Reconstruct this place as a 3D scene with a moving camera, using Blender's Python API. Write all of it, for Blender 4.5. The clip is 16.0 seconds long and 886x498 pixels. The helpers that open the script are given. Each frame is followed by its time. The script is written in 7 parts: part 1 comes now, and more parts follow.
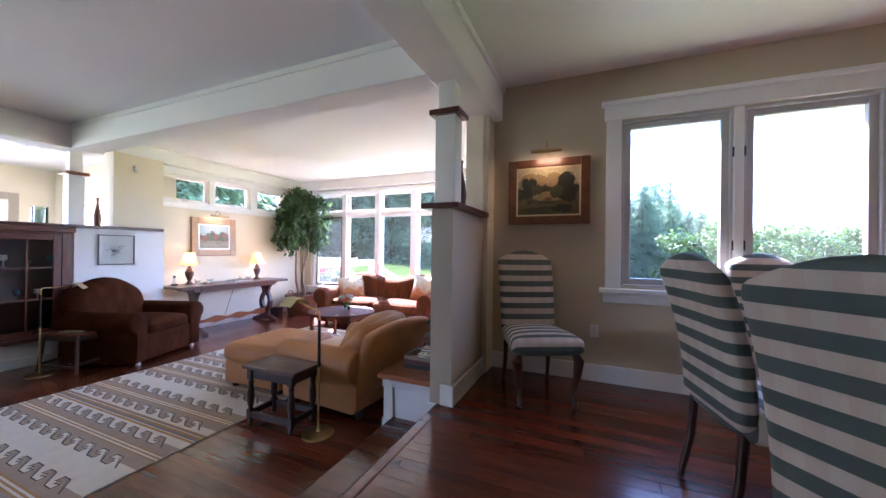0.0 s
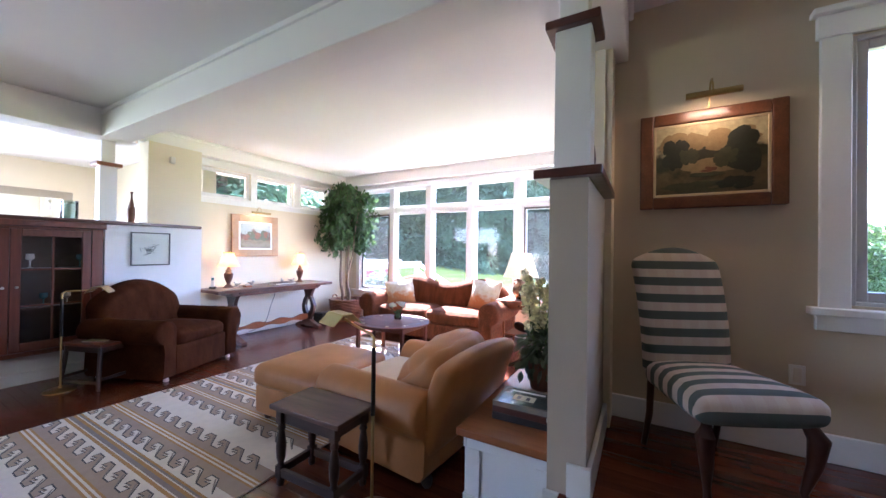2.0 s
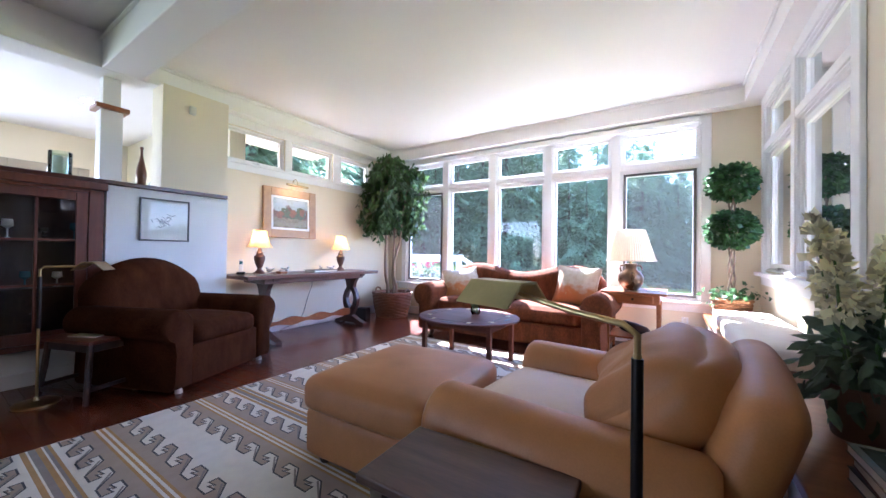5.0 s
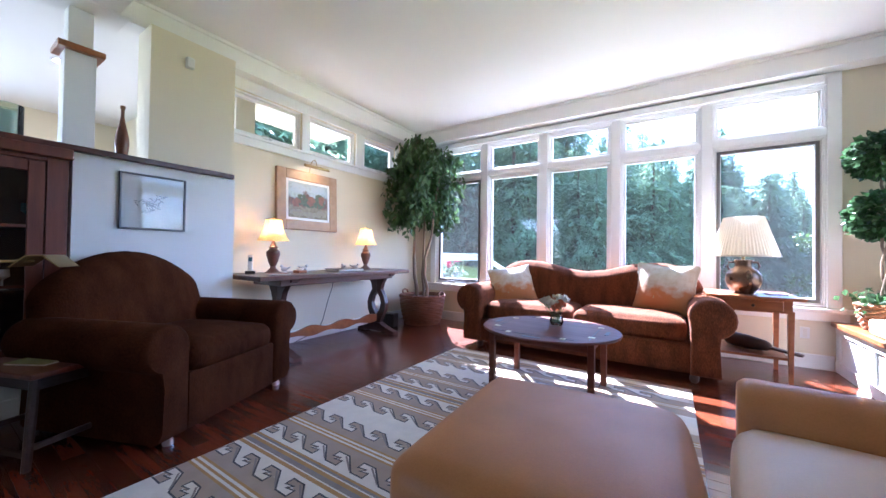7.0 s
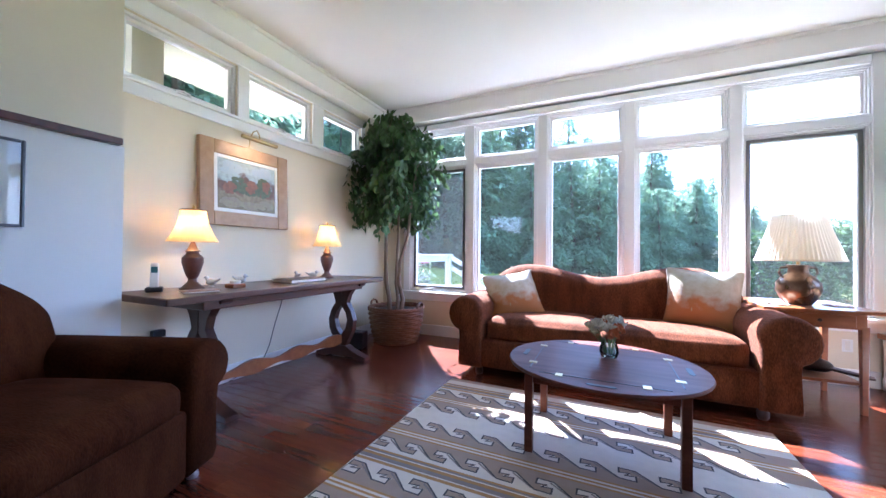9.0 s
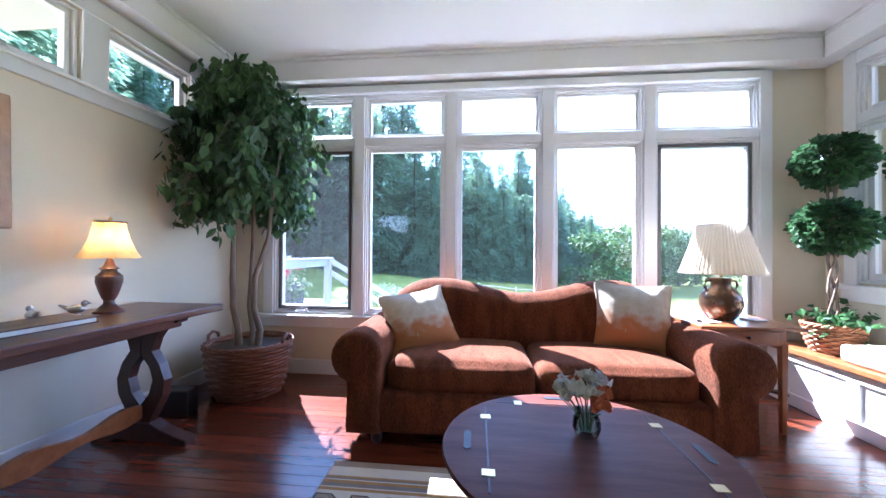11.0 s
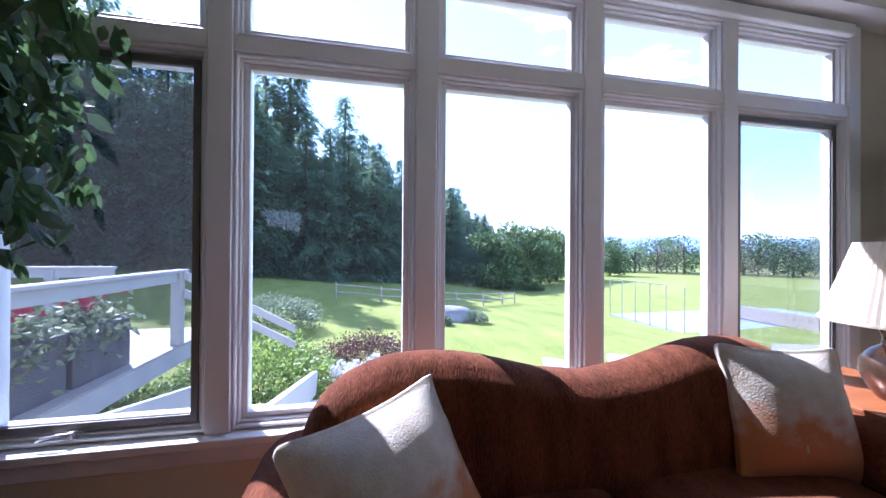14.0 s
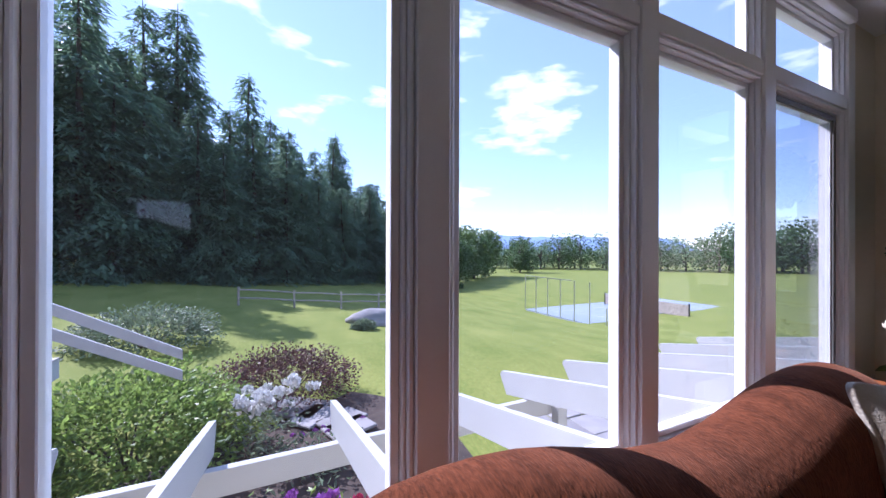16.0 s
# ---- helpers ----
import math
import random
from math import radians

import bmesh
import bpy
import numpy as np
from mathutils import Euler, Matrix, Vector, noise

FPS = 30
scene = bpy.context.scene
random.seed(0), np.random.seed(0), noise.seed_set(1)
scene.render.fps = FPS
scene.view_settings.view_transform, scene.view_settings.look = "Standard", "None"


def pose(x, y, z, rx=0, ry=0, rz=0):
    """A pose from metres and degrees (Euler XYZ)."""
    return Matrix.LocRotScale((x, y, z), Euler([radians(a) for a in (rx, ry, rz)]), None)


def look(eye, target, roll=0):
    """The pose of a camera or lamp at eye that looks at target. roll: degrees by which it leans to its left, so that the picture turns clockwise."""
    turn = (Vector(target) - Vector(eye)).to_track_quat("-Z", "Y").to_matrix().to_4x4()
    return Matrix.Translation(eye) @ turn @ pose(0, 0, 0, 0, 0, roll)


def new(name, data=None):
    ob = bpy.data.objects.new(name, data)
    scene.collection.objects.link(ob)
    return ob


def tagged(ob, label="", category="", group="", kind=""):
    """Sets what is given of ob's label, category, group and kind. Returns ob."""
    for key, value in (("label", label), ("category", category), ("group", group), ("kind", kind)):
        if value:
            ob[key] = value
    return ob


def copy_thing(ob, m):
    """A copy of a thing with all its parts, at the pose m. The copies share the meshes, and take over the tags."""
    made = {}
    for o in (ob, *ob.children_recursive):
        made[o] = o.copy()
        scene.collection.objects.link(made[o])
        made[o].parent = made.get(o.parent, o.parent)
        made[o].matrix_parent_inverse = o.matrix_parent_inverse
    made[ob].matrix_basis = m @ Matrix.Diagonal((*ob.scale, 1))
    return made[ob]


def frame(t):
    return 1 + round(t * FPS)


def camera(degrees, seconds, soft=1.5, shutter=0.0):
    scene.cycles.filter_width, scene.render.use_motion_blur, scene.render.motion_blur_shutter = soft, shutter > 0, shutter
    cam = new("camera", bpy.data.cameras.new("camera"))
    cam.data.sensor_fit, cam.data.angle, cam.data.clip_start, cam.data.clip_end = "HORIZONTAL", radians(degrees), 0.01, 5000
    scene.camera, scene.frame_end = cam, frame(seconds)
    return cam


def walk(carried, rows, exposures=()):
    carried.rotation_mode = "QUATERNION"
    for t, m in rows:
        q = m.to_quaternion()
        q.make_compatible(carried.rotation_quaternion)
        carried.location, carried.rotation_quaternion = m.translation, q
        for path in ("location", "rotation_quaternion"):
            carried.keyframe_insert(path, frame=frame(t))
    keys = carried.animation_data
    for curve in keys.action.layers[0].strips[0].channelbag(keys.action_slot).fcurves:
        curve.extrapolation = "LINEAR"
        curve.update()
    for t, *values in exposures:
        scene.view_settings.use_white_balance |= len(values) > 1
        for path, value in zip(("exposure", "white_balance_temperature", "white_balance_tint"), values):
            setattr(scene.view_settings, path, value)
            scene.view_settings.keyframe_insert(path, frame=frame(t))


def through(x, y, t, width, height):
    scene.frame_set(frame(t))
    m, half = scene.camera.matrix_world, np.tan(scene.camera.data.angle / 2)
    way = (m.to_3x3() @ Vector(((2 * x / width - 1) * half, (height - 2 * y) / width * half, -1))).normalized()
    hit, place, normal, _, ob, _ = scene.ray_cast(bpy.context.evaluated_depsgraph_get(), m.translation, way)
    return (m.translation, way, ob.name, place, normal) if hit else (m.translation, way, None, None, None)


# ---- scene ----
# camera and walk
cam = camera(103.5, 16.0)
METRES, EYE, TILT, LEAN, TURN = 8.0, 1.5, 0.0, 0.0, 23.2
ROWS = [
    (0.0, 0.0, 0.0, 0.0, -0.0, 0.09, -0.67),
    (0.5, -0.0111, 0.0283, 0.0009, 1.59, 0.11, -0.68),
    (1.0, -0.0207, 0.0578, -0.0005, 3.1, 0.26, -0.68),
    (1.5, -0.0324, 0.0878, -0.002, 4.84, 0.14, -0.71),
    (2.0, -0.0497, 0.1162, -0.0052, 6.44, 0.39, -0.74),
    (2.5, -0.0649, 0.1417, -0.0073, 7.3, 0.37, -0.75),
    (3.0, -0.0792, 0.1698, -0.0079, 8.57, 0.53, -0.82),
    (3.5, -0.0966, 0.1894, -0.0179, 9.6, 0.29, -0.8),
    (4.0, -0.1181, 0.2066, -0.0287, 9.84, 0.42, -0.77),
    (6.5, -0.2257, 0.3203, -0.0545, 9.65, 0.83, -0.78),
    (7.0, -0.2504, 0.3421, -0.0538, 9.8, 0.79, -0.76),
    (7.5, -0.2722, 0.3662, -0.054, 9.64, 0.79, -0.74),
    (8.0, -0.2896, 0.3913, -0.0511, 8.69, 0.78, -0.69),
    (8.5, -0.3049, 0.4183, -0.0487, 6.15, 0.78, -0.64),
    (9.0, -0.3143, 0.4486, -0.0477, 1.67, 0.63, -0.53),
    (9.5, -0.3188, 0.4797, -0.0441, -3.21, 0.59, -0.52),
    (12.0, -0.3082, 0.6442, -0.0248, -24.805, 0.45, -0.43),
    (12.5, -0.3027, 0.6855, -0.0183, -27.28, 0.42, -0.48),
    (13.0, -0.303, 0.7219, -0.0154, -29.81, 0.4, -0.43),
    (13.5, -0.3005, 0.7562, -0.0149, -32.41, 0.23, -0.45),
    (14.0, -0.2953, 0.789, -0.0132, -34.73, 0.25, -0.37),
    (14.5, -0.2938, 0.8211, -0.012, -37.25, 0.21, -0.36),
    (15.0, -0.2855, 0.8484, -0.0129, -40.73, 0.18, -0.32),
    (15.5, -0.2763, 0.8717, -0.0113, -44.15, 0.13, -0.25),
    (16.0, -0.2705, 0.8869, -0.0116, -48.25, 0.11, -0.17),
]
EXPOSURES = [(0.0, 4.2, 5400, 30), (2.0, 4.35, 5350, 28), (3.0, 4.1, 5300, 27), (4.2, 4.0, 5250, 26), (6.5, 3.8, 5100, 23), (9.0, 3.6, 5020, 20), (12.0, 2.85, 4920, 18), (13.5, 2.05, 4980, 25), (15.0, 1.25, 5250, 32), (16.0, 0.85, 5300, 32)]
walk(cam, [(t, pose(0, 0, EYE, TILT, LEAN, TURN) @ pose(METRES * x, METRES * y, METRES * z, 90 + pitch, roll, yaw)) for t, x, y, z, yaw, pitch, roll in ROWS],
     exposures=EXPOSURES)

# world, sun
SUN_AZ, SUN_EL = radians(37.6), radians(45.7)      # from +y towards -x, above the horizon
world = bpy.data.worlds.new("world")
scene.world = world
world.use_nodes = True
wn, wl = world.node_tree.nodes, world.node_tree.links
wn.clear()
sky = wn.new("ShaderNodeTexSky")
sky.sky_type, sky.sun_disc = "NISHITA", False
sky.sun_elevation, sky.sun_rotation = SUN_EL, -SUN_AZ
sky.air_density, sky.dust_density, sky.ozone_density = 1.0, 0.1, 3.0
coord = wn.new("ShaderNodeTexCoord")
stretch = wn.new("ShaderNodeMapping")
stretch.inputs["Scale"].default_value = (2.2, 2.2, 7.0)
puff = wn.new("ShaderNodeTexNoise")
puff.inputs["Scale"].default_value, puff.inputs["Detail"].default_value, puff.inputs["Roughness"].default_value = 1.6, 8.0, 0.55
ramp = wn.new("ShaderNodeValToRGB")
ramp.color_ramp.elements[0].position, ramp.color_ramp.elements[1].position = 0.57, 0.72
cloud = wn.new("ShaderNodeMix")
cloud.data_type = "RGBA"
cloud.inputs["B"].default_value = (8.0, 8.2, 8.6, 1)
back = wn.new("ShaderNodeBackground")
back.inputs["Strength"].default_value = 0.15
wout = wn.new("ShaderNodeOutputWorld")
wl.new(coord.outputs["Generated"], stretch.inputs["Vector"])
wl.new(stretch.outputs["Vector"], puff.inputs["Vector"])
wl.new(puff.outputs["Fac"], ramp.inputs["Fac"])
wl.new(ramp.outputs["Color"], cloud.inputs["Factor"])
veil = wn.new("ShaderNodeMix")               # thin summer haze over the whole sky
veil.data_type = "RGBA"
veil.inputs["Factor"].default_value = 0.16
veil.inputs["B"].default_value = (5.6, 6.8, 8.2, 1)
wl.new(sky.outputs["Color"], veil.inputs["A"])
wl.new(veil.outputs["Result"], cloud.inputs["A"])
wl.new(cloud.outputs["Result"], back.inputs["Color"])
wl.new(back.outputs["Background"], wout.inputs["Surface"])

sun_data = bpy.data.lights.new("sun", "SUN")
sun_data.energy, sun_data.angle, sun_data.color = 5.0, radians(0.53), (1.0, 0.95, 0.87)
sun = new("sun", sun_data)
SUN_FROM = Vector((-math.sin(SUN_AZ) * math.cos(SUN_EL), math.cos(SUN_AZ) * math.cos(SUN_EL), math.sin(SUN_EL)))
sun.matrix_world = look(SUN_FROM * 60, (0, 0, 0))


def sky_lamp(name, centre, aim, w, h, watts):
    """Daylight of the sky standing in a window's opening."""
    d = bpy.data.lights.new(name, "AREA")
    d.shape, d.size, d.size_y, d.energy, d.color = "RECTANGLE", w, h, watts, (0.86, 0.94, 1.0)
    d.spread = radians(170)
    o = new(name, d)
    o.matrix_world = look(centre, aim)
    return o

# materials
def shade(name, base, rough=0.5, metal=0.0, vary=0.12, scale=6.0, fine=90.0, bump=0.15, second=None, spec=0.5, coat=0.0, sheen=0.0, axis=(1, 1, 1), per_piece=0.0, grain=0.35):
    """Paint, cloth, stone or wood: base colour with broad and fine variation, roughness and relief."""
    m = bpy.data.materials.new(name)
    m.use_nodes = True
    n, l = m.node_tree.nodes, m.node_tree.links
    b = n["Principled BSDF"]
    tc, mp = n.new("ShaderNodeTexCoord"), n.new("ShaderNodeMapping")
    mp.inputs["Scale"].default_value = axis
    l.new(tc.outputs["Object"], mp.inputs["Vector"])
    info = n.new("ShaderNodeObjectInfo")
    shift = n.new("ShaderNodeVectorMath")
    shift.operation = "ADD"
    far = n.new("ShaderNodeMath")
    far.operation = "MULTIPLY"
    far.inputs[1].default_value = 37.0
    l.new(info.outputs["Random"], far.inputs[0])
    l.new(mp.outputs["Vector"], shift.inputs[0])
    l.new(far.outputs[0], shift.inputs[1])
    big, small = n.new("ShaderNodeTexNoise"), n.new("ShaderNodeTexNoise")
    for tex, s, d in ((big, scale, 4.0), (small, fine, 3.0)):
        tex.inputs["Scale"].default_value, tex.inputs["Detail"].default_value = s, d
        l.new(shift.outputs[0], tex.inputs["Vector"])
    mix = n.new("ShaderNodeMix")
    mix.data_type = "RGBA"
    c2 = second or tuple(max(0.0, c * (1 - vary * 2)) for c in base)
    mix.inputs["A"].default_value, mix.inputs["B"].default_value = (*base, 1), (*c2, 1)
    blend = n.new("ShaderNodeMath")
    blend.operation = "MULTIPLY_ADD"
    blend.inputs[1].default_value, blend.inputs[2].default_value = grain, 0.0
    add = n.new("ShaderNodeMath")
    add.operation, add.use_clamp = "MULTIPLY_ADD", True
    add.inputs[1].default_value = 0.75
    l.new(small.outputs["Fac"], blend.inputs[0])
    l.new(big.outputs["Fac"], add.inputs[0])
    l.new(blend.outputs[0], add.inputs[2])
    rampn = n.new("ShaderNodeMapRange")
    rampn.inputs["From Min"].default_value, rampn.inputs["From Max"].default_value = (0.75 + grain) / 2 - 0.23, (0.75 + grain) / 2 + 0.23
    l.new(add.outputs[0], rampn.inputs["Value"])
    l.new(rampn.outputs["Result"], mix.inputs["Factor"])
    colour = mix.outputs["Result"]
    if per_piece:
        hsv = n.new("ShaderNodeHueSaturation")
        vr = n.new("ShaderNodeMapRange")
        vr.inputs["To Min"].default_value, vr.inputs["To Max"].default_value = 1 - per_piece, 1 + per_piece
        l.new(info.outputs["Random"], vr.inputs["Value"])
        l.new(vr.outputs["Result"], hsv.inputs["Value"])
        l.new(colour, hsv.inputs["Color"])
        colour = hsv.outputs["Color"]
    l.new(colour, b.inputs["Base Color"])
    rr = n.new("ShaderNodeMapRange")
    rr.inputs["To Min"].default_value, rr.inputs["To Max"].default_value = max(0.02, rough * 0.85), min(1, rough * 1.15)
    l.new(big.outputs["Fac"], rr.inputs["Value"])
    l.new(rr.outputs["Result"], b.inputs["Roughness"])
    b.inputs["Metallic"].default_value = metal
    b.inputs["Specular IOR Level"].default_value = spec
    b.inputs["Coat Weight"].default_value = coat
    b.inputs["Coat Roughness"].default_value = 0.12
    b.inputs["Sheen Weight"].default_value = sheen
    if bump:
        bn = n.new("ShaderNodeBump")
        bn.inputs["Strength"].default_value, bn.inputs["Distance"].default_value = bump, 0.004
        l.new(small.outputs["Fac"], bn.inputs["Height"])
        l.new(bn.outputs["Normal"], b.inputs["Normal"])
    return m


def wood(name, light, dark, rough=0.3, coat=0.3, along=(1, 14, 14), per_piece=0.0, spec=0.5):
    return shade(name, light, rough, 0, 0, 2.4, 16.0, 0.06, second=dark, coat=coat, axis=along, per_piece=per_piece, spec=spec)


def glow(name, colour, strength):
    m = bpy.data.materials.new(name)
    m.use_nodes = True
    b = m.node_tree.nodes["Principled BSDF"]
    b.inputs["Base Color"].default_value = (*colour, 1)
    b.inputs["Emission Color"].default_value = (*colour, 1)
    b.inputs["Emission Strength"].default_value = strength
    return m


def clear_glass(name, tint=(1, 1, 1), haze_mix=0.0):
    """A thin pane: it lets the light straight through, with a weak mirror image that grows at a slant."""
    m = bpy.data.materials.new(name)
    m.use_nodes = True
    n, l = m.node_tree.nodes, m.node_tree.links
    n.clear()
    out, mx, tr, gl = n.new("ShaderNodeOutputMaterial"), n.new("ShaderNodeMixShader"), n.new("ShaderNodeBsdfTransparent"), n.new("ShaderNodeBsdfGlossy")
    fr = n.new("ShaderNodeFresnel")
    fr.inputs["IOR"].default_value = 1.45
    tr.inputs["Color"].default_value = (*tint, 1)
    gl.inputs["Roughness"].default_value = 0.0
    l.new(fr.outputs[0], mx.inputs["Fac"])
    l.new(tr.outputs[0], mx.inputs[1])
    l.new(gl.outputs[0], mx.inputs[2])
    last = mx.outputs[0]
    # translucent film added to the pane to imitate a veil of haze
    if haze_mix:
        film, tl = n.new("ShaderNodeMixShader"), n.new("ShaderNodeBsdfTranslucent")
        film.inputs["Fac"].default_value = haze_mix
        tl.inputs["Color"].default_value = (0.9, 0.9, 0.9, 1)
        l.new(last, film.inputs[1])
        l.new(tl.outputs[0], film.inputs[2])
        last = film.outputs[0]
    l.new(last, out.inputs["Surface"])
    return m


M = {
    "cream": shade("cream_wall_paint", (0.78, 0.70, 0.54), 0.7, vary=0.03, scale=1.2, fine=160, bump=0.08),
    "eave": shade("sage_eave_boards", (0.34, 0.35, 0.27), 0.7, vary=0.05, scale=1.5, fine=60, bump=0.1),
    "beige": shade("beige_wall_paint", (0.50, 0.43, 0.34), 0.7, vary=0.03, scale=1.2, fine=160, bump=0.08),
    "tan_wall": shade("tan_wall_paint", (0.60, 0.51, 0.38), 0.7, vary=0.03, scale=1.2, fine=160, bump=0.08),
    "pale": shade("pale_wall_paint", (0.80, 0.80, 0.79), 0.7, vary=0.03, scale=1.2, fine=160, bump=0.08),
    "ceiling": shade("white_ceiling_paint", (0.88, 0.865, 0.83), 0.8, vary=0.025, scale=0.9, fine=140, bump=0.08),
    "trim": shade("white_trim_paint", (0.86, 0.86, 0.85), 0.35, vary=0.03, scale=3, fine=120, bump=0.03),
    "cherry": wood("dark_cherry_cap", (0.10, 0.022, 0.010), (0.05, 0.010, 0.006), 0.3, 0.3),
    "hutch": wood("cherry_cabinet_wood", (0.17, 0.042, 0.020), (0.09, 0.020, 0.010), 0.35, 0.25, (14, 14, 1)),
    "plank": wood("cherry_floor_board", (0.155, 0.038, 0.015), (0.085, 0.018, 0.008), 0.2, 0.10, (1.2, 11, 11), per_piece=0.28),
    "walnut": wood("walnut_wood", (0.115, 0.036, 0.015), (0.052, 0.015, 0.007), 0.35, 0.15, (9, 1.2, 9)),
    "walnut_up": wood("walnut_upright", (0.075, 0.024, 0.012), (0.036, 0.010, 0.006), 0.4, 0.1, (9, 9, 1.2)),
    "honey": wood("honey_cherry_wood", (0.36, 0.13, 0.045), (0.22, 0.07, 0.022), 0.3, 0.3, (1.2, 10, 10)),
    "black_oak": wood("dark_oak_wood", (0.06, 0.030, 0.022), (0.025, 0.012, 0.009), 0.45, 0.1, (1.2, 10, 10)),
    "brown": shade("brown_chenille", (0.074, 0.022, 0.0085), 0.95, vary=0.3, scale=7, fine=110, bump=0.8, sheen=0.0, spec=0.06, axis=(1.8, 0.6, 0.6), grain=0.6),
    "rust": shade("rust_chenille", (0.165, 0.050, 0.020), 0.95, vary=0.36, scale=7, fine=95, bump=1.0, sheen=0.16, spec=0.08, axis=(1.9, 0.55, 0.55), grain=0.9),
    "tan": shade("tan_leather", (0.46, 0.19, 0.052), 0.5, vary=0.14, scale=4, fine=170, bump=0.12, spec=0.4),
    "seat_pale": shade("pale_leather_seat", (0.60, 0.42, 0.25), 0.5, vary=0.08, scale=4, fine=170, bump=0.1),
    "wicker": wood("wicker_cane", (0.26, 0.12, 0.06), (0.12, 0.05, 0.026), 0.55, 0.05, (3, 3, 3), per_piece=0.3),
    "wicker_pale": wood("pale_wicker_cane", (0.42, 0.20, 0.085), (0.26, 0.11, 0.045), 0.55, 0.05, (3, 3, 3), per_piece=0.25),
    "bark": shade("ficus_bark", (0.30, 0.22, 0.16), 0.85, vary=0.25, scale=14, fine=90, bump=0.5, axis=(1, 1, 0.35)),
    "soil": shade("moss_and_soil", (0.10, 0.075, 0.05), 0.95, vary=0.3, scale=22, fine=140, bump=0.8),
    "shade": shade("lamp_shade_cloth", (0.70, 0.64, 0.53), 0.8, vary=0.03, scale=5, fine=200, bump=0.1),
    "bronze": shade("bronze_lamp_base", (0.20, 0.12, 0.075), 0.28, metal=0.75, vary=0.25, scale=9, fine=60, bump=0.1),
    "brass": shade("aged_brass", (0.55, 0.40, 0.18), 0.3, metal=1.0, vary=0.1, scale=8, fine=70, bump=0.03),
    "olive": shade("olive_brass_shade", (0.50, 0.44, 0.20), 0.35, metal=0.6, vary=0.1, scale=8, fine=70, bump=0.03),
    "dark_metal": shade("dark_metal", (0.035, 0.03, 0.028), 0.4, metal=0.8, vary=0.1, scale=8, fine=70, bump=0.03),
    "steel": shade("brushed_steel", (0.6, 0.6, 0.6), 0.3, metal=1.0, vary=0.05, scale=8, fine=70, bump=0.02),
    "silver_frame": shade("grey_picture_frame", (0.10, 0.10, 0.11), 0.35, metal=0.6, vary=0.1, scale=8, fine=70, bump=0.02),
    "oak_frame": wood("pale_oak_frame", (0.46, 0.29, 0.15), (0.34, 0.19, 0.09), 0.45, 0.1, (6, 6, 6)),
    "gilt_frame": wood("gilt_walnut_frame", (0.17, 0.062, 0.022), (0.075, 0.024, 0.010), 0.35, 0.25, (6, 6, 6)),
    "gilt": shade("gilt_slip", (0.62, 0.50, 0.30), 0.4, metal=0.5, vary=0.1),
    "mat_board": shade("cream_mat_board", (0.84, 0.83, 0.80), 0.8, vary=0.02),
    "rubber": shade("black_plastic", (0.02, 0.02, 0.022), 0.45, vary=0.1),
    "white_plastic": shade("white_plastic", (0.80, 0.79, 0.76), 0.4, vary=0.03),
    "cushion": shade("cream_seat_cushion", (0.74, 0.67, 0.56), 0.9, vary=0.06, scale=5, fine=150, bump=0.3, sheen=0.2),
    "glass": clear_glass("window_glass", haze_mix=0.004),
    "screen": clear_glass("insect_screen", (0.60, 0.62, 0.64), 0.010),
    "vase_glass": clear_glass("vase_glass", (0.85, 0.92, 0.88)),
    "paper": shade("book_paper", (0.78, 0.74, 0.66), 0.8, vary=0.05),
    "deck": wood("grey_deck_board", (0.46, 0.44, 0.41), (0.32, 0.30, 0.28), 0.8, 0.0, (10, 1, 10), per_piece=0.15),
    "grass": shade("mown_grass", (0.225, 0.245, 0.055), 0.9, scale=0.8, fine=14, bump=0.8, second=(0.115, 0.155, 0.024), axis=(1.0, 0.45, 1.0), grain=0.7, spec=0.2),
}
M["mahogany"] = wood("dark_mahogany", (0.14, 0.044, 0.024), (0.075, 0.022, 0.012), 0.46, 0.0, (1.2, 9, 9), spec=0.14)
M["oak_top"] = wood("worn_oak_top", (0.10, 0.040, 0.022), (0.035, 0.013, 0.008), 0.5, 0.0, (1.2, 10, 10))
M["olive_paper"] = shade("olive_cover", (0.36, 0.38, 0.16), 0.5, vary=0.2, scale=20)
M["rug_cream"] = shade("rug_cream_wool", (0.74, 0.69, 0.60), 0.95, vary=0.07, scale=14, fine=260, bump=0.5)
M["rug_taupe"] = shade("rug_taupe_wool", (0.40, 0.31, 0.235), 0.95, vary=0.08, scale=14, fine=260, bump=0.5)
M["rug_gold"] = shade("rug_gold_wool", (0.44, 0.26, 0.095), 0.95, vary=0.1, scale=14, fine=260, bump=0.5)
M["rug_grey"] = shade("rug_grey_wool", (0.075, 0.075, 0.08), 0.95, vary=0.1, scale=14, fine=260, bump=0.5)
M["rug_mid"] = shade("rug_mid_wool", (0.27, 0.235, 0.21), 0.95, vary=0.1, scale=14, fine=260, bump=0.5)
M["blue_glaze"] = shade("blue_green_glaze", (0.08, 0.22, 0.26), 0.2, vary=0.2)
M["honey_turned"] = wood("turned_cherry", (0.24, 0.085, 0.035), (0.14, 0.045, 0.018), 0.3, 0.3, (8, 8, 1.2))
M["picture_glass"] = clear_glass("picture_glass")
M["dark_frame"] = wood("dark_stained_frame", (0.05, 0.028, 0.018), (0.03, 0.015, 0.010), 0.35, 0.2, (6, 6, 6))
M["lit_shade"] = shade("lit_lamp_shade", (0.80, 0.62, 0.32), 0.8, vary=0.04, scale=5, fine=200, bump=0.1)
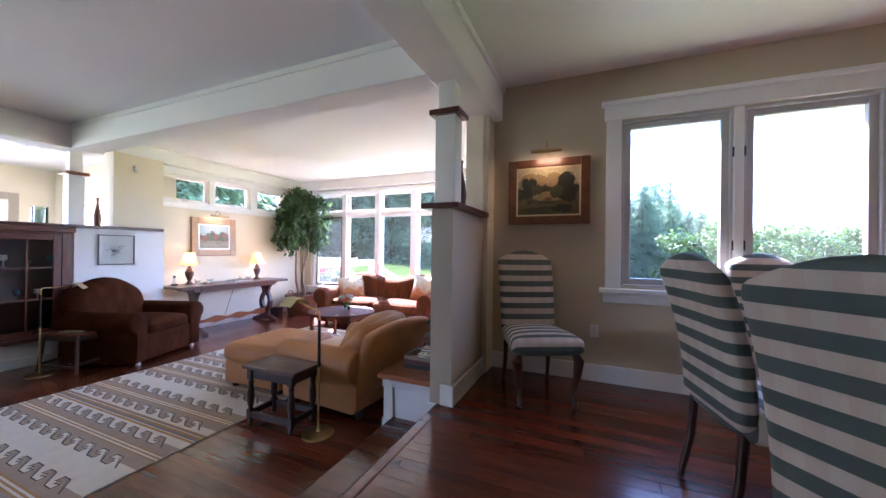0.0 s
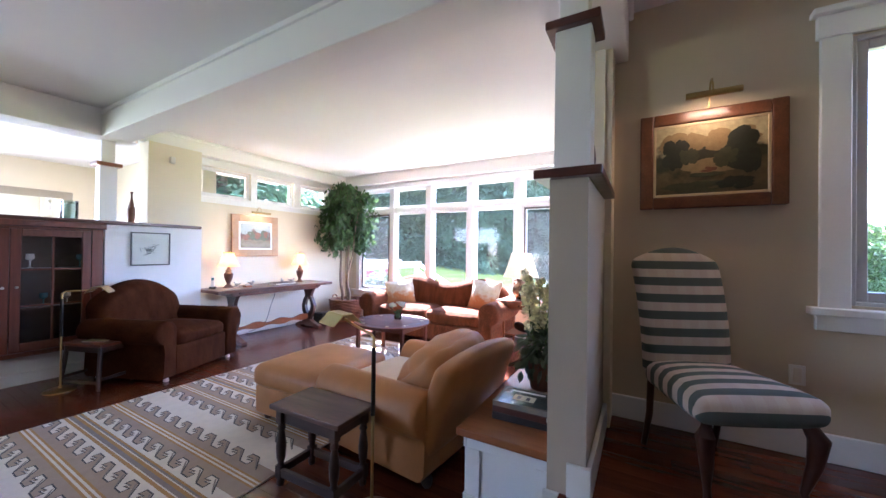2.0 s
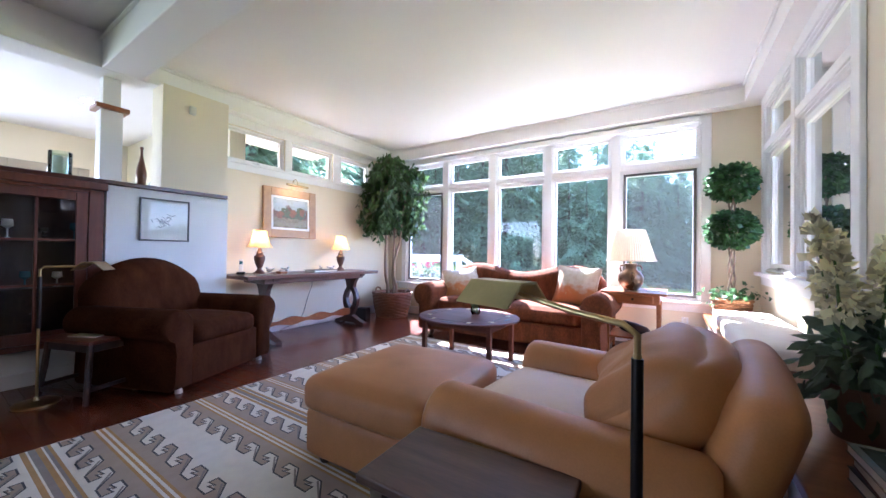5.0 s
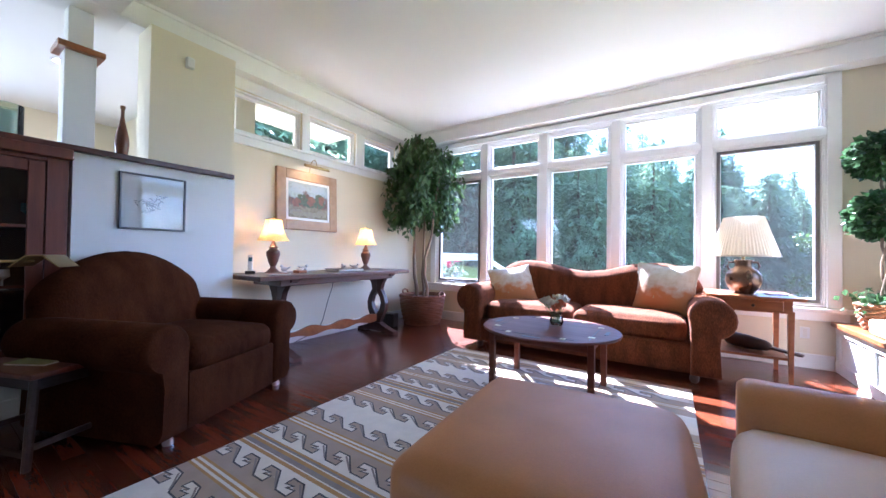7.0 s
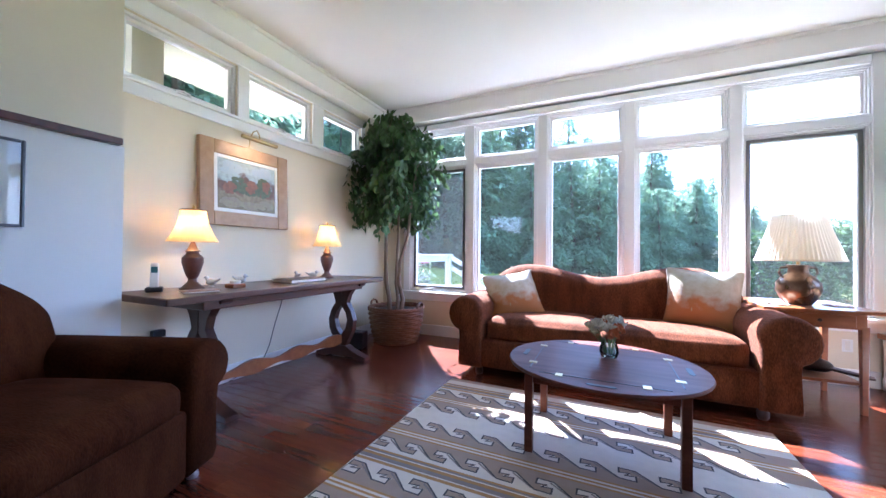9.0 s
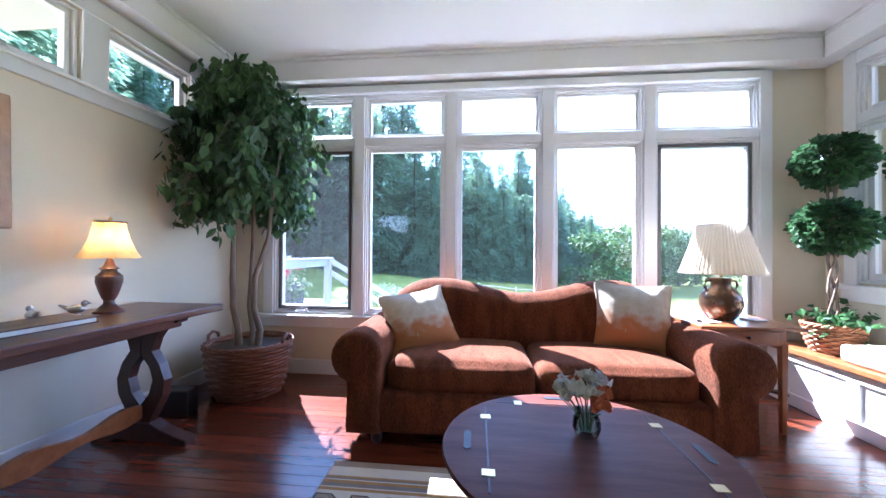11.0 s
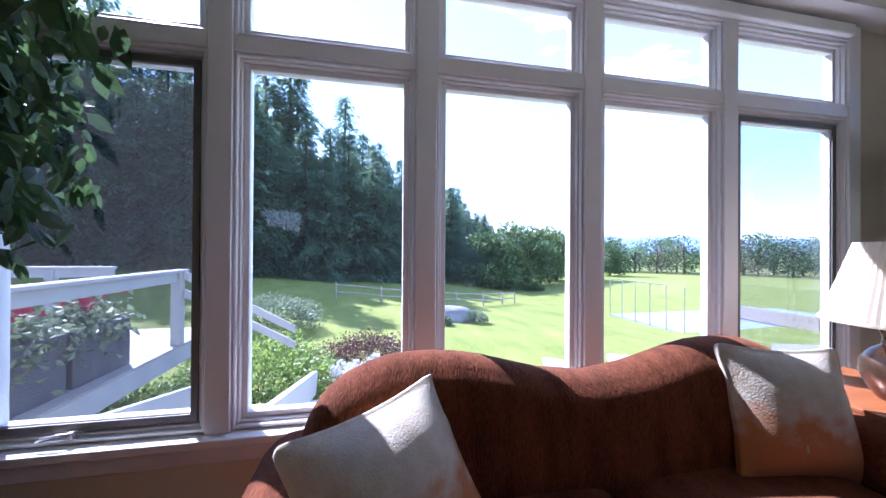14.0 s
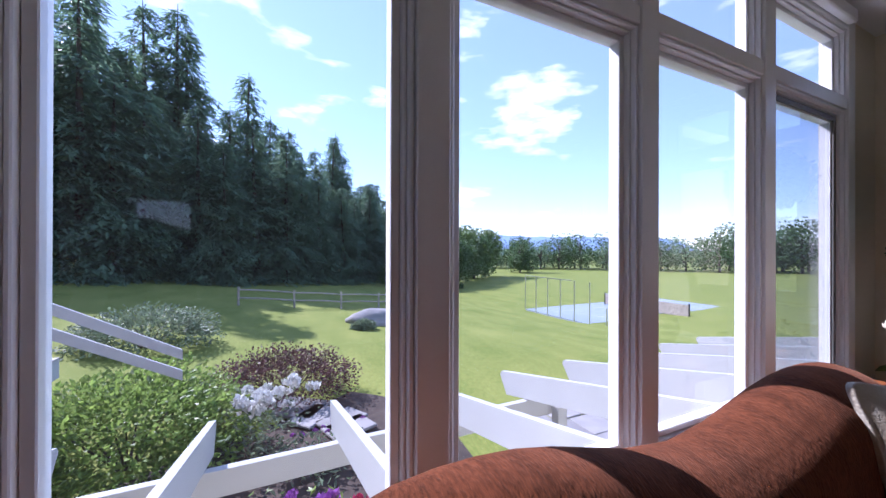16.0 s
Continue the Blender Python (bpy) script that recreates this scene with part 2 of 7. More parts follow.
M["turned_base"] = wood("red_brown_turned_wood", (0.15, 0.055, 0.035), (0.07, 0.025, 0.018), 0.3, 0.3, (5, 5, 5))
M["petal_cream"] = shade("cream_petal", (0.78, 0.72, 0.55), 0.7, vary=0.1, scale=30)
M["petal_orange"] = shade("orange_petal", (0.60, 0.16, 0.05), 0.7, vary=0.15, scale=30)
M["petal_pink"] = shade("pink_petal", (0.62, 0.06, 0.16), 0.7, vary=0.15, scale=30)
M["petal_white"] = shade("white_petal", (0.80, 0.80, 0.76), 0.7, vary=0.08, scale=30)
M["stem_green"] = shade("stem_green", (0.10, 0.20, 0.05), 0.6, vary=0.2, scale=30)
M["leaf_thread"] = shade("leaf_embroidery", (0.42, 0.40, 0.22), 0.8, vary=0.1, scale=20)
M["clay"] = shade("brown_clay", (0.16, 0.085, 0.05), 0.7, vary=0.15, scale=9, fine=70, bump=0.15)
M["book_teal"] = shade("teal_photo_cover", (0.12, 0.20, 0.20), 0.22, vary=0.3, scale=9, second=(0.34, 0.24, 0.18), coat=0.4)
M["book_red"] = shade("dark_red_cover", (0.10, 0.03, 0.022), 0.4, vary=0.2, scale=9)
M["photo_print"] = shade("dark_green_photo", (0.045, 0.085, 0.08), 0.15, vary=0.3, scale=14, second=(0.11, 0.10, 0.075), coat=0.3)
M["book_dark"] = shade("dark_cover", (0.03, 0.03, 0.035), 0.35, vary=0.2, scale=9)
M["walnut_dark"] = wood("dark_walnut", (0.055, 0.02, 0.012), (0.025, 0.009, 0.006), 0.3, 0.3, (9, 9, 1.2))
M["taupe"] = shade("taupe_paint", (0.36, 0.31, 0.24), 0.5, vary=0.05)
M["mirror"] = shade("mirror_silver", (0.9, 0.9, 0.9), 0.02, metal=1.0, vary=0.0, bump=0)
M["lamp_glow"] = glow("warm_lamp_glow", (1.0, 0.92, 0.80), 12.0)
M["trunk"] = shade("conifer_bark", (0.09, 0.065, 0.05), 0.9, vary=0.25, scale=3, fine=20, bump=0.5)
M["rail_paint"] = shade("white_rail_paint", (0.44, 0.46, 0.46), 0.5, vary=0.05, scale=4)
M["fence_wood"] = shade("grey_split_rail", (0.42, 0.37, 0.32), 0.85, vary=0.2, scale=5)
M["planter"] = shade("grey_planter", (0.085, 0.085, 0.10), 0.6, vary=0.1)
M["stone"] = shade("grey_paving_stone", (0.30, 0.29, 0.28), 0.85, vary=0.15, scale=3, fine=40, bump=0.3, per_piece=0.2)
M["rock"] = shade("grey_boulder", (0.30, 0.29, 0.28), 0.9, vary=0.2, scale=2, fine=20, bump=0.6)
M["mulch"] = shade("dark_bed_soil", (0.07, 0.05, 0.035), 0.95, vary=0.3, scale=4, fine=40, bump=0.6)
M["court"] = shade("blue_grey_court", (0.26, 0.31, 0.34), 0.8, vary=0.05, scale=1)
# distance haze is put into the blue base colour of these hills
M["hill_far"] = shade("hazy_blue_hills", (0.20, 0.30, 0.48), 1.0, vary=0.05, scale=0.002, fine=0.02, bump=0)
# haze over the far woods is mixed into this green base
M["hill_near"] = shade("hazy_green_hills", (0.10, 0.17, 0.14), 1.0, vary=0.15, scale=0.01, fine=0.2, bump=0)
M["petal_violet"] = shade("violet_petal", (0.42, 0.14, 0.50), 0.7, vary=0.15, scale=30)

M["rust"].node_tree.nodes["Principled BSDF"].inputs["Sheen Tint"].default_value = (1.0, 0.52, 0.34, 1)
M["rust"].node_tree.nodes["Principled BSDF"].inputs["Sheen Roughness"].default_value = 0.55
# white sash painted grey to carry the shade on its room side
M["grey_sash"] = shade("grey_white_sash", (0.50, 0.50, 0.50), 0.45, vary=0.05, scale=5)
# grey frame, its base darkened to carry the shade lying on it
M["grey_frame"] = shade("grey_screen_frame", (0.17, 0.16, 0.15), 0.5, vary=0.08, scale=6)

# mesh helpers
def thing(name, place, label, category, group="", kind="", rz=0.0):
    """An empty at the base of a thing; its parts hang below it."""
    o = new(name)
    o.empty_display_size = 0.1
    o.matrix_world = pose(*place, 0, 0, rz)
    return tagged(o, label, category, group, kind)


def part(name, bm, material, parent=None, label="", smooth=None, kind=""):
    """One bmesh as one mesh object, under a thing or a part."""
    me = bpy.data.meshes.new(name)
    bm.to_mesh(me)
    bm.free()
    for m in (material if isinstance(material, (list, tuple)) else [material]):
        me.materials.append(M[m] if isinstance(m, str) else m)
    if smooth is not None:
        me.shade_smooth()
        if smooth < 180:
            me.set_sharp_from_angle(angle=radians(smooth))
    o = new(name, me)
    o.parent = parent
    if label:
        o["label"] = label
    if kind:
        o["kind"] = kind
    return o


def add(bm, tmp, m=None):
    """Put tmp's mesh into bm and free tmp."""
    if m is not None:
        tmp.transform(m)
    me = bpy.data.meshes.new("t")
    tmp.to_mesh(me)
    tmp.free()
    bm.from_mesh(me)
    bpy.data.meshes.remove(me)
    return bm


def box(x0, y0, z0, x1, y1, z1, bevel=0.0, seg=1, bm=None):
    t = bmesh.new()
    bmesh.ops.create_cube(t, size=1)
    t.transform(Matrix.Translation(((x0 + x1) / 2, (y0 + y1) / 2, (z0 + z1) / 2)) @ Matrix.Diagonal((abs(x1 - x0), abs(y1 - y0), abs(z1 - z0), 1)))
    if bevel:
        bmesh.ops.bevel(t, geom=t.edges[:], offset=bevel, segments=seg, affect="EDGES", profile=0.5)
    return t if bm is None else add(bm, t)


def lathe(profile, seg=24, bm=None, at=(0, 0, 0), cap=True, squash=1.0):
    """Turn (radius, height) pairs round the upright axis."""
    t = bmesh.new()
    rings = []
    for r, z in profile:
        rings.append([t.verts.new((at[0] + r * math.cos(2 * math.pi * k / seg), at[1] + squash * r * math.sin(2 * math.pi * k / seg), at[2] + z)) for k in range(seg)])
    for a, b in zip(rings, rings[1:]):
        for k in range(seg):
            t.faces.new((a[k], a[(k + 1) % seg], b[(k + 1) % seg], b[k]))
    if cap:
        t.faces.new(rings[0][::-1])
        t.faces.new(rings[-1])
    return t if bm is None else add(bm, t)


def tube(points, radius, seg=8, bm=None):
    """A round bar along a line of points; radius may be one number or one for each point."""
    t = bmesh.new()
    pts = [Vector(p) for p in points]
    rad = radius if isinstance(radius, (list, tuple)) else [radius] * len(pts)
    rings = []
    for i, p in enumerate(pts):
        d = (pts[min(i + 1, len(pts) - 1)] - pts[max(i - 1, 0)]).normalized()
        side = d.cross(Vector((0, 0, 1)) if abs(d.z) < 0.95 else Vector((1, 0, 0))).normalized()
        up = side.cross(d)
        rings.append([t.verts.new(p + rad[i] * (math.cos(2 * math.pi * k / seg) * side + math.sin(2 * math.pi * k / seg) * up)) for k in range(seg)])
    for a, b in zip(rings, rings[1:]):
        for k in range(seg):
            t.faces.new((a[k], b[k], b[(k + 1) % seg], a[(k + 1) % seg]))
    t.faces.new(rings[0])
    t.faces.new(rings[-1][::-1])
    bmesh.ops.recalc_face_normals(t, faces=t.faces[:])
    return t if bm is None else add(bm, t)


def prism(outline, depth, bevel=0.0, bm=None, m=None):
    """Extrude an outline of (x, z) pairs along y by depth, centred on y = 0."""
    t = bmesh.new()
    f = t.faces.new([t.verts.new((x, -depth / 2, z)) for x, z in outline])
    ext = bmesh.ops.extrude_face_region(t, geom=[f])
    bmesh.ops.translate(t, verts=[v for v in ext["geom"] if isinstance(v, bmesh.types.BMVert)], vec=(0, depth, 0))
    bmesh.ops.recalc_face_normals(t, faces=t.faces[:])
    if bevel:
        bmesh.ops.bevel(t, geom=[e for e in t.edges if len(e.link_faces) == 2 and e.calc_face_angle(0) > 0.6], offset=bevel, segments=2, affect="EDGES")
    if m is not None:
        t.transform(m)
    return t if bm is None else add(bm, t)


def soft(sx, sy, sz, r, n=10, bulge=(0, 0, 0), fn=None, bm=None, m=None):
    """A stuffed block sx x sy x sz round the origin with rounded edges; bulge swells its faces; fn bends its points."""
    t = bmesh.new()
    bmesh.ops.create_cube(t, size=2)
    bmesh.ops.subdivide_edges(t, edges=t.edges[:], cuts=n - 1, use_grid_fill=True)
    half = Vector((sx / 2, sy / 2, sz / 2))
    r = min(r, *half)
    for v in t.verts:
        u = v.co.copy()
        # crowd the grid towards the edges
        w = Vector([math.copysign(abs(c) ** 0.7, c) for c in u])
        p = Vector([w[i] * half[i] for i in range(3)])
        core = Vector([max(-(half[i] - r), min(half[i] - r, p[i])) for i in range(3)])
        d = p - core
        if d.length > 1e-6:
            p = core + d.normalized() * r * max(abs(d[i]) / r for i in range(3))
        for i in range(3):
            j, k = (i + 1) % 3, (i + 2) % 3
            if bulge[i]:
                p[i] += math.copysign(bulge[i], u[i]) * (1 - u[j] ** 2) * (1 - u[k] ** 2) * abs(u[i])
        v.co = fn(p) if fn else p
    bmesh.ops.recalc_face_normals(t, faces=t.faces[:])
    if m is not None:
        t.transform(m)
    return t if bm is None else add(bm, t)


def leaves(points, size, rng, droop=0.3, aspect=0.5, outward=None, fold=0.12, oval=False):
    """Many small leaves at the points, each folded along its rib; oval gives them a rounded outline; one mesh."""
    t_verts, t_faces = [], []
    for i, p in enumerate(points):
        p = Vector(p)
        d = Vector((rng.uniform(-1, 1), rng.uniform(-1, 1), rng.uniform(-0.7, 0.5) - droop))
        if outward is not None:
            d += (p - Vector(outward)).normalized() * 0.9
        d.normalize()
        s = d.cross(Vector((rng.uniform(-1, 1), rng.uniform(-1, 1), rng.uniform(0.2, 1)))).normalized()
        up = s.cross(d)
        L = size * rng.uniform(0.65, 1.3)
        W = L * aspect / 2
        k = len(t_verts)
        e = up * L * fold
        if oval:
            t_verts += [p, p + d * L * 0.28 + s * W * 0.9 - e * 0.6, p + d * L * 0.62 + s * W * 0.85 - e, p + d * L - e * 1.2, p + d * L * 0.62 - s * W * 0.85 - e, p + d * L * 0.28 - s * W * 0.9 - e * 0.6, p + d * L * 0.5 - e * 0.3]
            t_faces += [(k, k + 1, k + 6), (k + 1, k + 2, k + 6), (k + 2, k + 3, k + 6), (k + 3, k + 4, k + 6), (k + 4, k + 5, k + 6), (k + 5, k, k + 6)]
        else:
            t_verts += [p, p + d * L * 0.5 + s * W - e, p + d * L, p + d * L * 0.5 - s * W - e]
            t_faces += [(k, k + 1, k + 2), (k, k + 2, k + 3)]
    me = bpy.data.meshes.new("leaves")
    me.from_pydata([tuple(v) for v in t_verts], [], t_faces)
    bm = bmesh.new()
    bm.from_mesh(me)
    bpy.data.meshes.remove(me)
    return bm


def mesh_of(name, verts, faces, material, parent=None, label="", kind=""):
    me = bpy.data.meshes.new(name)
    me.from_pydata(verts, [], faces)
    for m in (material if isinstance(material, (list, tuple)) else [material]):
        me.materials.append(M[m] if isinstance(m, str) else m)
    o = new(name, me)
    o.parent = parent
    if label:
        o["label"] = label
    if kind:
        o["kind"] = kind
    return o


def structure(name, bm, material, label, category):
    return tagged(part(name, bm, material), label, category, kind="structure")

# ---- the house: walls, openings, ceilings ----
CEIL, FLOOR2 = 3.08, 0.36
WIN_Y, LEFT_X, RIGHT_X, DINE_Y = 6.58, -6.66, -1.10, 3.36


def wall_with_holes(name, axis, a, b, u0, u1, z0, z1, holes, material, label):
    """A wall from a to b in thickness along axis, u0 to u1 in length, with holes (u0, u1, z0, z1) through it."""
    bm = bmesh.new()
    us = sorted({u0, u1, *[h[0] for h in holes], *[h[1] for h in holes]})
    zs = sorted({z0, z1, *[h[2] for h in holes], *[h[3] for h in holes]})
    t = bmesh.new()
    grid = {}

    def vert(u, z, w):
        key = (u, z, w)
        if key not in grid:
            grid[key] = t.verts.new((w, u, z) if axis == "x" else (u, w, z))
        return grid[key]

    solid = {}
    for i in range(len(us) - 1):
        for j in range(len(zs) - 1):
            cu, cz = (us[i] + us[i + 1]) / 2, (zs[j] + zs[j + 1]) / 2
            solid[i, j] = not any(h[0] < cu < h[1] and h[2] < cz < h[3] for h in holes)
    for (i, j), full in solid.items():
        if not full:
            continue
        p = [(us[i], zs[j]), (us[i + 1], zs[j]), (us[i + 1], zs[j + 1]), (us[i], zs[j + 1])]
        t.faces.new([vert(u, z, a) for u, z in p])
        t.faces.new([vert(u, z, b) for u, z in reversed(p)])
        for (di, dj), (m, n) in {(0, -1): (0, 1), (1, 0): (1, 2), (0, 1): (2, 3), (-1, 0): (3, 0)}.items():
            if not solid.get((i + di, j + dj), False):
                t.faces.new([vert(*p[m], a), vert(*p[m], b), vert(*p[n], b), vert(*p[n], a)])
    bmesh.ops.recalc_face_normals(t, faces=t.faces[:])
    add(bm, t)
    return structure(name, bm, material, label, "wall")


MULL = (-5.31, -4.40, -3.49, -2.58)
WX0, WX1, WZ0, WZ1, TZ0, TZ1 = -6.20, -1.65, 0.60, 2.76, 2.27, 2.34
wall_with_holes("wall_north", "y", WIN_Y, WIN_Y + 0.10, LEFT_X - 0.2, RIGHT_X + 0.2, -2.4, CEIL + 0.3, [(WX0, WX1, WZ0, WZ1)], "cream", "cream painted wall round the wide window")
HW = [(3.49, 4.31), (4.41, 5.17), (5.33, 6.01)]
wall_with_holes("wall_west", "x", LEFT_X - 0.1, LEFT_X, 3.40, WIN_Y, -2.4, CEIL + 0.3, [(a, b, 2.29, 2.75) for a, b in HW], "cream", "cream painted wall with three high windows")
RW = [(4.16, 5.20), (5.30, 6.30)]
wall_with_holes("wall_east", "x", RIGHT_X, RIGHT_X + 0.2, DINE_Y - 0.22, WIN_Y, -2.4, CEIL + 0.3, [(a, b, 1.0, 2.76) for a, b in RW], "cream", "cream painted wall with windows above a window seat")
DW = [(0.22, 0.99), (1.05, 1.82)]
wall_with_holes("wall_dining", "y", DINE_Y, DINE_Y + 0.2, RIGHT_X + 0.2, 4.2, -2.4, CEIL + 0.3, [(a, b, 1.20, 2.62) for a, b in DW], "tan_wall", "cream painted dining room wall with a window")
wall_with_holes("wall_south", "y", -4.2, -4.0, -10.6, 4.2, 0.0, CEIL + 0.3, [(-9.5, -7.0, 0.6, 2.7)], "cream", "plain cream wall with a window opening")
wall_with_holes("wall_far_east", "x", 4.2, 4.4, -4.2, DINE_Y + 0.2, 0.0, CEIL + 0.3, [], "cream", "plain cream wall with a window opening")
wall_with_holes("wall_far_west", "x", -10.8, -10.6, -4.2, 4.4, 0.0, CEIL + 0.3, [(-0.6, 1.4, 0.9, 2.5)], "cream", "cream wall of the next room with a window")
wall_with_holes("wall_hall", "y", 3.60, 3.80, -10.6, LEFT_X - 0.1, 0.0, CEIL + 0.3, [(-9.6, -8.2, 0.9, 2.3)], "cream", "cream wall of the next room")
bm = box(-10.8, -4.2, CEIL, 4.4, DINE_Y + 0.2, CEIL + 0.16)
box(LEFT_X - 0.1, DINE_Y + 0.2, CEIL, RIGHT_X + 0.2, WIN_Y + 0.1, CEIL + 0.16, bm=bm)
box(-10.8, DINE_Y + 0.2, CEIL, LEFT_X - 0.1, 3.80, CEIL + 0.16, bm=bm)
structure("ceiling", bm, "ceiling", "smooth white painted ceiling", "ceiling")
structure("roof", box(-11.2, -4.6, CEIL + 0.3, 4.8, 3.85, CEIL + 0.5), "trim", "house roof slab with overhanging eaves", "roof")

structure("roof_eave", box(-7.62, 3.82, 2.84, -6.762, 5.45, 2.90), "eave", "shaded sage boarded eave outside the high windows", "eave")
# added strip past the eave's end keeps sun out of the last high window
structure("roof_edge", box(-7.05, 5.452, 2.84, -6.762, 6.9, 2.90), "eave", "narrow boarded strip added to stop sun at the high windows", "eave")
structure("roof_living", box(-7.25, 3.852, CEIL + 0.3, -0.4, 6.95, CEIL + 0.5), "trim", "house roof slab over the living room", "roof")

# perimeter boxes and beams
bm = bmesh.new()
box(LEFT_X, 6.40, 2.87, RIGHT_X, WIN_Y, CEIL, bm=bm)
structure("trim_soffit_north", bm, "ceiling", "white boxed soffit above the wide window", "soffit")
structure("trim_soffit_west", box(LEFT_X, 2.545, 2.87, -6.50, 6.398, CEIL), "ceiling", "white boxed soffit along the wall", "soffit")
structure("trim_soffit_east", box(-1.27, 2.545, 2.87, RIGHT_X, 6.398, CEIL), "ceiling", "white boxed soffit along the wall", "soffit")
bm = bmesh.new()
box(-6.50, 6.375, CEIL - 0.035, -1.27, 6.398, CEIL, 0.006, 1, bm)
box(-6.498, 2.56, CEIL - 0.035, -6.475, 6.37, CEIL, 0.006, 1, bm)
box(-1.295, 2.56, CEIL - 0.035, -1.272, 6.37, CEIL, 0.006, 1, bm)
structure("trim_crown", bm, "ceiling", "slim white moulding under the ceiling", "moulding")
structure("beam_cross", box(-6.24, 2.26, 2.76, -1.12, 2.54, CEIL, 0.006), "ceiling", "white boxed ceiling beam across the room", "beam")
structure("beam_east", box(-1.12, -4.0, 2.76, -0.82, DINE_Y, CEIL, 0.006), "ceiling", "white boxed ceiling beam over the half wall", "beam")
structure("beam_west", box(-6.56, -4.0, 2.76, -6.24, 2.60, CEIL, 0.006), "ceiling", "white boxed ceiling beam over the half wall", "beam")
bm = bmesh.new()
box(-6.24, 2.235, CEIL - 0.07, -1.12, 2.259, CEIL - 0.055, 0.003, 1, bm)
box(-0.819, -4.0, CEIL - 0.05, -0.79, DINE_Y, CEIL, 0.006, 1, bm)
structure("trim_beam", bm, "ceiling", "slim white moulding along the beam", "moulding")

# half wall and post by the dining room
def half_wall_east():
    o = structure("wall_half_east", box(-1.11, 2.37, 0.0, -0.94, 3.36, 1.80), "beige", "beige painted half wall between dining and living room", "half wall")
    structure("wall_pier_east", box(-1.108, 3.12, 1.80, -0.942, 3.358, 2.76), "cream", "cream painted pier beside the dining room", "wall")
    part("cap", box(-1.175, 2.315, 1.80, -0.88, 3.12, 1.842, 0.006, 2), "cherry", o, "dark cherry cap board")
    post = thing("post", (-1.02, 2.45, 1.842), "white square wooden post with a dark cherry collar", "post")
    part("shaft", box(-0.075, -0.065, 0, 0.085, 0.075, 0.66, 0.004), "trim", post)
    part("collar", box(-0.115, -0.10, 0.66, 0.125, 0.115, 0.70, 0.006, 2), "cherry", post, "dark cherry collar")
    part("upper_shaft", box(-0.06, -0.05, 0.70, 0.07, 0.06, 0.918, 0.004), "trim", post)


half_wall_east()


def half_wall_west():
    o = structure("wall_half_west", box(-6.55, 2.34, 0, -6.35, 3.40, 1.735), "pale", "pale painted half wall behind the armchair", "half wall")
    structure("wall_pier_west", box(-6.659, 2.76, 1.775, -6.382, 3.40, 2.87), "cream", "cream painted pier above the half wall", "wall")
    structure("wall_low_west", box(-6.55, -1.2, 0, -6.40, 2.34, 0.30), "pale", "low pale base wall below the cabinet", "wall")
    part("cap", box(-6.62, -1.2, 1.735, -6.30, 3.375, 1.775, 0.006, 2), "cherry", o, "dark cherry cap board")
    post = thing("post", (-6.47, 2.375, 1.775), "white square wooden post with a cherry collar", "post")
    part("shaft", box(-0.075, -0.08, 0, 0.075, 0.08, 0.67, 0.004), "trim", post)
    part("collar", box(-0.115, -0.12, 0.67, 0.115, 0.12, 0.712, 0.006, 2), "honey", post, "reddish cherry collar")
    part("upper_shaft", box(-0.06, -0.065, 0.712, 0.06, 0.065, 0.985, 0.004), "trim", post)


half_wall_west()

# baseboards
bm = bmesh.new()
box(LEFT_X, 6.555, 0, RIGHT_X - 0.5, WIN_Y - 0.002, 0.14, 0.004, 1, bm)
box(LEFT_X + 0.002, 3.42, 0, LEFT_X + 0.022, 6.553, 0.14, 0.004, 1, bm)
box(-6.348, 2.36, 0, -6.328, 3.40, 0.14, 0.004, 1, bm)
box(-6.398, -1.2, 0, -6.378, 2.34, 0.12, 0.004, 1, bm)
structure("baseboard_living", bm, "trim", "white painted baseboard", "baseboard")
bm = bmesh.new()
box(-0.938, 2.37, FLOOR2, -0.915, DINE_Y - 0.02, FLOOR2 + 0.15, 0.004, 1, bm)
box(-0.912, DINE_Y - 0.022, FLOOR2, 4.2, DINE_Y - 0.002, FLOOR2 + 0.15, 0.004, 1, bm)
box(-1.125, 2.348, 0.18, -0.915, 2.368, 0.36, 0.004, 1, bm)
box(-1.02, 2.346, FLOOR2, -0.915, 2.368, FLOOR2 + 0.15, 0.004, 1, bm)
structure("baseboard_dining", bm, "trim", "white painted baseboard round the half wall", "baseboard")

# floors: dark slabs below the boards
structure("floor_living", box(-10.6, -4.0, -0.12, -1.04, WIN_Y, -0.012), "black_oak", "dark subfloor seen in the joints of the boards", "floor")
structure("floor_dining", box(-1.03, -4.0, 0.0, 4.2, DINE_Y, FLOOR2 - 0.012), "black_oak", "dark subfloor seen in the joints of the boards", "floor")
st = structure("step", box(-1.40, -4.0, 0.0, -1.032, 2.365, 0.165), "cherry", "dark cherry step down to the living room", "step")
part("tread", box(-1.425, -4.0, 0.165, -1.032, 2.365, 0.19, 0.006, 2), "plank", st)
part("nosing", box(-1.055, -4.0, FLOOR2 - 0.03, -0.985, 2.365, FLOOR2 + 0.003, 0.008, 2), "plank", tagged(structure("step_edge", box(-1.045, -4.0, 0.19, -1.032, 2.365, FLOOR2 - 0.03), "cherry", "dark cherry riser below the dining floor", "step")))

# the sky's light in the windows behind and beside the way walked
sky_lamp("sky_south_west", (-8.25, -3.9, 1.65), (-8.25, 0, 1.4), 2.5, 2.1, 2.5)
sky_lamp("sky_west", (-10.5, 0.4, 1.70), (0, 0.4, 2.2), 2.0, 1.6, 10)

